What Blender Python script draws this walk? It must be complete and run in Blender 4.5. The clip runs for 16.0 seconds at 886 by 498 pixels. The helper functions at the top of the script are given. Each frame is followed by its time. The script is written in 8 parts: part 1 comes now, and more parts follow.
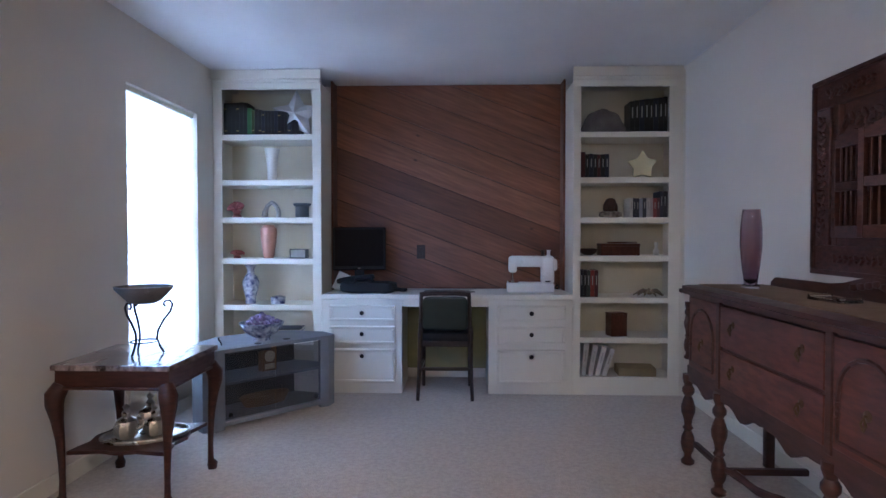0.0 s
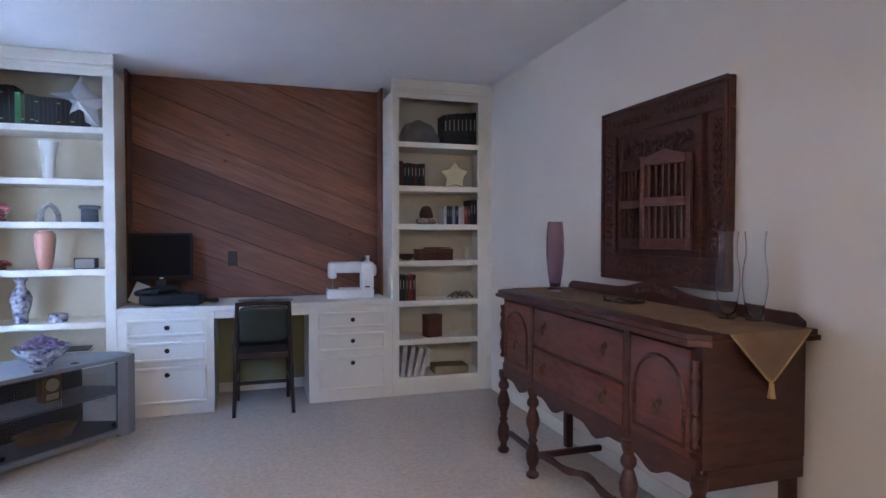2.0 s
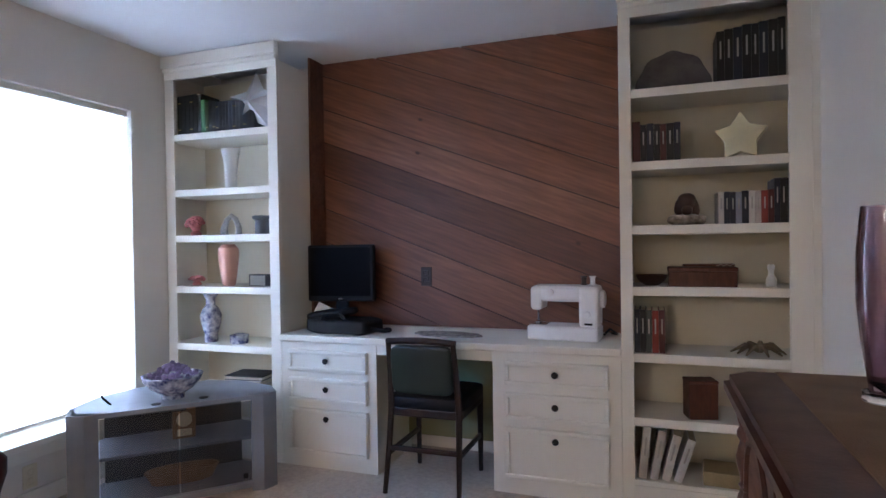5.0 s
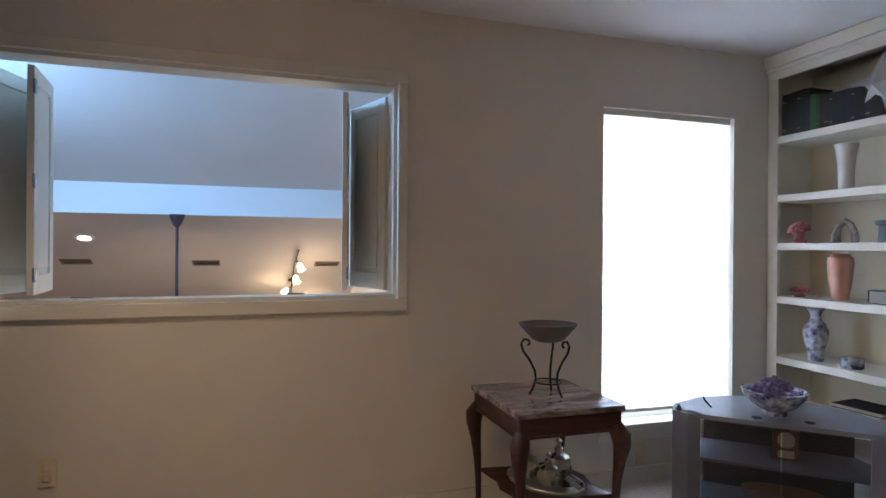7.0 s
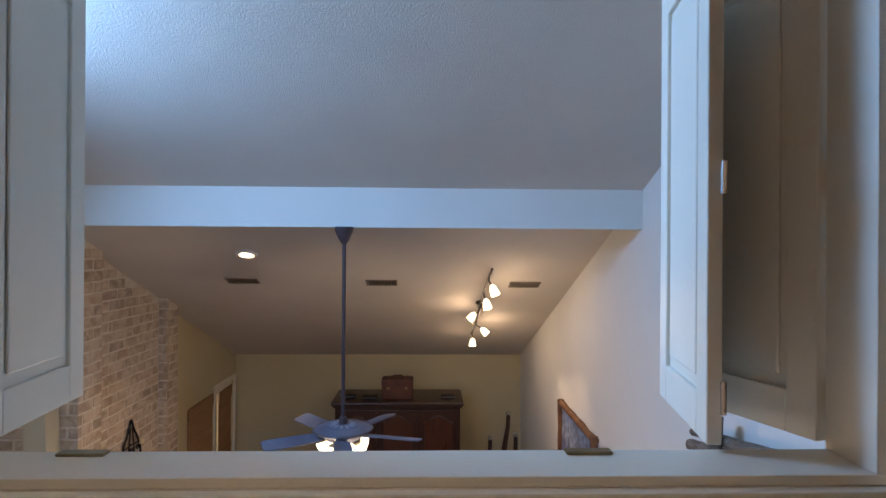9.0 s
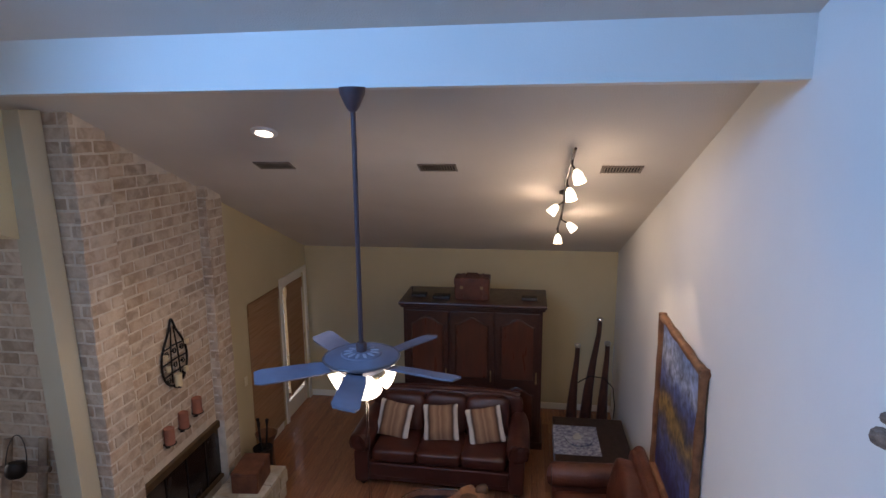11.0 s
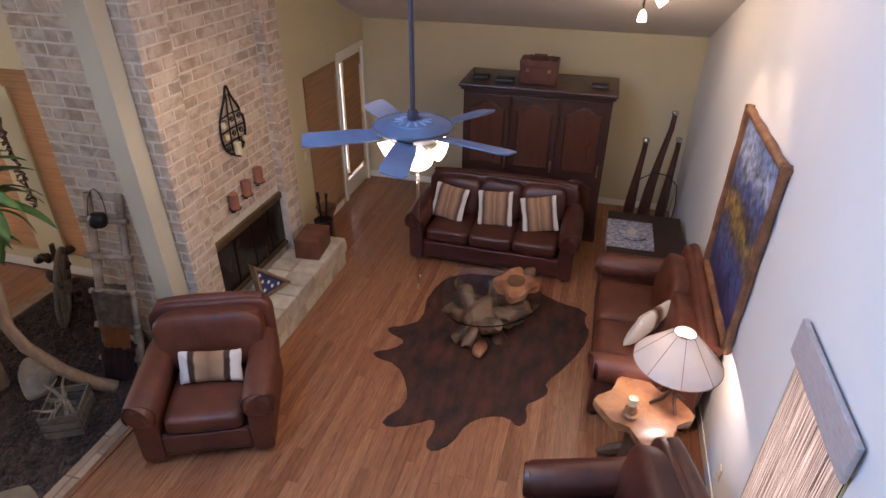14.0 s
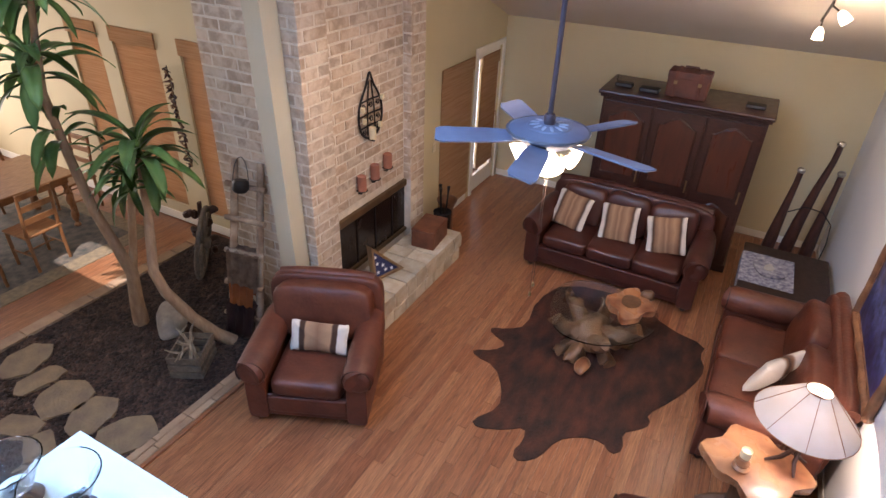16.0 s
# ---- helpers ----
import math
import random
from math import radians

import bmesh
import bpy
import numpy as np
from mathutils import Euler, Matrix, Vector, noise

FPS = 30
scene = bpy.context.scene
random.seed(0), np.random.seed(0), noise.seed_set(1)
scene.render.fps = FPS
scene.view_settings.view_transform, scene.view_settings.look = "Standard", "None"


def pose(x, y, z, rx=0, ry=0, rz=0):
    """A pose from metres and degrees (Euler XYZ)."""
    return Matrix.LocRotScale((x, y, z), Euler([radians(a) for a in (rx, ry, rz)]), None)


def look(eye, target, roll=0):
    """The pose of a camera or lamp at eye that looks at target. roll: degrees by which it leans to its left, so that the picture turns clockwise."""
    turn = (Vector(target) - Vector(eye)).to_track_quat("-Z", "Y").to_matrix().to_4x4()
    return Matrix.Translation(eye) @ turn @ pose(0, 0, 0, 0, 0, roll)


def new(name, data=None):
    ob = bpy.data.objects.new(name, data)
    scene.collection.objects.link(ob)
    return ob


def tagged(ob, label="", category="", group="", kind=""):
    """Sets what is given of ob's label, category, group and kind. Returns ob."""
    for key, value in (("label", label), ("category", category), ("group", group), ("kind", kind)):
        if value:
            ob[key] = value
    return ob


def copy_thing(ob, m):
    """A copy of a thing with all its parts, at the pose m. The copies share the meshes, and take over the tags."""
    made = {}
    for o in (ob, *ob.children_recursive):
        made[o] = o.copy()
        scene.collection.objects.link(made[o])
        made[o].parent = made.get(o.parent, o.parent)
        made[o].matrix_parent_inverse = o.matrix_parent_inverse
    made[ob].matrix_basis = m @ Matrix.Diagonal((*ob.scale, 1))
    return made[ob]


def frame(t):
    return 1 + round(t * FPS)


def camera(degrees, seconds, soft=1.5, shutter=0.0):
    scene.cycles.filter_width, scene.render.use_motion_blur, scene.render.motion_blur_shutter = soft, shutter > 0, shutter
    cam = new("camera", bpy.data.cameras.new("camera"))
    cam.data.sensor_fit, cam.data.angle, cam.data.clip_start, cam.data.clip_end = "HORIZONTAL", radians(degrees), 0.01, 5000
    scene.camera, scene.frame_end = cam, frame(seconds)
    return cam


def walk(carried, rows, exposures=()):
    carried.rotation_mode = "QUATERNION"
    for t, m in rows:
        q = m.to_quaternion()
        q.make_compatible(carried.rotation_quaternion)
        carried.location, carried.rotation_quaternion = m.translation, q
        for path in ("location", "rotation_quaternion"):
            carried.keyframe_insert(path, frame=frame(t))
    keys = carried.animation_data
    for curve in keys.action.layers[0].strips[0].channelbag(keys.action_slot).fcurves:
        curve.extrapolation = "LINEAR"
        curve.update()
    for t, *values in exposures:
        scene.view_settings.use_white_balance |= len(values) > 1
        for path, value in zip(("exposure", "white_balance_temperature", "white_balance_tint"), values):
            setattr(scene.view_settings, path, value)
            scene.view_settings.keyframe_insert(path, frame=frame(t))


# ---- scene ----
cam = camera(74.1, 16.0)
PATH = [
    (0, (0.240, 0.081, 1.235), (0.173, 2.079, 1.190), 0.00),
    (0.5, (0.110, 0.114, 1.274), (0.195, 2.111, 1.229), 0.10),
    (1, (0.020, 0.120, 1.278), (0.284, 2.102, 1.230), 0.10),
    (1.5, (0.027, 0.112, 1.285), (0.466, 2.062, 1.234), -0.00),
    (2, (0.069, 0.082, 1.296), (0.675, 1.988, 1.245), -0.00),
    (2.5, (0.241, 0.200, 1.318), (0.916, 2.082, 1.270), -0.10),
    (3, (0.429, 0.442, 1.354), (1.093, 2.328, 1.309), -0.10),
    (3.2, (0.498, 0.544, 1.348), (1.131, 2.440, 1.303), -0.10),
    (5.3, (1.240, 1.700, 1.300), (0.286, 3.458, 1.297), -0.70),
    (5.5, (1.231, 1.719, 1.308), (0.091, 3.362, 1.296), -0.65),
    (6, (1.300, 1.725, 1.300), (-0.246, 2.993, 1.287), -0.10),
    (6.5, (1.261, 1.685, 1.280), (-0.504, 2.626, 1.291), 0.10),
    (7, (1.107, 1.562, 1.334), (-0.796, 2.179, 1.330), 0.40),
    (7.5, (0.815, 1.435, 1.389), (-1.148, 1.821, 1.378), 0.50),
    (8, (0.294, 1.377, 1.467), (-1.694, 1.600, 1.447), 0.50),
    (8.2, (0.099, 1.364, 1.474), (-1.893, 1.542, 1.453), 0.60),
    (10.3, (-1.807, 1.749, 1.450), (-3.796, 1.584, 1.334), -0.65),
    (10.5, (-1.878, 1.770, 1.429), (-3.858, 1.574, 1.222), -0.57),
    (11, (-1.978, 1.783, 1.391), (-3.920, 1.493, 1.010), -0.42),
    (11.5, (-2.051, 1.797, 1.331), (-3.941, 1.436, 0.786), -0.22),
    (12, (-2.093, 1.802, 1.290), (-3.915, 1.407, 0.567), 0.01),
    (12.5, (-2.106, 1.804, 1.261), (-3.868, 1.414, 0.398), 0.17),
    (13, (-2.110, 1.806, 1.241), (-3.824, 1.419, 0.287), 0.25),
    (13.5, (-2.121, 1.802, 1.224), (-3.807, 1.414, 0.221), 0.34),
    (14, (-2.134, 1.790, 1.210), (-3.794, 1.353, 0.185), 0.60),
    (14.5, (-2.150, 1.782, 1.202), (-3.784, 1.269, 0.170), 0.91),
    (15, (-2.164, 1.769, 1.196), (-3.775, 1.191, 0.161), 1.25),
    (15.5, (-2.170, 1.754, 1.200), (-3.740, 1.075, 0.164), 1.73),
    (16, (-2.179, 1.744, 1.202), (-3.696, 0.957, 0.163), 2.19),
]
LOOKS = [(0, 0.05, 5080, 18), (1.0, 0.15, 5080, 18), (2.0, 0.32, 5150, 19), (2.5, 0.6, 5200, 21), (3.2, 0.72, 5250, 21), (5.3, 0.26, 5800, 18), (6.5, -0.22, 6250, 17), (7.5, -0.6, 6600, 18), (8.2, -0.85, 7150, 20),
         (10.3, -0.98, 5950, 20), (12.0, -0.42, 6000, 24), (14.0, 0.0, 6180, 25), (16.0, 0.36, 6250, 24)]
walk(cam, [(t, look(eye, target, roll)) for t, eye, target, roll in PATH], LOOKS)

# ---- world and light ----
scene.world = bpy.data.worlds.new("world")
scene.world.use_nodes = True
_wn = scene.world.node_tree.nodes
_sky = _wn.new("ShaderNodeTexSky")
_sky.sky_type, _sky.sun_disc = "NISHITA", False
_sky.sun_elevation, _sky.sun_rotation = radians(66), radians(229)
scene.world.node_tree.links.new(_sky.outputs[0], _wn["Background"].inputs[0])
_wn["Background"].inputs[1].default_value = 0.12


def lamp(name, kind, m, power, color, **settings):
    data = bpy.data.lights.new(name, kind)
    data.energy, data.color = power, color
    if "size" in settings:
        data.shape, data.size, data.size_y = "RECTANGLE", settings["size"][0], settings["size"][1]
    if "radius" in settings:
        data.shadow_soft_size = settings["radius"]
    if "spot" in settings:
        data.spot_size, data.spot_blend = radians(settings["spot"]), 0.6
    ob = new(name, data)
    ob.matrix_world = m
    return ob


_sun = lamp("sun", "SUN", look((-2.0, -1.9, 6.5), (-5.3, -4.7, -2.7)), 5.0, (1.0, 0.95, 0.86))
_sun.data.angle = radians(0.5)
UC_LAMP = 2.47
WARM = (1.0, 0.76, 0.48)
# daylight in the window of the upper room, in the roof light above the indoor garden and behind the woven blinds
lamp("window_daylight", "AREA", look((-1.86, 3.83, 1.24), (0, 3.83, 1.24)), 122, (0.60, 0.76, 1.0), size=(0.88, 1.7))
lamp("roof_daylight", "AREA", look((-2.8, -0.75, 2.42), (-2.8, 2.7, 0.8)), 215, (0.24, 0.54, 1.0), size=(0.95, 0.95))
lamp("garden_daylight", "AREA", look((-3.9, -2.9, 2.6), (-3.9, -2.9, 0)), 60, (0.85, 0.92, 1.0), size=(1.3, 1.3))
lamp("blind_daylight", "AREA", look((-4.58, 3.22, -1.5), (-4.58, 0, -1.5)), 110, (0.95, 0.94, 1.0), size=(0.85, 1.6))
lamp("dining_daylight", "AREA", look((-6.98, -4.6, -1.3), (0, -4.6, -1.3)), 230, (1.0, 0.93, 0.80), size=(2.9, 2.1))
# area lamp added at the unseen dining end to brighten that corner
lamp("dining_end_fill", "AREA", look((-4.6, -9.05, -1.1), (-4.6, 0, -1.1)), 150, (1.0, 0.93, 0.80), size=(3.1, 2.4))
lamp("door_daylight", "AREA", look((-9.4, -1.95, -1.6), (-9.4, 0, -1.6)), 34, (0.9, 0.94, 1.0), size=(1.7, 1.9))
# unseen warm lamp added in the hallway to brighten the room from behind
lamp("hall_fill", "POINT", pose(0.1, -0.75, 2.2), 58, (1.0, 0.78, 0.55), radius=0.12)
# two recessed downlights of the upper room, over the door end
for _x, _p in ((-0.55, 44), (1.05, 8)):
    lamp("downlight", "SPOT", look((_x, 0.95, UC_LAMP), (_x, 0.951, 0)), _p, (1.0, 0.78, 0.55), radius=0.06, spot=125)

# ---- materials ----
def mat(name, color, rough=0.6, metal=0.0, color2=None, var=0.12, scale=6.0, bump=0.15, bscale=90.0, coat=0.0, stretch=(1, 1, 1), spread=0.0, detail=4.0, trans=0.0, ior=1.45):
    """A procedural surface: two noises in colour (large stains, fine grain), one in relief; spread varies it from object to object."""
    m = bpy.data.materials.new(name)
    m.use_nodes = True
    n, l = m.node_tree.nodes, m.node_tree.links
    b = n["Principled BSDF"]
    c2 = color2 or tuple(min(1, c * (1 - 2 * var)) for c in color)
    co = n.new("ShaderNodeTexCoord")
    mp = n.new("ShaderNodeMapping")
    mp.inputs["Scale"].default_value = stretch
    l.new(co.outputs["Object"], mp.inputs[0])
    big = n.new("ShaderNodeTexNoise")
    big.inputs["Scale"].default_value, big.inputs["Detail"].default_value = scale, detail
    fine = n.new("ShaderNodeTexNoise")
    fine.inputs["Scale"].default_value, fine.inputs["Detail"].default_value = bscale, 3
    l.new(mp.outputs[0], big.inputs["Vector"])
    l.new(mp.outputs[0], fine.inputs["Vector"])
    ramp = n.new("ShaderNodeMapRange")
    ramp.inputs[1].default_value, ramp.inputs[2].default_value = 0.32, 0.68
    l.new(big.outputs[0], ramp.inputs[0])
    mix = n.new("ShaderNodeMix")
    mix.data_type = "RGBA"
    mix.inputs[6].default_value, mix.inputs[7].default_value = (*color, 1), (*c2, 1)
    l.new(ramp.outputs[0], mix.inputs[0])
    hsv = n.new("ShaderNodeHueSaturation")
    l.new(mix.outputs[2], hsv.inputs["Color"])
    val = n.new("ShaderNodeMapRange")
    val.inputs[3].default_value, val.inputs[4].default_value = 1 - var * 0.7, 1 + var * 0.7
    l.new(fine.outputs[0], val.inputs[0])
    if spread:
        info = n.new("ShaderNodeObjectInfo")
        sp = n.new("ShaderNodeMapRange")
        sp.inputs[3].default_value, sp.inputs[4].default_value = 1 - spread, 1 + spread
        l.new(info.outputs["Random"], sp.inputs[0])
        mul = n.new("ShaderNodeMath")
        mul.operation = "MULTIPLY"
        l.new(val.outputs[0], mul.inputs[0])
        l.new(sp.outputs[0], mul.inputs[1])
        l.new(mul.outputs[0], hsv.inputs["Value"])
    else:
        l.new(val.outputs[0], hsv.inputs["Value"])
    l.new(hsv.outputs[0], b.inputs["Base Color"])
    rr = n.new("ShaderNodeMapRange")
    rr.inputs[3].default_value, rr.inputs[4].default_value = max(0.02, rough - 0.08), min(1, rough + 0.08)
    l.new(big.outputs[0], rr.inputs[0])
    l.new(rr.outputs[0], b.inputs["Roughness"])
    b.inputs["Metallic"].default_value = metal
    b.inputs["Coat Weight"].default_value = coat
    b.inputs["Coat Roughness"].default_value = 0.25
    b.inputs["Transmission Weight"].default_value = trans
    b.inputs["IOR"].default_value = ior
    if bump:
        bp = n.new("ShaderNodeBump")
        bp.inputs["Strength"].default_value, bp.inputs["Distance"].default_value = bump, 0.01
        l.new(fine.outputs[0], bp.inputs["Height"])
        l.new(bp.outputs[0], b.inputs["Normal"])
    return m


def glow(name, color, strength):
    m = bpy.data.materials.new(name)
    m.use_nodes = True
    b = m.node_tree.nodes["Principled BSDF"]
    b.inputs["Base Color"].default_value = (*color, 1)
    b.inputs["Emission Color"].default_value = (*color, 1)
    b.inputs["Emission Strength"].default_value = strength
    return m


def clear(name, color=(1, 1, 1), rough=0.02, ior=1.45):
    m = bpy.data.materials.new(name)
    m.use_nodes = True
    b = m.node_tree.nodes["Principled BSDF"]
    b.inputs["Base Color"].default_value = (*color, 1)
    b.inputs["Roughness"].default_value = rough
    b.inputs["Transmission Weight"].default_value = 1.0
    b.inputs["IOR"].default_value = ior
    return m


def cloth_light(name, color, share=0.5, stripes=0.0, axis=2, noise_scale=(1, 1, 1), dark=None):
    """A woven shade that lets light through; stripes: slats per metre along an axis."""
    m = bpy.data.materials.new(name)
    m.use_nodes = True
    n, l = m.node_tree.nodes, m.node_tree.links
    n.remove(n["Principled BSDF"])
    out = n["Material Output"]
    d, t, x = n.new("ShaderNodeBsdfDiffuse"), n.new("ShaderNodeBsdfTranslucent"), n.new("ShaderNodeMixShader")
    x.inputs[0].default_value = share
    co, mp, nz = n.new("ShaderNodeTexCoord"), n.new("ShaderNodeMapping"), n.new("ShaderNodeTexNoise")
    mp.inputs["Scale"].default_value = noise_scale
    nz.inputs["Scale"].default_value = 1.0
    nz.inputs["Detail"].default_value = 4
    l.new(co.outputs["Object"], mp.inputs[0])
    l.new(mp.outputs[0], nz.inputs["Vector"])
    mr = n.new("ShaderNodeMapRange")
    mr.inputs[1].default_value, mr.inputs[2].default_value = 0.35, 0.65
    l.new(nz.outputs[0], mr.inputs[0])
    mx = n.new("ShaderNodeMix")
    mx.data_type = "RGBA"
    mx.inputs[6].default_value = (*color, 1)
    mx.inputs[7].default_value = (*(dark or tuple(c * 0.7 for c in color)), 1)
    l.new(mr.outputs[0], mx.inputs[0])
    l.new(mx.outputs[2], d.inputs[0])
    l.new(mx.outputs[2], t.inputs[0])
    l.new(d.outputs[0], x.inputs[1])
    l.new(t.outputs[0], x.inputs[2])
    l.new(x.outputs[0], out.inputs[0])
    return m


def boards(name, tones, rough, grain, coat=0.2, bump=0.1, wash=None, fleck=0.12):
    """Pieces that each take a tone of their own, with figure running along them; wash: a pale coat worn off in patches."""
    m = bpy.data.materials.new(name)
    m.use_nodes = True
    n, l = m.node_tree.nodes, m.node_tree.links
    b = n["Principled BSDF"]
    info, geo, co, add = n.new("ShaderNodeObjectInfo"), n.new("ShaderNodeNewGeometry"), n.new("ShaderNodeTexCoord"), n.new("ShaderNodeMath")
    l.new(info.outputs["Random"], add.inputs[0])
    l.new(geo.outputs["Random Per Island"], add.inputs[1])
    one = n.new("ShaderNodeMath")
    one.operation = "FRACT"
    l.new(add.outputs[0], one.inputs[0])
    tone = n.new("ShaderNodeValToRGB")
    e = tone.color_ramp.elements
    e[0].position, e[0].color = 0.0, (*tones[0], 1)
    e[1].position, e[1].color = 1.0, (*tones[-1], 1)
    for k, c in enumerate(tones[1:-1]):
        e.new((k + 1) / (len(tones) - 1)).color = (*c, 1)
    l.new(one.outputs[0], tone.inputs[0])
    # each piece is cut from another part of the figure
    off, mp = n.new("ShaderNodeMath"), n.new("ShaderNodeMapping")
    off.operation = "MULTIPLY"
    off.inputs[1].default_value = 37.0
    l.new(one.outputs[0], off.inputs[0])
    l.new(off.outputs[0], mp.inputs["Location"])
    mp.inputs["Scale"].default_value = grain
    l.new(co.outputs["Object"], mp.inputs[0])
    fig, fine = n.new("ShaderNodeTexNoise"), n.new("ShaderNodeTexNoise")
    fig.inputs["Scale"].default_value, fig.inputs["Detail"].default_value, fig.inputs["Distortion"].default_value = 1.0, 5, 1.2
    fine.inputs["Scale"].default_value, fine.inputs["Detail"].default_value = 7.0, 5
    l.new(mp.outputs[0], fig.inputs["Vector"])
    l.new(mp.outputs[0], fine.inputs["Vector"])
    hsv, v, mul = n.new("ShaderNodeHueSaturation"), n.new("ShaderNodeMapRange"), n.new("ShaderNodeMath")
    v.inputs[1].default_value, v.inputs[2].default_value = 0.35, 0.65
    v.inputs[3].default_value, v.inputs[4].default_value = 0.82, 1.14
    l.new(fig.outputs[0], v.inputs[0])
    v2 = n.new("ShaderNodeMapRange")
    v2.inputs[1].default_value, v2.inputs[2].default_value = 0.3, 0.7
    v2.inputs[3].default_value, v2.inputs[4].default_value = 1 - fleck, 1 + fleck * 0.6
    l.new(fine.outputs[0], v2.inputs[0])
    mul.operation = "MULTIPLY"
    l.new(v.outputs[0], mul.inputs[0])
    l.new(v2.outputs[0], mul.inputs[1])
    l.new(mul.outputs[0], hsv.inputs["Value"])
    l.new(tone.outputs[0], hsv.inputs["Color"])
    last = hsv.outputs[0]
    if wash:
        mix, w = n.new("ShaderNodeMix"), n.new("ShaderNodeMapRange")
        mix.data_type = "RGBA"
        mix.inputs[7].default_value = (*wash, 1)
        w.inputs[1].default_value, w.inputs[2].default_value, w.inputs[4].default_value = 0.42, 0.70, 0.75
        l.new(fig.outputs[0], w.inputs[0])
        l.new(w.outputs[0], mix.inputs[0])
        l.new(last, mix.inputs[6])
        last = mix.outputs[2]
    l.new(last, b.inputs["Base Color"])
    b.inputs["Roughness"].default_value = rough
    b.inputs["Coat Weight"].default_value, b.inputs["Coat Roughness"].default_value = coat, 0.22
    bp = n.new("ShaderNodeBump")
    bp.inputs["Strength"].default_value, bp.inputs["Distance"].default_value = bump, 0.006
    l.new(fine.outputs[0], bp.inputs["Height"])
    l.new(bp.outputs[0], b.inputs["Normal"])
    return m


WALL_UP = mat("wall_paint_upper", (0.73, 0.68, 0.60), 0.75, var=0.02, scale=1.5, bump=0.12, bscale=140)
CEIL_UP = mat("ceiling_paint", (0.82, 0.81, 0.80), 0.85, var=0.03, scale=2, bump=0.35, bscale=120)
TRIM = mat("cream_trim_paint", (0.78, 0.74, 0.64), 0.42, var=0.03, scale=3, bump=0.05)
CAB = mat("cabinet_white_paint", (0.80, 0.77, 0.68), 0.38, var=0.03, scale=3, bump=0.05)
# darker and yellower than CAB, for the backs of the bookcases
CAB_IN = mat("cabinet_back_cream", (0.72, 0.67, 0.53), 0.5, var=0.03, scale=3, bump=0.05)
CARPET = mat("beige_berber_carpet", (0.62, 0.55, 0.48), 0.95, color2=(0.52, 0.45, 0.39), var=0.25, scale=45, bump=1.0, bscale=130)
WALL_LOW = mat("wall_paint_lower", (0.58, 0.49, 0.30), 0.75, var=0.03, scale=1.5, bump=0.12, bscale=140)
WALL_LOW2 = mat("wall_paint_pale", (0.70, 0.69, 0.66), 0.75, var=0.02, scale=1.5, bump=0.12, bscale=140)
CEIL_LOW = mat("ceiling_paint_lower", (0.66, 0.61, 0.55), 0.85, var=0.03, scale=1.5, bump=0.4, bscale=110)
CEDAR = boards("cedar_planks", [(0.20, 0.075, 0.036), (0.125, 0.048, 0.026), (0.24, 0.10, 0.052), (0.145, 0.053, 0.027), (0.225, 0.088, 0.042), (0.165, 0.064, 0.034)], 0.6, (0.7, 9, 9), 0.0, 0.2, fleck=0.26)

OAK = boards("oak_floor_boards", [(0.29, 0.118, 0.054), (0.32, 0.138, 0.065), (0.22, 0.082, 0.038), (0.30, 0.123, 0.056), (0.35, 0.158, 0.074), (0.265, 0.103, 0.047)], 0.30, (1.2, 26, 8), fleck=0.48)
MAHOG = mat("dark_mahogany", (0.062, 0.018, 0.011), 0.42, color2=(0.034, 0.010, 0.007), var=0.25, scale=4, bump=0.06, bscale=40, stretch=(3, 3, 14), coat=0.12)
MAHOG_RED = mat("red_mahogany_veneer", (0.125, 0.032, 0.016), 0.40, color2=(0.06, 0.015, 0.009), var=0.25, scale=4, bump=0.05, bscale=40, stretch=(3, 3, 12), coat=0.15)
BLACK = mat("black_plastic", (0.010, 0.010, 0.012), 0.5, var=0.1, bump=0.03, ior=1.3)
IRON = mat("dark_iron", (0.03, 0.026, 0.025), 0.5, metal=0.7, var=0.2, bump=0.15)
CHROME = mat("steel", (0.55, 0.55, 0.56), 0.25, metal=1.0, var=0.04, bump=0)
LEATHER = mat("brown_leather", (0.125, 0.036, 0.019), 0.46, color2=(0.07, 0.020, 0.012), var=0.2, scale=5, bump=0.4, bscale=34, coat=0.05)
LEATHER_DK = mat("dark_brown_leather", (0.072, 0.019, 0.012), 0.40, color2=(0.042, 0.011, 0.008), var=0.2, scale=5, bump=0.2, bscale=55, coat=0.15)

# ---- mesh helpers ----
def part(name, bm, material, parent=None, label="", smooth=False):
    """Links a bmesh as one mesh object under a thing or under a part."""
    me = bpy.data.meshes.new(name)
    bmesh.ops.recalc_face_normals(bm, faces=bm.faces)
    bm.to_mesh(me)
    bm.free()
    me.materials.append(material)
    if smooth:
        for p in me.polygons:
            p.use_smooth = True
        me.set_sharp_from_angle(angle=radians(40))
    ob = new(name, me)
    if parent:
        ob.parent = parent
    if label:
        ob["label"] = label
    return ob


def thing(name, m, label, category, group="", kind=""):
    """An Empty at the base of a thing, to parent its parts."""
    ob = new(name)
    ob.empty_display_size = 0.1
    ob.matrix_basis = m if isinstance(m, Matrix) else pose(*m)
    return tagged(ob, label, category, group, kind)


def single(name, bm, material, m, label, category, group="", kind="", smooth=False):
    ob = part(name, bm, material, None, "", smooth)
    ob.matrix_basis = m if isinstance(m, Matrix) else pose(*m)
    return tagged(ob, label, category, group, kind)


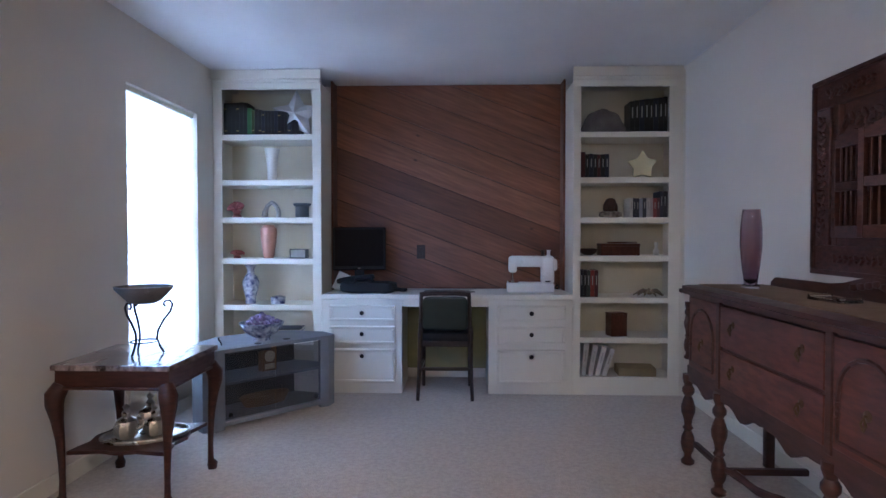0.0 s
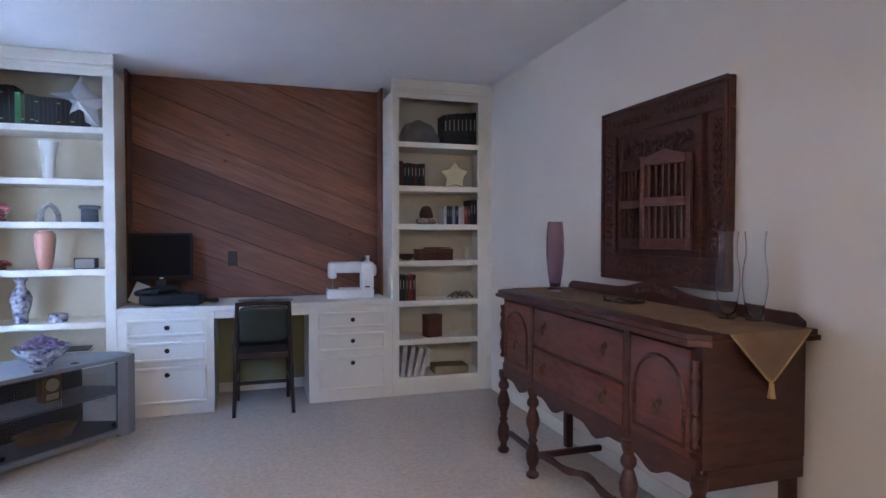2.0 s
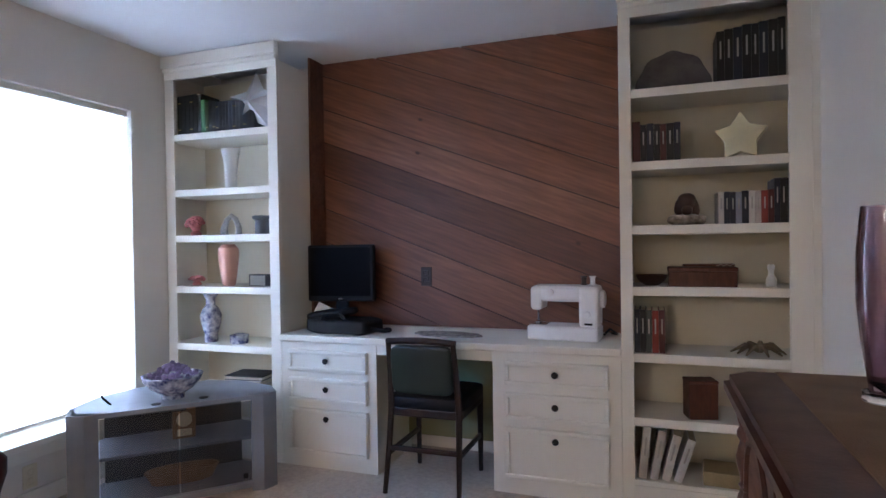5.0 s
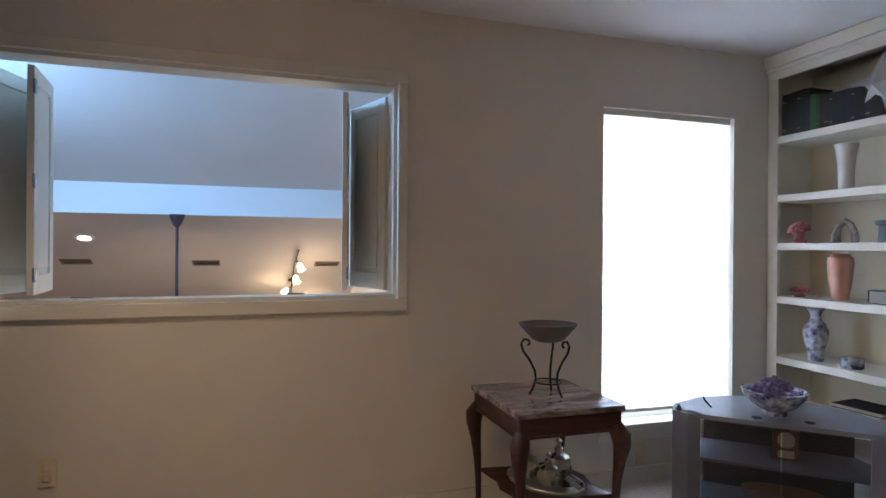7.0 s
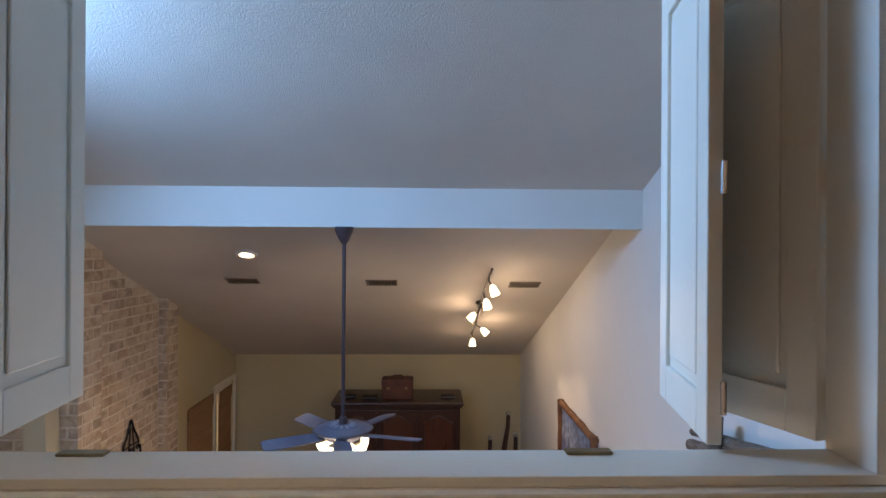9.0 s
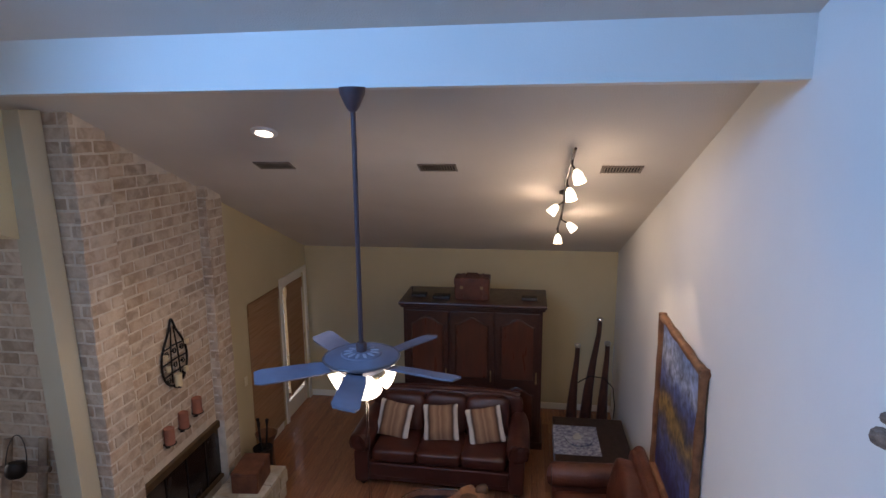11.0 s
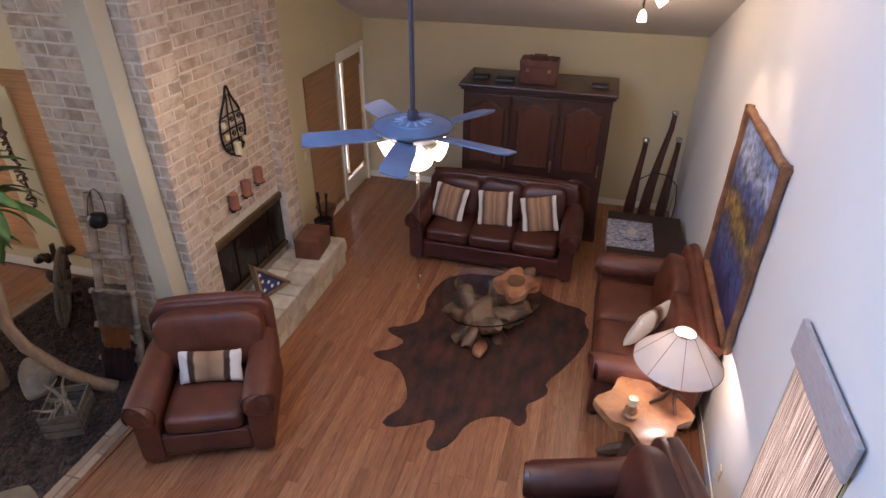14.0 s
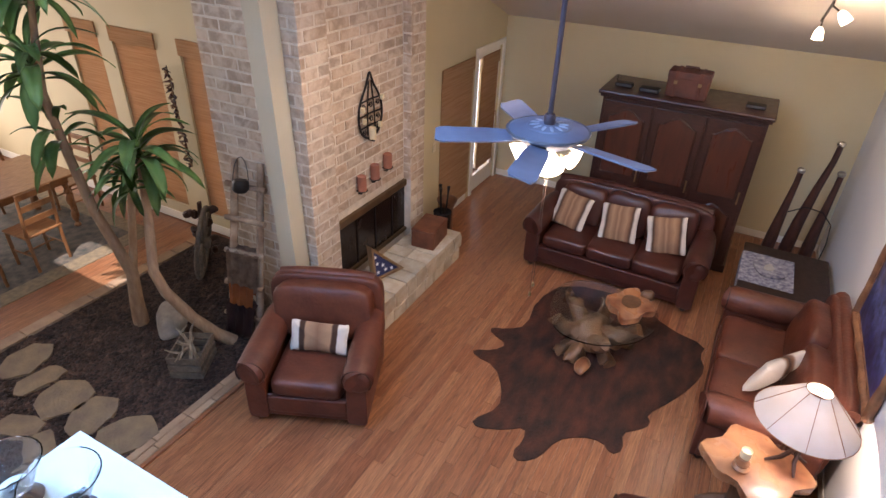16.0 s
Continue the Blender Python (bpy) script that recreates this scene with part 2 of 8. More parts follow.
def box(x0, y0, z0, x1, y1, z1, bevel=0.0, bm=None, m=None, seg=2):
    bm = bm or bmesh.new()
    got = bmesh.ops.create_cube(bm, size=1)["verts"]
    for v in got:
        v.co = Vector(((x0 + x1) / 2 + v.co.x * (x1 - x0), (y0 + y1) / 2 + v.co.y * (y1 - y0), (z0 + z1) / 2 + v.co.z * (z1 - z0)))
    if bevel:
        edges = list({e for v in got for e in v.link_edges})
        res = bmesh.ops.bevel(bm, geom=edges, offset=bevel, segments=seg, profile=0.5, affect="EDGES")
        got = list({v for f in res["faces"] for v in f.verts} | {v for v in got if v.is_valid})
    if m is not None:
        bmesh.ops.transform(bm, matrix=m, verts=got)
    return bm


def lathe(profile, seg=24, bm=None, m=None, close=False):
    """Turns a profile of (radius, height) about z."""
    bm = bm or bmesh.new()
    rings = []
    for r, z in profile:
        rings.append([bm.verts.new(((r * math.cos(a), r * math.sin(a), z))) for a in (2 * math.pi * i / seg for i in range(seg))])
    for a, b in zip(rings, rings[1:]):
        for i in range(seg):
            bm.faces.new((a[i], a[(i + 1) % seg], b[(i + 1) % seg], b[i]))
    if profile[0][0] > 1e-4:
        bm.faces.new(rings[0][::-1])
    if profile[-1][0] > 1e-4 and not close:
        bm.faces.new(rings[-1])
    if m is not None:
        bmesh.ops.transform(bm, matrix=m, verts=[v for r in rings for v in r])
    return bm


def tube(points, radii, seg=8, bm=None):
    """A round bar along points, with one radius or one a point."""
    bm = bm or bmesh.new()
    pts = [Vector(p) for p in points]
    if not hasattr(radii, "__len__"):
        radii = [radii] * len(pts)
    rings, up = [], None
    for i, p in enumerate(pts):
        d = (pts[min(i + 1, len(pts) - 1)] - pts[max(i - 1, 0)]).normalized()
        side = d.cross(up if up is not None else (Vector((0, 0, 1)) if abs(d.z) < 0.9 else Vector((1, 0, 0)))).normalized()
        up = side.cross(d).normalized()
        rings.append([bm.verts.new(p + (side * math.cos(a) + up * math.sin(a)) * radii[i]) for a in (2 * math.pi * k / seg for k in range(seg))])
    for a, b in zip(rings, rings[1:]):
        for i in range(seg):
            bm.faces.new((a[i], a[(i + 1) % seg], b[(i + 1) % seg], b[i]))
    bm.faces.new(rings[0][::-1])
    bm.faces.new(rings[-1])
    return bm


def puff(sx, sy, sz, e=0.35, m=None, bm=None, n=20, e2=None):
    """A cushion: a superellipsoid of full size sx, sy, sz; a small e makes it boxier."""
    bm = bm or bmesh.new()
    e2 = e2 or e

    def sp(v, p):
        return math.copysign(abs(v) ** p, v)

    rows = []
    for i in range(1, n):
        a = -math.pi / 2 + math.pi * i / n
        rows.append([bm.verts.new((sx / 2 * sp(math.cos(a), e2) * sp(math.cos(b), e), sy / 2 * sp(math.cos(a), e2) * sp(math.sin(b), e), sz / 2 * sp(math.sin(a), e2))) for b in (2 * math.pi * k / (2 * n) for k in range(2 * n))])
    lo, hi = bm.verts.new((0, 0, -sz / 2)), bm.verts.new((0, 0, sz / 2))
    w = 2 * n
    for a, b in zip(rows, rows[1:]):
        for i in range(w):
            bm.faces.new((a[i], a[(i + 1) % w], b[(i + 1) % w], b[i]))
    for i in range(w):
        bm.faces.new((lo, rows[0][(i + 1) % w], rows[0][i]))
        bm.faces.new((hi, rows[-1][i], rows[-1][(i + 1) % w]))
    if m is not None:
        bmesh.ops.transform(bm, matrix=m, verts=[v for r in rows for v in r] + [lo, hi])
    return bm


def slab(outline, z0, z1, bm=None, m=None, bevel=0.0):
    """A flat piece with a drawn outline of (x, y), between two heights."""
    bm = bm or bmesh.new()
    a = [bm.verts.new((x, y, z0)) for x, y in outline]
    b = [bm.verts.new((x, y, z1)) for x, y in outline]
    bm.faces.new(a[::-1])
    top = bm.faces.new(b)
    n = len(a)
    for i in range(n):
        bm.faces.new((a[i], a[(i + 1) % n], b[(i + 1) % n], b[i]))
    if bevel:
        bmesh.ops.bevel(bm, geom=list(top.edges), offset=bevel, segments=2, profile=0.5, affect="EDGES")
        a, b = list(bm.verts), []
    if m is not None:
        bmesh.ops.transform(bm, matrix=m, verts=a + b)
    return bm


def wobble(bm, amount, scale, seed=0):
    for v in bm.verts:
        v.co += noise.noise_vector(v.co * scale + Vector((seed, seed * 2.3, 0))) * amount
    return bm


def wall_x(bm, x0, x1, y0, y1, z0, z1, holes=()):
    """A wall of constant x with holes (y0, y1, z0, z1) right through it."""
    ys = sorted({y0, y1, *[h[i] for h in holes for i in (0, 1)]})
    for a, b in zip(ys, ys[1:]):
        cuts = sorted((h[2], h[3]) for h in holes if h[0] <= a and h[1] >= b)
        z = z0
        for c, d in cuts:
            if c > z:
                box(x0, a, z, x1, b, c, bm=bm)
            z = d
        if z1 > z:
            box(x0, a, z, x1, b, z1, bm=bm)
    return bm


def wall_y(bm, y0, y1, x0, x1, z0, z1, holes=()):
    wall_x(bm, y0, y1, x0, x1, z0, z1, holes)
    for v in bm.verts:
        v.co.x, v.co.y = v.co.y, v.co.x
    bmesh.ops.reverse_faces(bm, faces=bm.faces)
    return bm


def structure(name, bm, material, label, category, smooth=False):
    return tagged(part(name, bm, material, None, "", smooth), label, category, "", "structure")

# ---- the upper room ----
UF, UC = 0.03, 2.5          # its floor and ceiling
XL, XR = -1.68, 1.90        # its side walls
YB, YF = 5.06, 0.36         # the wall behind the cupboards and the wall with the door
LF = -2.7                   # the lower floor
LX, LY = -10.42, 3.04       # far wall and long wall of the lower room
OPEN = (0.465, 2.228, 1.088, 2.128)
WIN = (3.385, 4.28, 0.36, 2.115)


def roof(x):
    return -0.255 + 0.3975 * (x - LX)


_b = wall_x(bmesh.new(), XL - 0.12, XL, LY + 0.12, YB + 0.1, LF, 3.4, [WIN])
structure("wall_west_outer", _b, WALL_UP, "cream painted wall round the tall window", "wall")
_b = wall_x(bmesh.new(), XL - 0.12, XL, -9.0, LY + 0.12, LF, 3.4, [OPEN])
structure("wall_west", _b, WALL_UP, "cream painted wall with the shuttered opening", "wall")
structure("wall_east", wall_x(bmesh.new(), XR, XR + 0.12, YF, YB + 0.1, UF - 0.2, 2.7), WALL_UP, "pale painted wall behind the sideboard", "wall")
structure("wall_north", box(XL, YB, UF - 0.2, XR, YB + 0.1, 2.7), WALL_UP, "painted wall behind the built-in shelves", "wall")
_b = wall_y(bmesh.new(), YF - 0.12, YF, XL, XR, UF, UC, [(-0.47, 0.85, UF, 2.12)])
structure("wall_south", _b, WALL_UP, "painted wall with the doorway", "wall")
_b = bmesh.new()
box(-1.2, -1.4, UF, -1.08, YF - 0.12, UC, bm=_b)
box(1.3, -1.4, UF, 1.42, YF - 0.12, UC, bm=_b)
box(-1.2, -1.52, UF, 1.42, -1.4, UC, bm=_b)
structure("wall_hall", _b, WALL_UP, "painted walls of the hallway", "wall")
structure("floor_upper", box(XL, -1.52, UF - 0.1, XR, YB, UF), CARPET, "beige looped berber carpet", "carpet")
structure("ceiling_upper", box(XL, -1.52, UC, XR, YB, UC + 0.1), CEIL_UP, "white textured ceiling", "ceiling")
_b = bmesh.new()
box(XL, YF, UF, XL + 0.012, 4.5, UF + 0.09, 0.004, _b)
box(XR - 0.012, YF, UF, XR, 4.5, UF + 0.09, 0.004, _b)
structure("baseboard", _b, TRIM, "cream painted baseboard", "baseboard")

# ---- the lower room ----
def sloped(x0, x1, y0, y1, t=0.12):
    bm = box(0, y0, 0, 1, y1, 1)
    for v in bm.verts:
        x = x0 + v.co.x * (x1 - x0)
        v.co = Vector((x, v.co.y, roof(x) + v.co.z * t))
    return bm


def join(target, bm):
    me = bpy.data.meshes.new("temp")
    bm.to_mesh(me)
    bm.free()
    target.from_mesh(me)
    bpy.data.meshes.remove(me)
    return target


_b = bmesh.new()
for _r in ((LX, -3.9, -9, LY), (-3.9, -3.3, -2.25, LY), (-3.3, -2.3, 0.0, LY), (-3.3, -2.3, -2.25, -1.0), (-3.9, -3.25, -9, -3.55), (-2.3, XL - 0.12, -9, LY), (-3.25, -2.3, -9, -2.25)):
    join(_b, sloped(*_r))
# the garden's roof light lies between x -3.9 and -3.25
structure("ceiling_lower", _b, CEIL_LOW, "sloping textured ceiling with roof lights", "ceiling")
# unseen sheet added over the near roof light, so no sun patch falls through
_b = sloped(-3.3, -2.3, -1.0, 0.0, 0.012)
bmesh.ops.translate(_b, vec=(0, 0, 0.10), verts=_b.verts)
structure("skylight_panel", _b, cloth_light("milky_diffuser", (0.82, 0.84, 0.86), 0.7), "added milky sheet that spreads the sun, out of view", "skylight")
structure("ground_lower", box(LX, -9, LF - 0.1, XL - 0.12, LY, LF - 0.02), OAK, "floor under the boards", "floor")
BLIND = (-4.98, -4.14, -2.2, -0.86)
structure("wall_lower_east", wall_y(bmesh.new(), LY, LY + 0.12, LX, XL - 0.12, LF, 3.4, [BLIND]), WALL_LOW2, "pale painted long wall with the painting", "wall")
structure("wall_lower_far", wall_x(bmesh.new(), LX - 0.12, LX, -9, LY + 0.12, LF, 0.4), WALL_LOW, "yellow painted wall behind the armoire", "wall")
DOOR = (-10.3, -9.5, LF, -0.63)
WINL = (-9.32, -8.5, LF + 0.12, -0.65)
structure("wall_lower_west", wall_y(bmesh.new(), -1.75, -1.63, LX, -7.7, LF, 1.2, [DOOR, WINL]), WALL_LOW, "yellow painted wall with the glazed door", "wall")
GW = -6.7
_holes = [(-6.0 - 0.0, -5.42, -2.45, -0.26), (-5.16, -4.39, -2.45, -0.27), (-4.0, -3.2, -2.45, -0.28)]
structure("wall_dining", wall_x(bmesh.new(), GW - 0.12, GW, -9, -2.5, LF, 1.4, _holes), WALL_LOW, "yellow painted wall with woven blinds", "wall")
# the opening in this unseen wall is added to let the fill lamp through
structure("wall_lower_south", wall_y(bmesh.new(), -9.1, -9, GW, XL, LF, 3.4, [(-6.2, -3.0, LF + 0.4, 0.2)]), WALL_LOW, "painted end wall of the dining room", "wall")
# beam, post and the header above the garden
_b = box(-5.12, -1.79, 1.63, -4.96, LY, 1.93)
for v in _b.verts:
    if v.co.z > 1.8:
        v.co.z = roof(v.co.x) + 0.01
structure("beam_1", _b, WALL_LOW2, "white painted ceiling beam", "beam")
_b = box(-5.79, -1.785, LF, -5.6, -1.60, roof(-5.79) - 0.002, 0.006)
for v in _b.verts:
    v.co.y -= 0.03 * v.co.z + 0.02
structure("post_1", _b, mat("post_cream_paint", (0.50, 0.45, 0.33), 0.6, var=0.04, scale=2, bump=0.08), "cream painted square post", "post")
_b = box(-5.6, -1.94, 0, XL - 0.12, -1.80, 1)
for v in _b.verts:
    v.co.z = roof(v.co.x) if v.co.z > 0.5 else 0.64 + 0.5 * (v.co.x + 5.69) if v.co.x < -4 else 2.2
structure("wall_header", _b, WALL_LOW, "painted header between post and wall", "wall")

structure("plant_ledge", box(-2.79, 0.15, LF, XL - 0.121, 1.5, -0.30, 0.004), TRIM, "white painted ledge below the opening", "ledge")

# ---- upper room: opening, shutters, window, door ----
SHADE = cloth_light("white_roller_shade", (0.9, 0.9, 0.88), 0.75, noise_scale=(1, 6, 60))
BRASS = mat("worn_brass", (0.35, 0.26, 0.14), 0.38, metal=0.9, var=0.15, bump=0.05)
GLASS = clear("clear_glass")


def knots(m, size=2.6, dark=(0.05, 0.02, 0.012)):
    """Adds small dark knots to a timber material."""
    n, l = m.node_tree.nodes, m.node_tree.links
    b = n["Principled BSDF"]
    src = b.inputs["Base Color"].links[0].from_socket
    co = n.new("ShaderNodeTexCoord")
    mp = n.new("ShaderNodeMapping")
    mp.inputs["Scale"].default_value = (1.0, 1.6, 1.0)
    v = n.new("ShaderNodeTexVoronoi")
    v.inputs["Scale"].default_value = size
    info = n.new("ShaderNodeObjectInfo")
    add = n.new("ShaderNodeVectorMath")
    l.new(co.outputs["Object"], mp.inputs[0])
    l.new(mp.outputs[0], add.inputs[0])
    l.new(info.outputs["Random"], add.inputs[1])
    l.new(add.outputs[0], v.inputs["Vector"])
    r = n.new("ShaderNodeMapRange")
    r.inputs[1].default_value, r.inputs[2].default_value, r.inputs[3].default_value, r.inputs[4].default_value = 0.02, 0.06, 0.9, 0.0
    l.new(v.outputs["Distance"], r.inputs[0])
    x = n.new("ShaderNodeMix")
    x.data_type = "RGBA"
    x.inputs[7].default_value = (*dark, 1)
    l.new(r.outputs[0], x.inputs[0])
    l.new(src, x.inputs[6])
    l.new(x.outputs[2], b.inputs["Base Color"])
    return m


_y0, _y1, _z0, _z1 = OPEN
_b = bmesh.new()
for a in ((_y0 - 0.05, _z1, _y1 + 0.05, _z1 + 0.06), (_y0 - 0.05, _z0 - 0.06, _y1 + 0.05, _z0), (_y0 - 0.05, _z0, _y0, _z1), (_y1, _z0, _y1 + 0.05, _z1)):
    box(XL - 0.002, a[0], a[1], XL + 0.022, a[2], a[3], 0.004, _b)
structure("trim_opening", _b, TRIM, "cream painted casing round the opening", "trim")
_b = bmesh.new()
for a in ((_y0, _z1 - 0.018, _y1, _z1), (_y0, _z0, _y1, _z0 + 0.018), (_y0, _z0 + 0.018, _y0 + 0.018, _z1 - 0.018), (_y1 - 0.018, _z0 + 0.018, _y1, _z1 - 0.018)):
    box(XL - 0.13, a[0], a[1], XL - 0.003, a[2], a[3], 0.002, _b)
structure("trim_jamb", _b, TRIM, "cream painted lining of the opening", "trim")


def shutter_panel(name, parent, a, b, h):
    """A raised-panel leaf between two plan points, h high from the sill."""
    a, b = Vector((*a, 0)), Vector((*b, 0))
    d = (b - a)
    m = Matrix.Translation((a.x, a.y, _z0 + 0.03)) @ Matrix.Rotation(math.atan2(d.y, d.x), 4, "Z")
    w = d.length
    s = 0.065
    bm2 = part(name, box(s, -0.004, s, w - s, 0.004, h - s), TRIM, parent)
    for x in (0, w - s):
        part("stile", box(x, -0.014, 0, x + s, 0.014, h, 0.003), TRIM, bm2)
    part("rail", box(s, -0.014, 0, w - s, 0.014, s + 0.02, 0.003), TRIM, bm2)
    part("rail", box(s, -0.014, h - s, w - s, 0.014, h, 0.003), TRIM, bm2)
    for sgn in (-1, 1):
        part("raised_field", box(s + 0.02, min(0.004 * sgn, 0.011 * sgn), s + 0.045, w - s - 0.02, max(0.004 * sgn, 0.011 * sgn), h - s - 0.02, 0.004), TRIM, bm2)
    bm2.matrix_basis = m
    for k in (0.09, 0.5, 0.91):
        hb = box(-0.012, -0.018, h * k - 0.03, 0.028, -0.0145, h * k + 0.03, 0.001)
        lathe([(0.006, -0.03), (0.006, 0.03)], 8, hb, pose(-0.006, -0.014, h * k))
        part("hinge", hb, CHROME, bm2)
    return bm2


_hh = _z1 - _z0 - 0.06
_t = thing("shutter", (0, 0, 0), "cream painted folding shutter standing open beside the opening", "shutter", "folding shutters")
shutter_panel("panel", _t, (XL - 0.135, _y1 - 0.02), (XL - 0.50, _y1 - 0.14), _hh)
shutter_panel("panel", _t, (XL - 0.115, _y1 - 0.235), (XL - 0.49, _y1 - 0.17), _hh)
_t = thing("shutter", (0, 0, 0), "cream painted folding shutter standing open beside the opening", "shutter", "folding shutters")
shutter_panel("panel", _t, (XL - 0.135, _y0 + 0.02), (XL - 0.50, _y0 + 0.12), _hh)
shutter_panel("panel", _t, (XL - 0.115, _y0 + 0.20), (XL - 0.49, _y0 + 0.165), _hh)
for _yy in (0.86, 1.76):
    single("catch_plate", box(-0.012, -0.042, 0, 0.012, 0.042, 0.006, 0.002), BRASS, (XL - 0.112, _yy, _z0 + 0.018), "small worn brass catch on the sill", "catch", "sill catches")

# the tall window with its drawn shade
_w = tagged(thing("window_1", (0, 0, 0), "tall window with a drawn white shade", "window"), kind="structure")
y0, y1, z0, z1 = WIN
_b = bmesh.new()
for a in ((y0, z0, y0 + 0.035, z1), (y1 - 0.035, z0, y1, z1), (y0 + 0.035, z1 - 0.035, y1 - 0.035, z1), (y0 + 0.035, z0, y1 - 0.035, z0 + 0.045), (y0 + 0.035, 1.2, y1 - 0.035, 1.235)):
    box(XL - 0.118, a[0], a[1], XL - 0.088, a[2], a[3], 0.003, _b)
part("window_frame", _b, TRIM, _w)
part("window_sill", box(XL - 0.10, y0 - 0.04, z0 - 0.03, XL + 0.03, y1 + 0.04, z0 + 0.004, 0.005), TRIM, _w)
part("apron", box(XL + 0.001, y0 - 0.02, z0 - 0.09, XL + 0.014, y1 + 0.02, z0 - 0.031, 0.003), TRIM, _w)
_g = part("pane", box(XL - 0.106, y0 + 0.03, z0 + 0.03, XL - 0.101, y1 - 0.03, z1 - 0.03), GLASS, _w)
_g.visible_shadow = False
_s = thing("roller_shade", (0, 0, 0), "white fabric roller shade glowing with daylight", "window shade")
part("cloth", box(XL - 0.046, y0 + 0.012, z0 + 0.06, XL - 0.044, y1 - 0.012, z1 - 0.02), SHADE, _s)
part("head_rail", box(XL - 0.07, y0 + 0.004, z1 - 0.035, XL - 0.025, y1 - 0.004, z1 - 0.002, 0.004), TRIM, _s, "white head rail")
part("bottom_rail", box(XL - 0.052, y0 + 0.012, z0 + 0.048, XL - 0.038, y1 - 0.012, z0 + 0.07, 0.003), TRIM, _s, "white bottom rail")

# the open door
_d = tagged(thing("door_1", pose(-0.47, 0.372, UF + 0.01, 0, 0, 159.5), "white flush door standing open", "door"), kind="structure")
part("leaf", box(0, -0.018, 0, 0.79, 0.018, 2.05, 0.002), WALL_UP, _d)
for sgn in (-1, 1):
    _k = lathe([(0.033, 0), (0.033, 0.006), (0.014, 0.012), (0.012, 0.03), (0.022, 0.038), (0.029, 0.05), (0.028, 0.062), (0.018, 0.068), (0.0, 0.069)], 20, None, pose(0.725, 0.018 * sgn, 0.87, -90 * sgn))
    part("door_handle", _k, IRON, _d, "round dark bronze knob", True)


def outlet(x, y, z, axis, material, label, group="wall outlets"):
    """A duplex socket plate facing +x, -x or -y."""
    turn = {"+x": 90, "-x": -90, "-y": 0, "+y": 180}[axis]
    t = thing("wall_outlet", pose(x, y, z, 0, 0, turn), label, "outlet", group)
    part("plate", box(-0.036, -0.007, -0.058, 0.036, -0.001, 0.058, 0.003), material, t)
    for dz in (-0.022, 0.022):
        part("socket", box(-0.016, -0.009, dz - 0.014, 0.016, -0.0065, dz + 0.014, 0.004), material, t)
    return t


IVORY = mat("ivory_plastic", (0.72, 0.64, 0.45), 0.4, var=0.03, bump=0.02)
DARKBROWN = mat("brown_plastic", (0.035, 0.018, 0.012), 0.4, var=0.1, bump=0.02)
outlet(XL, 0.765, 0.40, "+x", IVORY, "ivory wall socket low on the painted wall")
outlet(XL, 3.64, 0.19, "+x", IVORY, "ivory wall socket under the window")
outlet(XR, 1.28, 0.42, "-x", IVORY, "ivory wall socket beside the sideboard")

# ---- upper room: built-in shelves and desk ----
CY = 4.53                  # their face


def bookcase(x0, x1, s0, s1, tops, label):
    """x0 to x1 over all; s0 and s1 the stile widths; tops of the shelves."""
    t = thing("bookcase", (x0, CY, UF), label, "bookcase", "built-in bookcases")
    w, d = x1 - x0, YB - CY - 0.012
    H = UC - UF - 0.004
    for k, (a, b) in enumerate(((0, s0), (w - s1, w))):
        part("stile", box(a, -0.0, 0.0, b, 0.022, 2.36 - UF, 0.002), CAB, t)
    part("side", box(0.0, 0.022, 0, 0.02, d, H - 0.1), CAB, t)
    part("side", box(w - 0.02, 0.022, 0, w, d, H - 0.1), CAB, t)
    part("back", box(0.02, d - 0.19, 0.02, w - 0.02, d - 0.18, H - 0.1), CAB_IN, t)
    part("frieze", box(0, -0.004, 2.352 - UF, w, 0.022, H, 0.002), CAB, t)
    cr = bmesh.new()
    for i, (yy, za, zb) in enumerate(((-0.018, H - 0.10, H - 0.075), (-0.03, H - 0.075, H - 0.002))):
        box(-0.0 if i == 0 else -0.006, yy, za, w + (0 if i == 0 else 0.006), -0.0045, zb, 0.005, cr)
    part("crown", cr, CAB, t)
    part("base", box(0, 0.001, 0, w, d, 0.115, 0.003), CAB, t)
    for z in tops:
        part("shelf", box(0.021, 0.004 if z < 0.2 else 0.002, z - 0.042 - UF, w - 0.021, d - 0.191, z - UF, 0.003), CAB, t)
    return t


SHL = (2.009, 1.661, 1.376, 1.06, 0.704, 0.40, 0.167)
SHR = (2.015, 1.674, 1.373, 1.085, 0.77, 0.467, 0.167)
bookcase(-1.672, -0.839, 0.07, 0.066, SHL, "white built-in bookcase holding books and ornaments")
bookcase(1.071, 1.868, 0.055, 0.088, SHR, "white built-in bookcase with books and curios")
single("filler_strip", box(0, 0, 0, 0.03, 0.02, 2.445), CAB, (1.869, CY, UF), "white filler strip beside the bookcase", "trim", kind="structure")


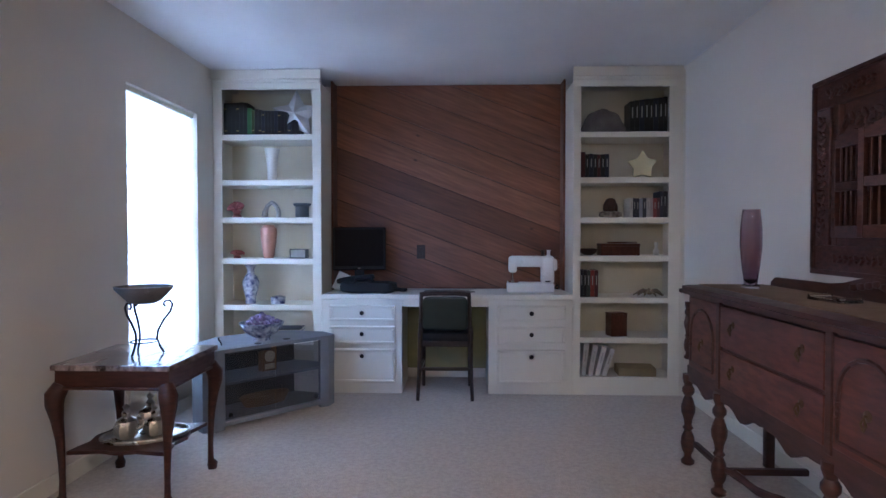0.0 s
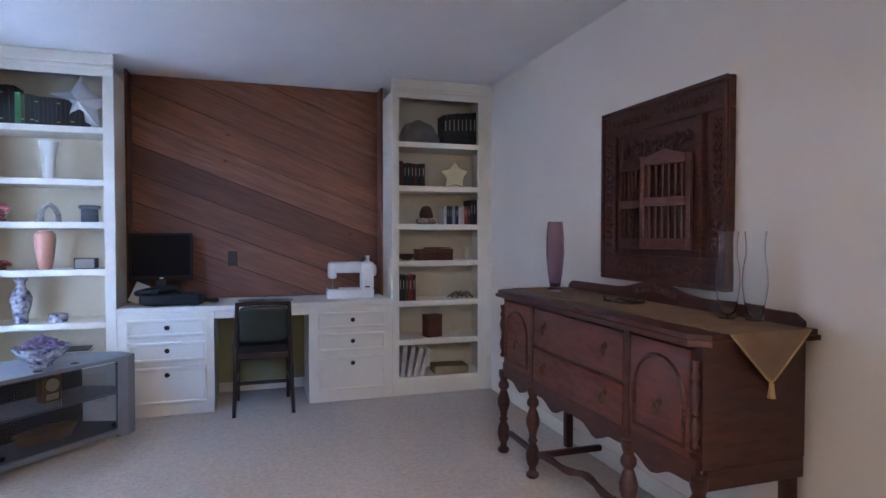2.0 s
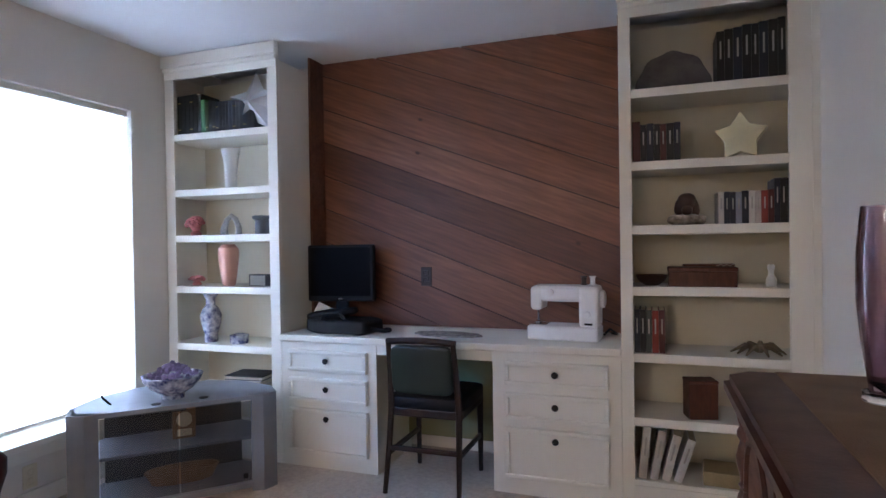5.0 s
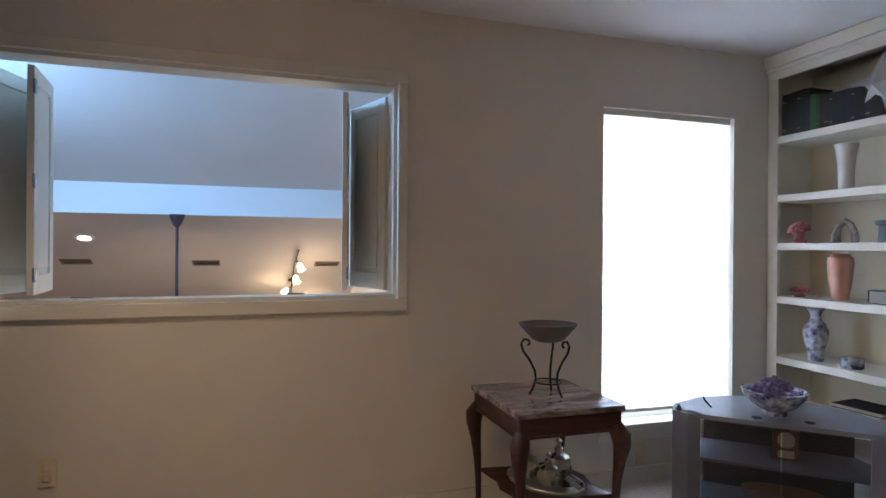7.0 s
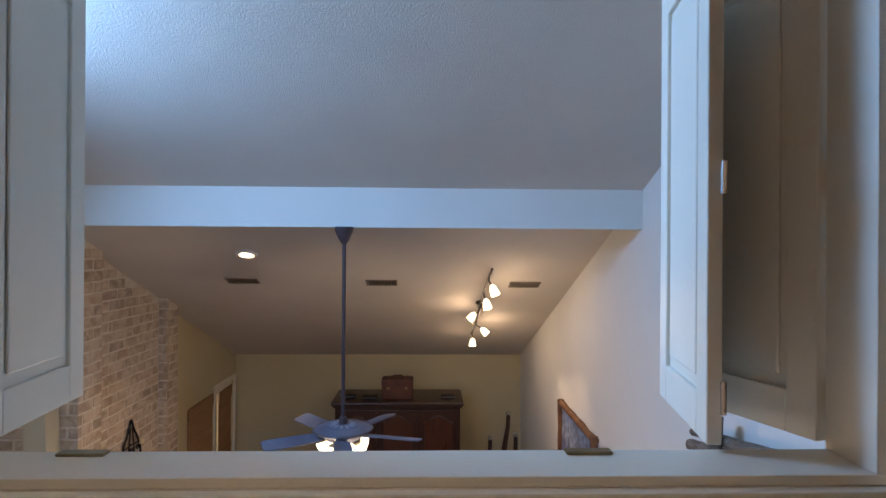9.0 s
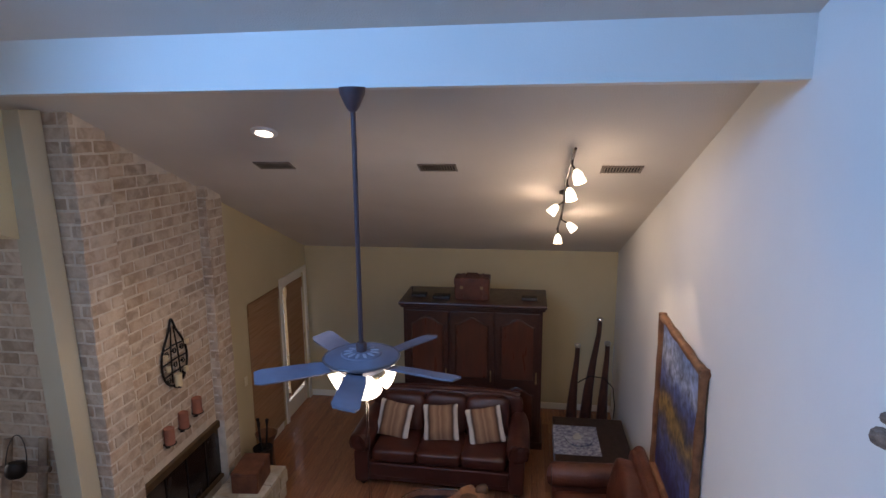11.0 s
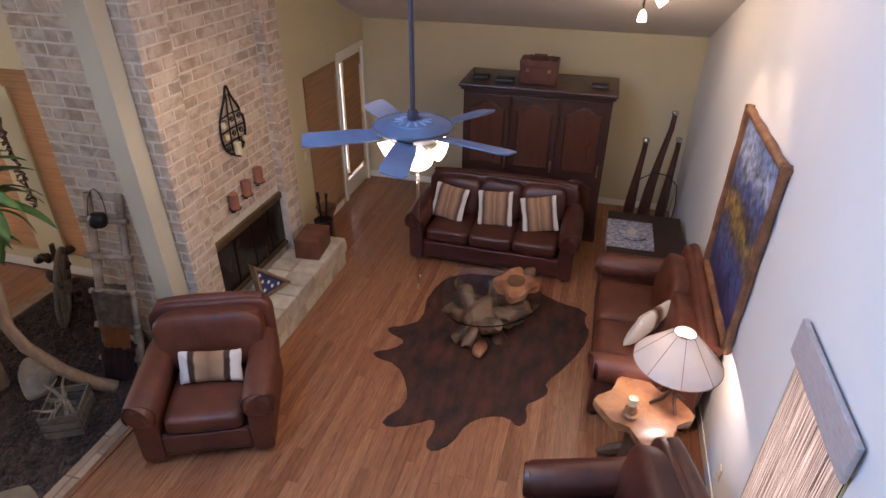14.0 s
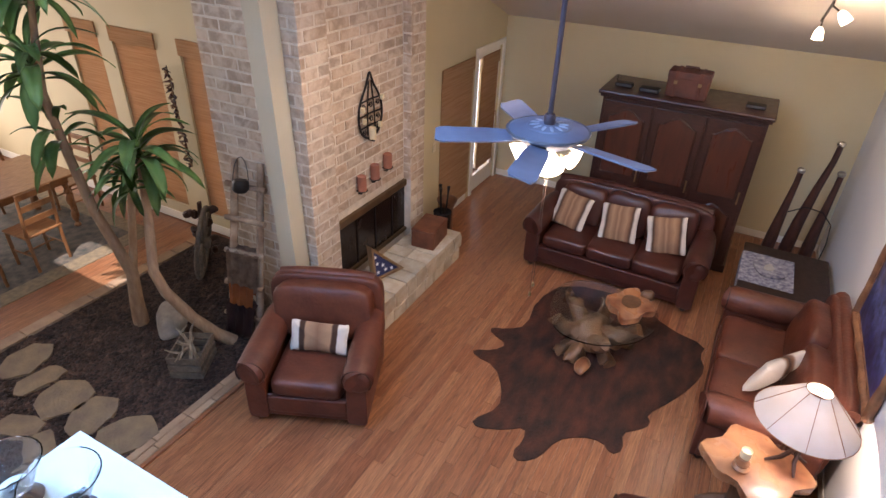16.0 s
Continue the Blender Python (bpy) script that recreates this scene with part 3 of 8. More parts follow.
def drawer(parent, x0, x1, z0, z1):
    f = 0.022
    dr = part("drawer", box(x0, -0.016, z0, x1, 0.0, z1, 0.003), CAB, parent)
    for a in ((x0, z0, x1, z0 + f), (x0, z1 - f, x1, z1), (x0, z0 + f, x0 + f, z1 - f), (x1 - f, z0 + f, x1, z1 - f)):
        part("moulding", box(a[0], -0.031, a[1], a[2], -0.0155, a[3], 0.005), CAB, dr)
    k = lathe([(0.006, 0), (0.006, 0.012), (0.015, 0.017), (0.017, 0.024), (0.012, 0.031), (0, 0.032)], 16, None, pose((x0 + x1) / 2, -0.0155, z1 - 0.057 if z1 - z0 < 0.2 else z1 - 0.05, 90))
    part("knob", k, IRON, dr, "dark bronze round knob", True)


def pedestal(x0, x1, d0, d1):
    t = thing("desk_cabinet", (0, CY, 0), "white painted desk cabinet with three drawers", "cabinet", "desk cabinets")
    part("body", box(x0, 0, UF + 0.0, x1, YB - CY - 0.05, 0.748, 0.002), CAB, t)
    for a, b in ((0.586, 0.707), (0.412, 0.547), (0.117, 0.373)):
        drawer(t, d0, d1, a, b)
    return t


pedestal(-0.837, -0.222, -0.774, -0.274)
pedestal(0.436, 1.07, 0.504, 1.012)
_t = thing("worktop", (0, 0, 0), "long white painted desk top between the bookcases", "worktop")
part("board", box(-0.837, 4.505, 0.752, 1.069, 5.0, 0.79, 0.006), CAB, _t)
part("apron", box(-0.221, CY + 0.004, 0.695, 0.435, CY + 0.024, 0.7515, 0.002), CAB, _t)
# the board's olive, darkened in the colour for the shade under the worktop
OLIVE = mat("olive_board_darkened", (0.24, 0.235, 0.12), 0.6, var=0.05, bump=0.05)
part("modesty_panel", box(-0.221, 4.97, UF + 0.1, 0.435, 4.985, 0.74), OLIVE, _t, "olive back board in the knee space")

# diagonal cedar boards behind the desk
knots(CEDAR)
# colour of a dark sheet added behind the boards, so gaps read as shade
DARKBROWN_ = mat("gap_shade", (0.05, 0.02, 0.01), 0.7, var=0.1, bump=0)
_panel = tagged(thing("wall_panel", (0, 0, 0), "diagonal cedar boards covering the wall above the desk", "wall panelling"), kind="structure")


def clip(poly, u0, u1, v0, v1):
    for ax, lim, keep in ((0, u0, 1), (0, u1, -1), (1, v0, 1), (1, v1, -1)):
        out = []
        for p, q in zip(poly, poly[1:] + poly[:1]):
            a, b = (p[ax] - lim) * keep, (q[ax] - lim) * keep
            if a >= 0:
                out.append(p)
            if a * b < 0:
                s = a / (a - b)
                out.append((p[0] + (q[0] - p[0]) * s, p[1] + (q[1] - p[1]) * s))
        poly = out
        if not poly:
            break
    return poly


_ang = radians(21)
_ca, _sa = math.cos(_ang), math.sin(_ang)
_rx0, _rx1, _rz0, _rz1 = -0.837, 1.069, 0.79, UC - 0.002
_mid = Vector(((_rx0 + _rx1) / 2, 5.04, (_rz0 + _rz1) / 2))
_rot = Matrix(((_ca, _sa, 0), (0, 0, -1), (-_sa, _ca, 0))).to_4x4()
_w, _v = 0.205, -1.66
_rnd = random.Random(4)
while _v < 1.6:
    _strip = [(-3, _v + 0.0035), (3, _v + 0.0035), (3, _v + _w - 0.0035), (-3, _v + _w - 0.0035)]
    # to the panel's own axes and back
    _pz = [(p[0] * _ca + p[1] * _sa, -p[0] * _sa + p[1] * _ca) for p in _strip]
    _pz = clip(_pz, _rx0 - _mid.x, _rx1 - _mid.x, _rz0 - _mid.z, _rz1 - _mid.z)
    if len(_pz) > 2:
        _out = [(p[0] * _ca - p[1] * _sa, p[0] * _sa + p[1] * _ca) for p in _pz]
        _bm = slab(_out, 0, 0.014 + _rnd.random() * 0.006)
        _o = part("board", _bm, CEDAR, _panel)
        _o.matrix_basis = Matrix.Translation(_mid + Vector((0, 0.005, 0))) @ _rot
    _v += _w
part("backing", box(_rx0, 5.046, _rz0, _rx1, 5.056, _rz1), DARKBROWN_, _panel)
for _x, _s in ((-0.836, 1), (1.068, -1)):
    part("end_board", box(min(_x, _x + 0.016 * _s), 4.86, 0.791, max(_x, _x + 0.016 * _s), 5.02, UC - 0.004, 0.002), CEDAR, _panel)
outlet(-0.112, 5.03, 1.10, "-y", DARKBROWN, "brown socket plate on the cedar boards")

# ---- upper room: furniture ----
MARBLE = mat("brown_veined_marble", (0.38, 0.30, 0.26), 0.16, color2=(0.03, 0.016, 0.012), var=0.3, scale=5.0, bump=0.02, bscale=30, stretch=(6, 1.2, 3), coat=0.4, detail=8)
GREY = mat("grey_laminate", (0.22, 0.235, 0.27), 0.45, var=0.05, bump=0.03)
GREYDK = mat("charcoal_laminate", (0.05, 0.052, 0.06), 0.5, var=0.05, bump=0.03)
SMOKED = clear("smoked_glass", (0.55, 0.55, 0.58), 0.03)
RUNNER = mat("tan_runner_cloth", (0.20, 0.13, 0.08), 0.9, var=0.12, scale=8, bump=0.5, bscale=220)
FRINGE = mat("gold_fringe", (0.42, 0.30, 0.14), 0.8, var=0.2, bump=0.4)
WHITEPL = mat("white_plastic", (0.80, 0.80, 0.80), 0.32, var=0.02, bump=0.02)
GREENVINYL = mat("dark_green_vinyl", (0.02, 0.035, 0.028), 0.38, var=0.15, bump=0.1)
CHAIRWOOD = mat("dark_walnut", (0.03, 0.014, 0.010), 0.4, var=0.2, bump=0.05, stretch=(3, 3, 12))
VIOLET = clear("violet_glass", (0.52, 0.38, 0.44), 0.02, 1.45)
THINGLASS = clear("thin_clear_glass", (1, 1, 1), 0.01, 1.3)
STONEWARE = mat("grey_stoneware", (0.15, 0.125, 0.10), 0.6, var=0.15, bump=0.2)
SILVER = mat("tarnished_silver", (0.62, 0.58, 0.50), 0.28, metal=0.9, var=0.2, bump=0.08)
BLUEWHITE = mat("blue_and_white_china", (0.62, 0.63, 0.68), 0.15, color2=(0.025, 0.035, 0.13), var=0.06, scale=30, bump=0.02, coat=0.5, detail=6)
LILAC = mat("lilac_dried_flowers", (0.30, 0.24, 0.42), 0.9, var=0.3, scale=20, bump=0.5)


def spindle(h, r):
    """A turned post with bulbs and rings."""
    pr = [(0.55, 0), (0.9, 0.02), (0.95, 0.05), (0.55, 0.08), (0.5, 0.12), (0.8, 0.16), (1.0, 0.24), (0.85, 0.32), (0.5, 0.38), (0.75, 0.41), (0.5, 0.44), (0.6, 0.5), (0.95, 0.58), (1.0, 0.64), (0.7, 0.72), (0.5, 0.76), (0.85, 0.80), (0.85, 0.84), (0.55, 0.88), (0.8, 0.94), (0.8, 1.0)]
    return [(r * a, h * b) for a, b in pr]


AGED = mat("aged_dark_brass", (0.13, 0.085, 0.045), 0.42, metal=0.8, var=0.2, bump=0.05)


def sideboard():
    t = thing("sideboard", pose(1.635, 2.405, UF), "antique dark mahogany sideboard on turned legs", "sideboard")
    fx, bx, hy, z0, z1 = -0.205, 0.225, 0.795, 0.50, 0.91
    part("carcass", box(fx, -hy, z0, bx, hy, z1, 0.004), MAHOG, t)
    for y in (-hy + 0.012, hy - 0.012):
        part("side_panel", box(fx + 0.02, y - 0.01, 0.43, bx - 0.002, y + 0.01, z0 - 0.001, 0.003), MAHOG, t)
    tp = slab([(-0.262, -0.785), (-0.21, -0.838), (0.238, -0.838), (0.238, 0.838), (-0.21, 0.838), (-0.262, 0.785)], z1, z1 + 0.018)
    slab([(-0.25, -0.775), (-0.2, -0.826), (0.238, -0.826), (0.238, 0.826), (-0.2, 0.826), (-0.25, 0.775)], z1 + 0.018, z1 + 0.036, tp)
    part("top", tp, MAHOG, t)
    bs = bmesh.new()
    outl = [(-0.79, 0), (0.79, 0), (0.79, 0.02), (0.75, 0.045), (0.3, 0.05), (0.2, 0.062), (0.1, 0.085), (0, 0.095), (-0.1, 0.085), (-0.2, 0.062), (-0.3, 0.05), (-0.75, 0.045), (-0.79, 0.02)]
    slab(outl, 0, 0.018, bs, Matrix(((0, 0, 1, 0.212), (1, 0, 0, 0), (0, 1, 0, z1 + 0.036), (0, 0, 0, 1))))
    for i in range(7):
        puff(0.02, 0.045, 0.03, 0.8, pose(0.208, -0.135 + i * 0.045, z1 + 0.105 - abs(i - 3) * 0.008), bs, 6)
    part("gallery", bs, MAHOG, t, "carved back rail")
    # doors with raised arches, drawers
    for y0, y1 in ((0.43, 0.755), (-0.755, -0.43)):
        d = part("door", box(fx - 0.014, y0, z0 + 0.03, fx, y1, z1 - 0.02, 0.003), MAHOG_RED, t, "red mahogany door with an arched moulding")
        w, cy = (y1 - y0) / 2 - 0.03, (y0 + y1) / 2
        pts = [(fx - 0.016, cy - w, z0 + 0.06), (fx - 0.016, cy - w, z1 - 0.20)]
        pts += [(fx - 0.016, cy - w * math.cos(a), z1 - 0.20 + 0.13 * math.sin(a)) for a in (math.pi * k / 10 for k in range(1, 10))]
        pts += [(fx - 0.016, cy + w, z1 - 0.20), (fx - 0.016, cy + w, z0 + 0.06), (fx - 0.016, cy - w, z0 + 0.06)]
        part("moulding", tube(pts, 0.008, 6), MAHOG, d)
        for s in (-1, 1):
            part("drop", lathe([(r * 0.6, z * 0.55) for r, z in spindle(0.13, 0.016)], 8, None, pose(fx - 0.018, cy + s * w, z1 - 0.28)), MAHOG, d)
        hb = lathe([(0.018, 0), (0.018, 0.003), (0.004, 0.006), (0.004, 0.014)], 10, None, pose(fx - 0.014, cy, z1 - 0.23, 0, -90))
        tube([(fx - 0.026, cy, z1 - 0.235), (fx - 0.028, cy - 0.012, z1 - 0.255), (fx - 0.026, cy, z1 - 0.275), (fx - 0.028, cy + 0.012, z1 - 0.255), (fx - 0.026, cy, z1 - 0.235)], 0.004, 6, hb)
        part("handle", hb, AGED, d, "dark brass drop handle")
    for a, b in ((z0 + 0.02, z0 + 0.185), (z0 + 0.20, z1 - 0.02)):
        d = part("drawer", box(fx - 0.016, -0.385, a, fx, 0.385, b, 0.004), MAHOG_RED, t, "red mahogany drawer front")
        for y in (-0.26, 0.26):
            z = (a + b) / 2 + 0.02
            hb = lathe([(0.016, 0), (0.016, 0.003), (0.004, 0.006), (0.004, 0.014)], 10, None, pose(fx - 0.016, y, z, 0, -90))
            tube([(fx - 0.028, y, z), (fx - 0.032, y - 0.014, z - 0.022), (fx - 0.028, y, z - 0.044), (fx - 0.032, y + 0.014, z - 0.022), (fx - 0.028, y, z)], 0.0045, 6, hb)
            part("handle", hb, AGED, d, "dark brass drop handle")
    for y in (-0.41, 0.41):
        part("rail", box(fx - 0.018, y - 0.018, z0, fx, y + 0.018, z1, 0.004), MAHOG, t)
    # scalloped apron
    pts, n = [], 48
    for i in range(n + 1):
        y = -0.78 + 1.56 * i / n
        u = abs(y) % 0.37
        z = 0.035 + 0.045 * abs(math.sin(y * 8.5)) + 0.012 * math.cos(y * 34)
        pts.append((y, -z))
    ap = slab([(-0.78, 0.03)] + pts + [(0.78, 0.03)], 0, 0.018, None, Matrix(((0, 0, 1, fx - 0.012), (1, 0, 0, 0), (0, 1, 0, z0), (0, 0, 0, 1))))
    part("apron", ap, MAHOG, t, "scalloped carved apron")
    for x, ys in ((fx - 0.004, (-0.785, -0.41, 0.41, 0.785)), (bx - 0.03, (-0.755, 0.755))):
        for y in ys:
            lg = lathe(spindle(z0 - 0.02, 0.036), 14, None, pose(x, y, 0)) if x < 0 else box(x - 0.022, y - 0.022, 0, x + 0.022, y + 0.022, z0, 0.005)
            part("leg", lg, MAHOG, t, "", True)
    for y in (-0.775, 0.775):
        part("corner_post", lathe(spindle(0.30, 0.019), 12, None, pose(fx - 0.014, y, z0 + 0.06)), MAHOG, t, "split turned half column", True)
    for y in (-0.41, 0.41):
        part("stretcher", box(fx + 0.01, y - 0.014, 0.10, bx - 0.03, y + 0.014, 0.13, 0.004), MAHOG, t)
    for s in (-1, 1):
        part("stretcher", box(fx + 0.012, min(0.426 * s, 0.765 * s), 0.105, fx + 0.04, max(0.426 * s, 0.765 * s), 0.13, 0.004), MAHOG, t)
    wave = [(fx + 0.012 + 0.10 * math.sin(math.pi * (y + 0.41) / 0.82), y, 0.118 + 0.012 * math.sin(y * 22)) for y in (-0.41 + 0.82 * i / 24 for i in range(25))]
    part("front_stretcher", tube(wave, [0.014 + 0.006 * abs(math.sin(i * 0.8)) for i in range(25)], 8), MAHOG, t, "curved carved stretcher", True)
    return t


sideboard()
# the runner with its hanging point
_t = thing("table_runner", (0, 0, 0), "tan cloth runner with a tasselled point on the sideboard", "runner")
_bm = slab([(-0.165, 1.0), (0.165, 1.0), (0.165, -1.028), (-0.165, -1.028)], 0, 0.003, None, Matrix.Identity(4))
_o = part("cloth", _bm, RUNNER, _t)
_o.matrix_basis = pose(1.655, 2.405, UF + 0.947)
_o.scale = (1, 0.817, 1)
_bm = slab([(-0.165, 0.0), (0.165, 0.0), (0.02, -0.15), (0.0, -0.162), (-0.02, -0.15)], 0, 0.003, None, Matrix(((1, 0, 0, 1.655), (0, 0, -1, 1.563), (0, 1, 0, UF + 0.95), (0, 0, 0, 1))))
part("hanging_point", _bm, RUNNER, _t)
_e = tube([(1.49, 1.559, UF + 0.948), (1.635, 1.559, UF + 0.80), (1.655, 1.559, UF + 0.785), (1.675, 1.559, UF + 0.80), (1.82, 1.559, UF + 0.948)], 0.004, 6)
part("braid", _e, FRINGE, _t, "gold braid edge")
part("tassel", lathe([(0.004, 0.05), (0.009, 0.045), (0.008, 0.035), (0.014, 0.0)], 10, None, pose(1.655, 1.559, UF + 0.735)), FRINGE, _t, "gold tassel")


def vessel(name, profile, wall, material, m, label, category, seg=28):
    """An open vessel: the outer profile with an inner wall."""
    inner = [(max(0.0005, r - wall), z) for r, z in reversed(profile) if z > profile[0][1] + wall]
    inner.append((0.0005, profile[0][1] + wall * 1.5))
    return single(name, lathe(profile + inner, seg), material, m, label, category, smooth=True)


RT = UF + 0.951
_v = vessel("vase", [(0.028, 0), (0.032, 0.03), (0.042, 0.10), (0.050, 0.19), (0.049, 0.28), (0.040, 0.37)], 0.004, VIOLET, (1.64, 2.98, RT + 0.012), "tall violet tinted glass vase on the sideboard", "vase")
part("foot", lathe([(0.038, -0.0125), (0.042, -0.0115), (0.040, 0.006), (0.032, 0.0)], 20), GLASS, _v, "thick clear glass foot", True)
for _x, _y in ((1.75, 1.85), (1.80, 1.772)):
    vessel("hurricane_glass", [(0.032, 0), (0.030, 0.03), (0.036, 0.07), (0.044, 0.13), (0.041, 0.19), (0.032, 0.24), (0.032, 0.28), (0.037, 0.325)], 0.0015, THINGLASS, (_x, _y, RT), "clear hurricane glass chimney on the runner", "glass chimney")
_b = box(-0.05, -0.085, 0, 0.05, 0.085, 0.012, 0.004)
for _s in (-1, 1):
    box(-0.05, 0.075 * _s - 0.008, 0.012, 0.05, 0.075 * _s + 0.008, 0.022, 0.003, _b)
single("glass_tray", _b, GLASS, pose(1.68, 2.40, RT, 0, 0, 8), "small clear glass tray on the runner", "tray")

# the carved window panel on the wall
CARVED = mat("carved_teak", (0.075, 0.022, 0.013), 0.5, color2=(0.035, 0.011, 0.008), var=0.25, scale=9, bump=0.3, bscale=50, stretch=(3, 3, 8))
CARVED_LT = mat("worn_carved_teak", (0.10, 0.034, 0.022), 0.5, color2=(0.055, 0.019, 0.013), var=0.25, scale=9, bump=0.3, bscale=50, stretch=(3, 3, 8))
_t = thing("carved_panel", pose(XR - 0.001, 2.415, 1.062, 0, 0, 0), "dark carved teak window panel with small open shutters", "wall carving")
_W, _H = 0.445, 0.872


def panel_box(a0, b0, a1, b1, d0, d1, bevel=0.004, bm=None):
    # a runs along the wall, b upward, d is the distance from the wall
    return box(-d1, a0, b0, -d0, a1, b1, bevel, bm)


_f = bmesh.new()
for a in ((-_W, 0, _W, 0.13), (-_W, _H - 0.13, _W, _H), (-_W, 0.13, -_W + 0.115, _H - 0.13), (_W - 0.115, 0.13, _W, _H - 0.13)):
    panel_box(*a, 0, 0.035, 0.006, _f)
for a in ((-_W, 0, _W, 0.022), (-_W, _H - 0.022, _W, _H), (-_W, 0.022, -_W + 0.022, _H - 0.022), (_W - 0.022, 0.022, _W, _H - 0.022)):
    panel_box(*a, 0.034, 0.05, 0.005, _f)
part("frame", _f, CARVED, _t)
part("back_board", panel_box(-_W + 0.11, 0.12, _W - 0.11, _H - 0.12, 0.0, 0.015), CARVED, _t)
_f = bmesh.new()
for a in ((-0.30, 0.13, -0.26, _H - 0.13), (0.26, 0.13, 0.30, _H - 0.13), (-0.26, 0.13, 0.26, 0.165), (-0.26, 0.585, 0.26, 0.61)):
    panel_box(*a, 0.014, 0.042, 0.005, _f)
part("inner_frame", _f, CARVED, _t)


def carving(a0, a1, b0, b1, n, across, seed):
    """A run of leaf scrolls in low relief."""
    r = random.Random(seed)
    for i in range(n):
        u = (i + 0.5) / n
        a, b = (a0 + (a1 - a0) * u, (b0 + b1) / 2) if across else ((a0 + a1) / 2, b0 + (b1 - b0) * u)
        s = min(a1 - a0, b1 - b0) * 0.5
        side = (-1) ** i
        da, db = (0, side * s * 0.35) if across else (side * s * 0.35, 0)
        m = pose(-0.037, a + da, b + db, 40 * side + r.uniform(-20, 20))
        part("leaf_scroll", puff(0.016, s * 1.3, s * 0.6, 0.8, m, None, 5), CARVED, _t, "", True)
        part("bud", puff(0.014, s * 0.5, s * 0.5, 0.9, pose(-0.037, a - da, b - db), None, 5), CARVED, _t, "", True)


for _i, _c in enumerate(((-0.36, -0.04, _H - 0.10, _H - 0.045, 11, True), (0.04, 0.36, _H - 0.10, _H - 0.045, 11, True), (-0.42, -0.35, 0.16, _H - 0.16, 17, False), (0.35, 0.42, 0.16, _H - 0.16, 17, False), (-0.30, 0.30, 0.045, 0.10, 17, True), (-0.24, 0.24, 0.62, 0.70, 12, True), (-0.12, 0.12, 0.60, 0.65, 6, True))):
    carving(*_c, _i)


def little_shutter(hinge_a, width, angle, material):
    bm = bmesh.new()
    h = 0.42
    box(-0.012, 0, 0, 0.012, 0.025, h, 0.003, bm)
    box(-0.012, width - 0.025, 0, 0.012, width, h, 0.003, bm)
    for b0, b1 in ((0, 0.05), (0.195, 0.235), (h - 0.04, h)):
        box(-0.012, 0.025, b0, 0.012, width - 0.025, b1, 0.003, bm)
    slab([(0.025, h - 0.005), (width * 0.5, h + 0.03), (width - 0.025, h - 0.005)], -0.012, 0.012, bm, Matrix(((0, 0, 1, 0), (1, 0, 0, 0), (0, 1, 0, 0), (0, 0, 0, 1))))
    o = part("shutter", bm, material, _t, "small barred shutter leaf")
    o.matrix_basis = Matrix.Translation((-0.046, hinge_a, 0.165)) @ Matrix.Rotation(radians(angle), 4, "Z") @ (Matrix.Identity(4) if width > 0 else Matrix.Identity(4))
    for i in range(6):
        y = 0.03 + (width - 0.06) * (i + 0.5) / 6
        part("bar", lathe([(0.005, 0.05), (0.0055, 0.12), (0.004, 0.19), (0.004, 0.24), (0.0055, 0.31), (0.005, 0.38)], 6, None, pose(0, y, 0)), material, o)
    return o


little_shutter(0.02, 0.235, 4, CARVED)
_o = little_shutter(-0.25, 0.245, 0, CARVED_LT)
_o.matrix_basis = Matrix.Translation((-0.05, -0.255, 0.165)) @ Matrix.Rotation(radians(22), 4, "Z")

# the marble topped table
_t = thing("side_table", pose(-1.30, 2.83, UF), "dark carved side table with a veined marble top", "table")
_top = part("marble_top", box(-0.268, -0.252, 0.613, 0.268, 0.252, 0.638, 0.004), MARBLE, _t, "brown veined marble top")
_ap = box(-0.255, -0.24, 0.535, 0.255, 0.24, 0.612, 0.004)
box(-0.262, -0.247, 0.527, 0.262, 0.247, 0.54, 0.004, _ap)
part("apron", _ap, MAHOG, _t)
for _sx in (-1, 1):
    for _sy in (-1, 1):
        _c = Vector((0.235 * _sx, 0.22 * _sy, 0))
        _n = Vector((_sx, _sy, 0)).normalized()
        _pts = [_c + _n * o + Vector((0, 0, z)) for o, z in ((0.0, 0.545), (0.028, 0.50), (0.030, 0.46), (0.020, 0.39), (0.010, 0.30), (0.005, 0.2), (0.003, 0.12), (0.004, 0.05), (0.012, 0.028), (0.012, 0.0))]
        _lg = part("leg", tube(_pts, [0.034, 0.042, 0.037, 0.026, 0.019, 0.015, 0.013, 0.015, 0.026, 0.022], 10), MAHOG, _t, "cabriole leg with a claw foot", True)
_o = []
for _i in range(32):
    _a = 2 * math.pi * _i / 32
    _k = 1 / max(abs(math.cos(_a)), abs(math.sin(_a)))
    _q = 0.215 * _k * (1 - 0.10 * abs(math.sin(4 * _a)) ** 2 if _k < 1.3 else 1)
    _o.append((_q * math.cos(_a) * 1.04, _q * math.sin(_a)))
part("lower_shelf", slab(_o, 0.228, 0.245, None, None), MAHOG, _t)
_t = thing("bowl_stand", pose(-1.29, 2.845, UF + 0.638, 0, 0, 20), "curled iron stand holding a wide stoneware bowl", "plant stand")
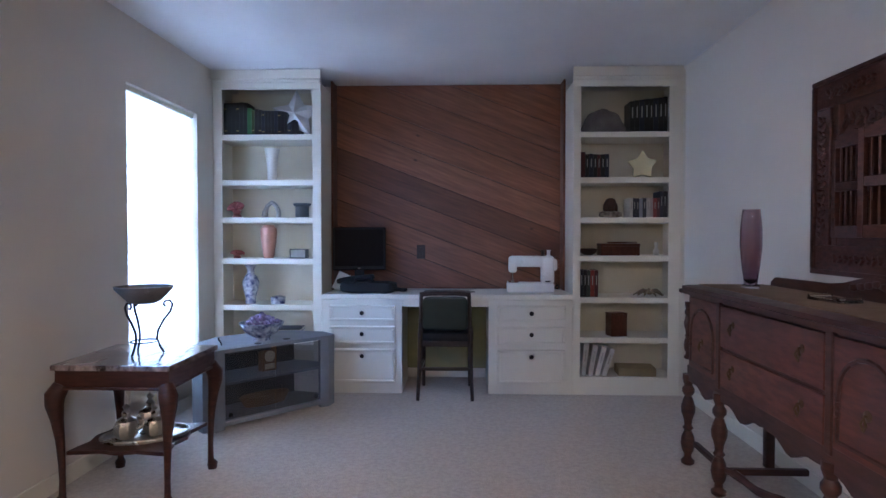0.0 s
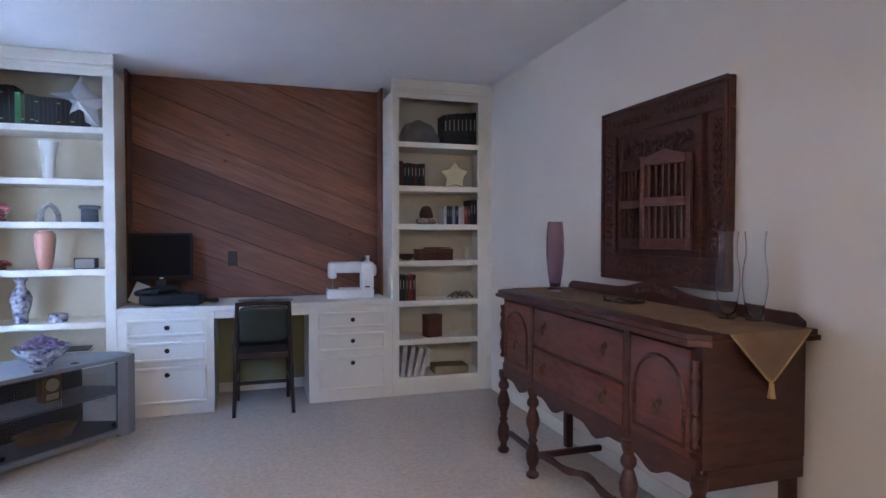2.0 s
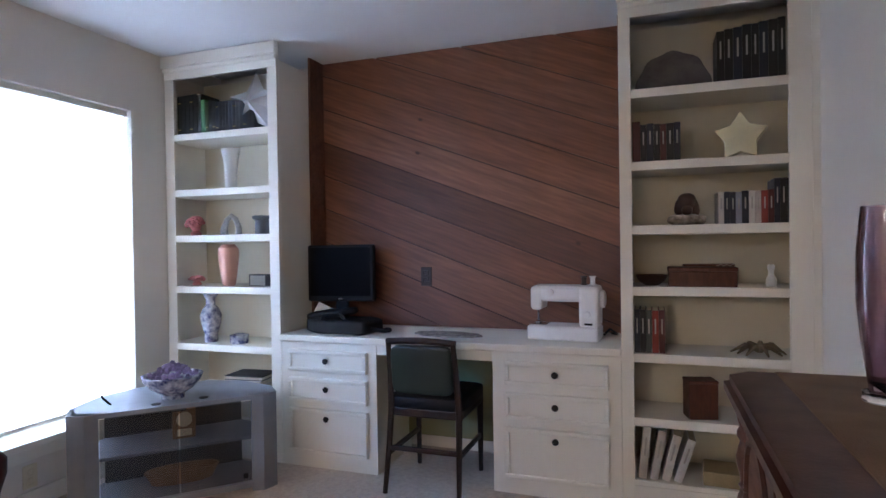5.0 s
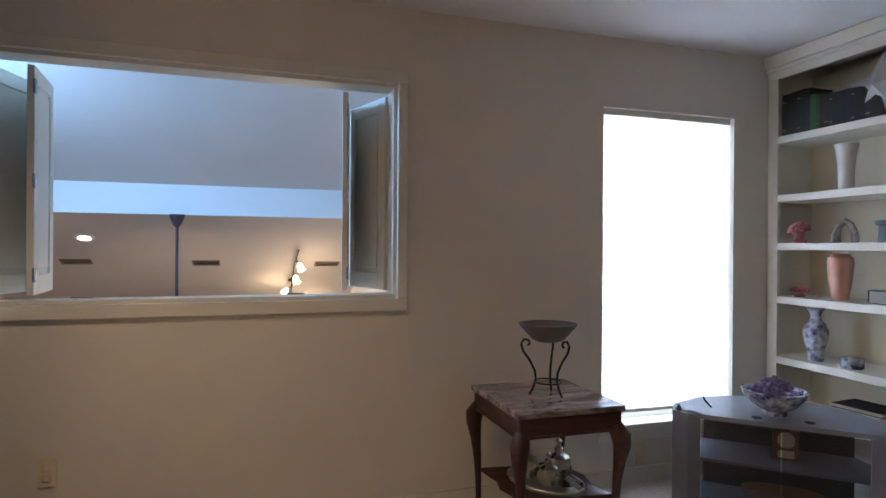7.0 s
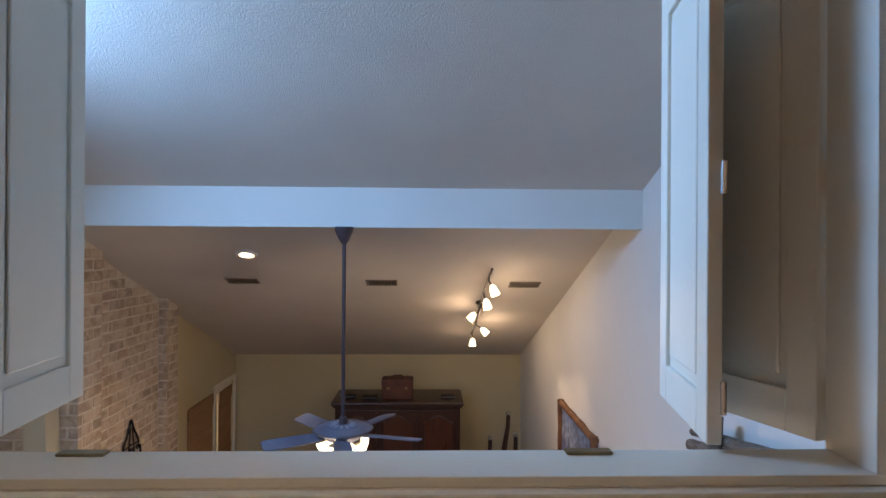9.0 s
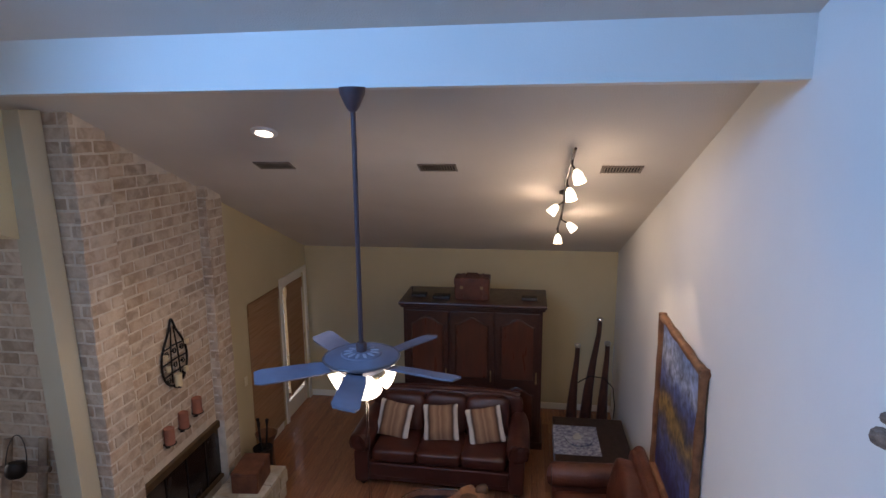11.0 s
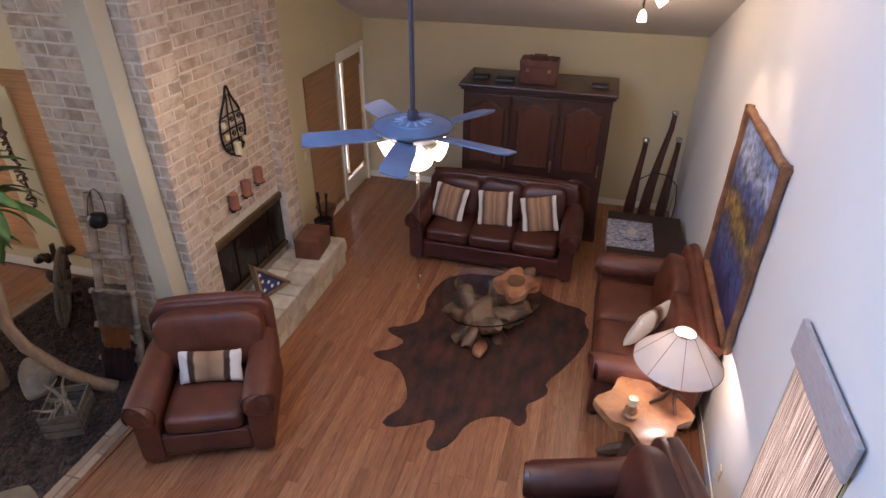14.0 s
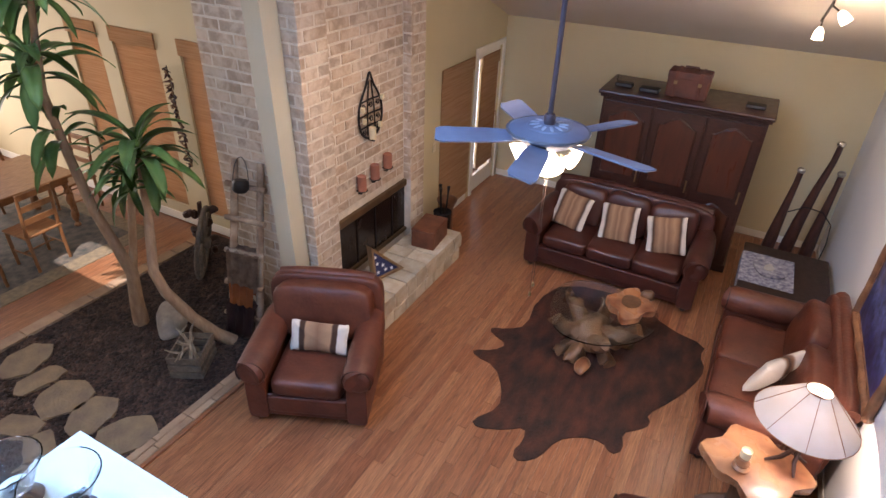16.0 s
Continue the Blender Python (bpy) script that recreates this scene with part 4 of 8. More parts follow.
for _i in range(3):
    _a = 2 * math.pi * _i / 3
    _d = Vector((math.cos(_a), math.sin(_a), 0))
    _pts = [_d * r + Vector((0, 0, z)) for r, z in ((0.085, 0.003), (0.07, 0.03), (0.055, 0.07), (0.06, 0.11), (0.085, 0.16), (0.115, 0.20), (0.125, 0.235), (0.112, 0.255), (0.09, 0.25), (0.085, 0.235), (0.095, 0.225))]
    part("leg", tube(_pts, 0.0055, 8), IRON, _t, "", True)
part("ring", tube([(0.062 * math.cos(a), 0.062 * math.sin(a), 0.06) for a in (2 * math.pi * k / 20 for k in range(21))], 0.004, 6), IRON, _t, "", True)
vessel("bowl", [(0.05, 0), (0.075, 0.012), (0.105, 0.045), (0.128, 0.07), (0.132, 0.082), (0.124, 0.083)], 0.008, STONEWARE, (-1.29, 2.845, UF + 0.638 + 0.243), "wide grey stoneware bowl on the iron stand", "bowl")
_t = thing("silver_tray", pose(-1.28, 2.83, UF + 0.246, 0, 0, 25), "oval silver tray on the lower shelf", "tray")
_o = [(0.19 * math.cos(a), 0.13 * math.sin(a)) for a in (2 * math.pi * k / 32 for k in range(32))]
part("dish", slab(_o, 0, 0.006), SILVER, _t)
part("rim", tube([(x, y, 0.012) for x, y in _o + _o[:1]], 0.007, 6), SILVER, _t, "", True)


def pot(x, y, s, label, lid=True):
    t = thing("silver_pot", (x, y, UF + 0.253), label, "pot", "pots on the silver tray")
    prof = [(0.03 * s, 0), (0.05 * s, 0.02 * s), (0.056 * s, 0.05 * s), (0.045 * s, 0.085 * s), (0.02 * s, 0.10 * s)]
    b = lathe(prof, 20)
    for v in b.verts:
        a = math.atan2(v.co.y, v.co.x)
        k = 1 + 0.08 * math.cos(8 * a)
        v.co.x *= k
        v.co.y *= k
    part("body", b, SILVER, t, "", True)
    part("lid", lathe([(0.018 * s, 0.10 * s), (0.02 * s, 0.12 * s), (0.008 * s, 0.135 * s), (0.017 * s, 0.15 * s), (0.0, 0.165 * s)], 14), SILVER, t, "", True)
    part("spout", tube([(0.045 * s, 0, 0.04 * s), (0.08 * s, 0, 0.06 * s), (0.085 * s, 0, 0.09 * s)], [0.012 * s, 0.009 * s, 0.007 * s], 8), SILVER, t, "", True)


pot(-1.34, 2.77, 1.0, "ribbed silver pot on the oval tray")
pot(-1.23, 2.82, 0.9, "ribbed silver jug on the oval tray")
pot(-1.30, 2.91, 1.1, "tall silver pot with a knob on the tray")

# the corner television stand
_t = thing("tv_stand", pose(-1.015, 3.92, UF, 0, 0, 46.5), "grey corner television stand with smoked glass doors", "tv stand")
_ox = [(-0.46, 0.0), (-0.40, -0.035), (0.40, -0.035), (0.46, 0.0), (0.46, 0.16), (0.36, 0.34), (0.18, 0.46), (-0.18, 0.46), (-0.36, 0.34), (-0.46, 0.16)]
part("top", slab(_ox, 0.478, 0.50), GREY, _t)
part("base", slab([(x * 0.97, y * 0.97 + 0.002) for x, y in _ox], 0.02, 0.05), GREY, _t)
part("plinth", box(-0.38, 0.03, 0.0, 0.38, 0.32, 0.0195), GREYDK, _t)
part("middle_shelf", slab([(x * 0.92, y * 0.95 + 0.02) for x, y in _ox], 0.27, 0.285), GREY, _t)
part("back", box(-0.34, 0.32, 0.0505, 0.34, 0.335, 0.4775), GREYDK, _t)
for _s in (-1, 1):
    _pl = slab([(0.345 * _s, -0.03), (0.40 * _s, -0.045), (0.475 * _s, -0.005), (0.475 * _s, 0.15), (0.455 * _s, 0.15), (0.43 * _s, 0.01), (0.345 * _s, 0.0)][::_s], 0.0, 0.50)
    part("pillar", _pl, GREY, _t)
    part("door_hinge", box(0.31 * _s - 0.012, -0.036, 0.075, 0.31 * _s + 0.012, -0.03, 0.10, 0.002), BLACK, _t)
for _s in (-1, 1):
    _d = part("glass_door", box(min(0.004 * _s, 0.34 * _s), -0.03, 0.06, max(0.004 * _s, 0.34 * _s), -0.025, 0.47), SMOKED, _t, "smoked glass door")
    _d.visible_shadow = False
for _x, _y in ((0.12, 0.04), (-0.1, 0.02)):
    part("cable_cap", lathe([(0.022, 0), (0.024, 0.003), (0.0, 0.004)], 14, None, pose(_x, _y, 0.5005)), BLACK, _t, "round black cable cap")
_M = pose(-1.015, 3.92, UF, 0, 0, 46.5)


def on_stand(x, y, z):
    return _M @ pose(x, y, z)


_t = thing("mantel_clock", on_stand(0.03, 0.14, 0.286), "small carved wooden clock on the stand shelf", "clock")
TANWOOD = mat("honey_wood", (0.26, 0.15, 0.07), 0.5, var=0.2, bump=0.1)
part("case", box(-0.055, -0.03, 0, 0.055, 0.03, 0.16, 0.006), TANWOOD, _t)
part("dial", lathe([(0.038, 0), (0.038, 0.004)], 20, None, pose(0, -0.031, 0.10, 90)), IVORY, _t, "ivory clock dial")
part("lower_panel", box(-0.035, -0.034, 0.015, 0.035, -0.0305, 0.05, 0.003), IVORY, _t)
_b = bmesh.new()
_o = [(0.18 * math.cos(a), 0.07 * math.sin(a)) for a in (2 * math.pi * k / 24 for k in range(24))]
for _k in range(6):
    tube([(x * (0.8 + 0.035 * _k), y * (0.8 + 0.035 * _k), 0.012 + 0.011 * _k) for x, y in _o + _o[:1]], 0.007, 5, _b)
slab([(x * 0.82, y * 0.82) for x, y in _o], 0.004, 0.012, _b)
single("wicker_basket", _b, TANWOOD, on_stand(0.02, 0.16, 0.052), "long shallow wicker basket inside the stand", "basket")
_t = thing("video_player", on_stand(-0.12, 0.2, 0.43), "black video player under the stand top", "player")
part("case", box(-0.16, -0.1, 0, 0.16, 0.1, 0.046, 0.004), BLACK, _t)
part("front", box(-0.155, -0.104, 0.006, 0.155, -0.1005, 0.04, 0.001), GREYDK, _t)
vessel("china_bowl", [(0.055, 0), (0.055, 0.015), (0.05, 0.02), (0.10, 0.05), (0.135, 0.09), (0.148, 0.12), (0.143, 0.122)], 0.008, BLUEWHITE, on_stand(-0.02, 0.12, 0.502), "blue and white china bowl of lilac flowers", "bowl")
_b, _r = bmesh.new(), random.Random(5)
for _i in range(90):
    _a, _q = _r.uniform(0, 6.28), _r.uniform(0, 0.115)
    puff(0.028, 0.028, 0.024, 0.9, pose(_q * math.cos(_a), _q * math.sin(_a), 0.115 + 0.055 * (1 - _q / 0.12) + _r.uniform(-0.012, 0.012), _r.uniform(0, 90), 0, _r.uniform(0, 90)), _b, 4)
single("dried_flowers", _b, LILAC, on_stand(-0.02, 0.12, 0.502), "lilac dried flower heads heaped in the bowl", "flowers")
single("cable", tube([(-0.30, 0.12, 0.504), (-0.31, 0.10, 0.52), (-0.33, 0.09, 0.545), (-0.335, 0.08, 0.56)], 0.005, 6), BLACK, _M, "short stiff black cable end on the stand", "cable")

# the desk chair
_t = thing("desk_chair", pose(0.112, 4.58, UF), "dark wooden desk chair padded in green vinyl", "chair")
part("seat", puff(0.42, 0.42, 0.075, 0.25, pose(0, 0.02, 0.455)), BLACK, _t, "black padded seat", True)
part("seat_frame", box(-0.20, -0.19, 0.385, 0.20, 0.215, 0.43, 0.006), CHAIRWOOD, _t)
for _x in (-0.185, 0.185):
    part("back_leg", tube([(_x * 1.08, -0.245, 0.0), (_x * 1.02, -0.205, 0.25), (_x, -0.185, 0.43), (_x * 0.96, -0.205, 0.62), (_x * 0.94, -0.235, 0.775)], [0.013, 0.016, 0.018, 0.016, 0.014], 8), CHAIRWOOD, _t, "", True)
    part("front_leg", tube([(_x * 1.0, 0.195, 0.0), (_x, 0.19, 0.40)], [0.013, 0.018], 8), CHAIRWOOD, _t, "", True)
    part("side_rail", box(_x - 0.009, -0.21, 0.19, _x + 0.009, 0.19, 0.215, 0.003), CHAIRWOOD, _t)
part("back_rail", box(-0.18, -0.222, 0.215, 0.18, -0.205, 0.24, 0.003), CHAIRWOOD, _t)
part("backrest", puff(0.33, 0.045, 0.25, 0.25, pose(0, -0.207, 0.635, 6)), GREENVINYL, _t, "green vinyl back pad", True)
_o = [(x, 0.775 + 0.012 * math.cos(x * 8)) for x in (-0.185, -0.1, 0, 0.1, 0.185)]
part("top_rail", tube([(x, -0.236 + 0.9 * x * x * 0.3, z) for x, z in _o], 0.017, 8), CHAIRWOOD, _t, "", True)

# ---- upper room: on the desk ----
_t = thing("monitor", pose(-0.60, 4.83, 0.79, 0, 0, 8), "black flat computer monitor on the desk", "monitor")
part("screen_case", box(-0.215, -0.02, 0.165, 0.215, 0.03, 0.515, 0.012), BLACK, _t)
part("screen", box(-0.195, -0.0225, 0.20, 0.195, -0.0195, 0.498), mat("dark_screen", (0.004, 0.004, 0.006), 0.35, var=0.02, bump=0, ior=1.15), _t)
part("badge", box(-0.014, -0.0235, 0.178, 0.014, -0.0205, 0.186, 0.001), CHROME, _t, "small bright badge")
part("neck", box(-0.04, 0.0, 0.02, 0.04, 0.025, 0.19, 0.006), BLACK, _t)
part("foot", slab([(0.13 * math.cos(a), 0.09 * math.sin(a)) for a in (2 * math.pi * k / 24 for k in range(24))], 0, 0.02, None, None), BLACK, _t)
_t = thing("laptop_bag", pose(-0.50, 4.68, 0.79, 0, 0, -6), "black nylon laptop bag lying on the desk", "bag")
NYLON = mat("black_nylon", (0.010, 0.010, 0.012), 0.75, var=0.2, bump=0.4, bscale=200)
_b = puff(0.42, 0.24, 0.085, 0.3, pose(0, 0, 0.043))
part("body", wobble(_b, 0.012, 7), NYLON, _t, "", True)
part("handle", tube([(-0.09, -0.09, 0.08), (-0.07, -0.11, 0.115), (0.03, -0.10, 0.125), (0.07, -0.08, 0.08)], 0.012, 8), NYLON, _t, "", True)
_b = puff(0.3, 0.15, 0.05, 0.5, pose(-0.12, 0.05, 0.10, 0, -8, 15))
part("flap", wobble(_b, 0.01, 8, 2), NYLON, _t, "", True)
part("strap", tube([(0.15, -0.06, 0.06), (0.22, -0.02, 0.03), (0.27, 0.0, 0.022), (0.29, 0.03, 0.022), (0.25, 0.06, 0.018)], 0.014, 8), NYLON, _t, "", True)
single("paper", box(-0.05, -0.004, 0, 0.05, 0.0, 0.15, 0.001), WHITEPL, pose(-0.775, 4.80, 0.795, -12, 25, 10), "creased white paper leaning behind the bag", "paper")
# sewing machine
_t = thing("sewing_machine", pose(0.775, 4.76, 0.79, 0, 0, -4), "white electric sewing machine on the desk", "sewing machine")
part("base", box(-0.185, -0.085, 0.0, 0.185, 0.085, 0.075, 0.012), WHITEPL, _t)
part("pillar", box(0.085, -0.075, 0.07, 0.185, 0.075, 0.285, 0.018), WHITEPL, _t)
part("arm", box(-0.165, -0.065, 0.20, 0.10, 0.065, 0.285, 0.02), WHITEPL, _t)
part("head", box(-0.17, -0.07, 0.155, -0.105, 0.065, 0.28, 0.018), WHITEPL, _t)
part("hand_wheel", lathe([(0.042, 0), (0.045, 0.004), (0.045, 0.02), (0.03, 0.026)], 20, None, pose(0.185, 0, 0.215, 0, 90)), WHITEPL, _t, "", True)
for _x, _z in ((-0.06, 0.25), (0.13, 0.14)):
    part("dial", lathe([(0.017, 0), (0.017, 0.010), (0.013, 0.013)], 16, None, pose(_x, -0.066 if _z > 0.2 else -0.076, _z, 90)), WHITEPL, _t, "", True)
part("needle_bar", tube([(-0.137, -0.02, 0.16), (-0.137, -0.02, 0.095)], 0.006, 8), CHROME, _t)
part("presser_foot", box(-0.15, -0.04, 0.078, -0.124, 0.0, 0.092, 0.003), CHROME, _t)
part("stitch_plate", box(-0.17, -0.05, 0.0752, -0.09, 0.05, 0.0775), CHROME, _t)
for _x, _mm in ((0.07, DARKBROWN), (0.115, WHITEPL)):
    part("spool", lathe([(0.018, 0.285), (0.018, 0.29), (0.013, 0.292), (0.013, 0.325), (0.018, 0.327), (0.018, 0.332)], 14, None, pose(_x + 0.03, 0.01, 0)), _mm, _t, "", True)
part("label", box(0.115, -0.0765, 0.085, 0.155, -0.0752, 0.095), BLACK, _t, "small black maker's bar")
single("power_cord", tube([(0.97, 4.80, 0.81), (1.0, 4.82, 0.84), (1.02, 4.86, 0.82), (1.03, 4.92, 0.80), (1.0, 4.96, 0.797)], 0.006, 6), BLACK, (0, 0, 0), "black power cord behind the sewing machine", "cable")
LACE = mat("dark_woven_mat", (0.09, 0.075, 0.07), 0.9, color2=(0.35, 0.32, 0.3), var=0.3, scale=50, bump=0.6, bscale=150)
single("table_mat", slab([(0.2 * math.cos(a) * (1 + 0.04 * math.cos(9 * a)), 0.09 * math.sin(a) * (1 + 0.04 * math.cos(9 * a))) for a in (2 * math.pi * k / 48 for k in range(48))], 0, 0.008), LACE, pose(0.13, 4.72, 0.79, 0, 0, -6), "dark woven oval mat on the desk", "mat")

# ---- upper room: what stands on the shelves ----
SY = 4.62                  # middle of the shelves' depth


PAPER = mat("book_paper", (0.70, 0.64, 0.50), 0.9, var=0.08, bump=0.1)
COVERS = {}


def cover(rgb):
    if rgb not in COVERS:
        COVERS[rgb] = mat("book_cover", rgb, 0.5, var=0.12, scale=12, bump=0.12, bscale=120)
    return COVERS[rgb]


GILT = mat("gilt_bands", (0.45, 0.33, 0.14), 0.4, metal=0.5, var=0.1, bump=0)
PALE = mat("pale_lettering", (0.38, 0.36, 0.33), 0.6, var=0.1, bump=0)


_bandset = ((0.12, 0.80), (), (0.16,), ())


def book(x, z, w, h, d, rgb, label, lean=0.0, marks="gilt", group="books on the shelves", flat=0.0):
    """A bound book, spine toward the room, with plain bars for its lettering."""
    m = pose(x + w / 2, CY + 0.03 + d / 2, z, 0, lean, flat) if not flat else pose(x, CY + 0.05 + d / 2, z, 0, 90, 0)
    t = thing("book", m, label, "book", group)
    c = cover(rgb)
    part("cover", box(-w / 2, -d / 2, 0, w / 2, -d / 2 + 0.004, h, 0.0015), c, t)
    part("board", box(-w / 2, -d / 2 + 0.004, 0, -w / 2 + 0.003, d / 2, h), c, t)
    part("board", box(w / 2 - 0.003, -d / 2 + 0.004, 0, w / 2, d / 2, h), c, t)
    part("pages", box(-w / 2 + 0.003, -d / 2 + 0.005, 0.004, w / 2 - 0.003, d / 2 - 0.004, h - 0.004), PAPER, t)
    mk = GILT if marks == "gilt" else PALE
    if marks == "gilt":
        for k in _bandset[int(x * 1000) % 4]:
            part("band", box(-w / 2 + 0.003, -d / 2 - 0.0012, h * k, w / 2 - 0.003, -d / 2 - 0.0002, h * k + 0.006), mk, t)
    elif marks:
        part("title_bar", box(-w / 9, -d / 2 - 0.0012, h * 0.45, w / 9, -d / 2 - 0.0002, h * 0.8), mk, t)
    return t


BLK, NAVY, GRN, RED, MAR, WHT, TAN = (0.012, 0.012, 0.013), (0.014, 0.018, 0.035), (0.05, 0.16, 0.06), (0.24, 0.035, 0.025), (0.08, 0.018, 0.018), (0.62, 0.60, 0.56), (0.25, 0.16, 0.09)
_r = random.Random(11)


def row(x, z, n, w, h, cols, label, marks, slope=0.0, d=0.17):
    for i in range(n):
        ww = w * _r.uniform(0.9, 1.1)
        book(x, z, ww - 0.001, h + slope * i + _r.uniform(-0.004, 0.004), d, cols[i % len(cols)], label, 0, marks)
        x += ww
    return x


_x = row(-1.60, 2.009, 6, 0.031, 0.245, [BLK], "thick black leather book with gilt bands", "gilt", 0.001)
_x = row(_x, 2.009, 1, 0.036, 0.205, [GRN], "green cloth book among the black ones", None)
_x = row(_x, 2.009, 1, 0.022, 0.195, [(0.05, 0.07, 0.02)], "dark green cloth book on the shelf", "gilt")
row(_x, 2.009, 13, 0.026, 0.195, [BLK, BLK, NAVY, BLK], "black leather book with gilt bands", "gilt", -0.002)
row(1.50, 2.015, 8, 0.034, 0.235, [BLK, BLK, NAVY], "black cloth book with pale lettering", "pale", 0.004)
_x = row(1.13, 1.674, 1, 0.035, 0.195, [MAR], "maroon cloth book on the shelf", None)
row(_x, 1.674, 6, 0.030, 0.178, [BLK, NAVY, BLK, MAR], "dark book with pale lettering", "pale")
_x = row(1.50, 1.373, 9, 0.026, 0.145, [WHT, NAVY, NAVY, (0.3, 0.32, 0.4), NAVY, WHT, (0.5, 0.45, 0.42), RED, MAR], "small paperback book among others", "pale")
row(_x, 1.373, 3, 0.025, 0.20, [NAVY, BLK, BLK], "tall dark paperback book", "pale")
row(1.13, 0.77, 5, 0.028, 0.205, [NAVY, BLK, (0.05, 0.06, 0.05), RED, MAR], "dark cloth book on a shelf", "pale", -0.001)
for _i, _c in enumerate((WHT, (0.55, 0.5, 0.46), (0.66, 0.62, 0.58), (0.68, 0.68, 0.66))):
    _t = book(1.14 + 0.052 * _i, 0.169, 0.036, 0.25 - 0.012 * _i, 0.19, _c, "white cookery book leaning on its neighbour", 6 + 4 * _i, "pale")
for _i, (_c, _h) in enumerate((((0.6, 0.57, 0.5), 0.05), (WHT, 0.03), (NAVY, 0.025))):
    _t = thing("book", pose(-1.16, CY + 0.15, 0.402 + (0, 0.051, 0.082)[_i], 0, 0, 4 * _i - 3), ("thick pale book lying flat", "white book lying flat", "dark blue book lying flat")[_i], "book", "stacked books")
    part("cover", box(-0.13, -0.10, 0, 0.13, 0.10, 0.004, 0.001), cover(_c), _t)
    part("cover", box(-0.13, -0.10, _h - 0.004, 0.13, 0.10, _h, 0.001), cover(_c), _t)
    part("pages", box(-0.126, -0.096, 0.0042, 0.126, 0.096, _h - 0.0042), PAPER, _t)


def star(size, depth):
    """A faceted five pointed star standing on two points."""
    bm = bmesh.new()
    rim = []
    for i in range(10):
        a = math.pi / 2 + math.pi * i / 5
        r = size if i % 2 == 0 else size * 0.52
        rim.append(bm.verts.new((r * math.cos(a), 0, r * math.sin(a))))
    f, b = bm.verts.new((0, -depth, 0)), bm.verts.new((0, depth, 0))
    for i in range(10):
        bm.faces.new((rim[i], rim[(i + 1) % 10], f))
        bm.faces.new((rim[(i + 1) % 10], rim[i], b))
    return bm


GALV = mat("galvanised_star_metal", (0.66, 0.67, 0.70), 0.4, metal=0.25, var=0.1, bump=0.05)
single("metal_star", star(0.20, 0.07), GALV, pose(-1.05, CY + 0.075, 2.009 + 0.158, -6), "faceted silver metal star leaning on books", "star")
_b = bmesh.new()
_o = []
for _i in range(10):
    _a, _q = math.pi / 2 + math.pi * _i / 5, 0.112 if _i % 2 == 0 else 0.066
    _o.append((_q * math.cos(_a), _q * math.sin(_a)))
slab(_o, -0.03, 0.03, _b, Matrix(((1, 0, 0, 0), (0, 0, -1, 0), (0, 1, 0, 0), (0, 0, 0, 1))))
CREAM = mat("cream_paper_mache", (0.62, 0.56, 0.34), 0.7, var=0.08, bump=0.1)
single("cream_star", _b, CREAM, pose(1.60, CY + 0.06, 1.674 + 0.091, 0, 0, -14), "thick cream star box standing on the shelf", "star")
WHITECHINA = mat("white_frosted_glass", (0.70, 0.70, 0.66), 0.35, var=0.05, bump=0.03)
vessel("white_vase", [(0.037, 0), (0.036, 0.02), (0.037, 0.10), (0.045, 0.18), (0.058, 0.25)], 0.004, WHITECHINA, (-1.245, SY, 1.661), "flared white frosted vase on the shelf", "vase")
PEACH = mat("peach_glazed_pottery", (0.52, 0.27, 0.20), 0.35, var=0.08, bump=0.03, coat=0.2)
vessel("peach_vase", [(0.036, 0), (0.042, 0.02), (0.056, 0.12), (0.064, 0.20), (0.060, 0.235), (0.043, 0.25), (0.040, 0.258)], 0.005, PEACH, (-1.275, SY, 1.06), "tall peach glazed pottery vase", "vase")
vessel("china_vase", [(0.038, 0), (0.042, 0.01), (0.04, 0.05), (0.06, 0.12), (0.066, 0.17), (0.05, 0.21), (0.028, 0.235), (0.027, 0.27), (0.045, 0.30), (0.047, 0.305)], 0.004, BLUEWHITE, (-1.42, SY, 0.704), "blue and white china vase with a narrow neck", "vase")
_t = thing("china_jar", (-1.205, SY, 0.704), "small round patterned china box", "jar")
part("pot", lathe([(0.052, 0), (0.056, 0.01), (0.056, 0.04), (0.053, 0.045)], 24), BLUEWHITE, _t, "", True)
part("lid", lathe([(0.058, 0.0455), (0.058, 0.053), (0.03, 0.062), (0.0, 0.063)], 24), BLUEWHITE, _t, "", True)
PEWTER = mat("blue_grey_pottery", (0.13, 0.16, 0.19), 0.4, var=0.15, bump=0.08)
vessel("crock", [(0.05, 0), (0.052, 0.004), (0.05, 0.085), (0.066, 0.095), (0.068, 0.108), (0.062, 0.112)], 0.006, PEWTER, (-1.01, SY, 1.376), "blue grey pottery crock with a flat rim", "crock")
PINK = mat("pink_coral", (0.50, 0.17, 0.17), 0.75, var=0.25, scale=25, bump=0.4)


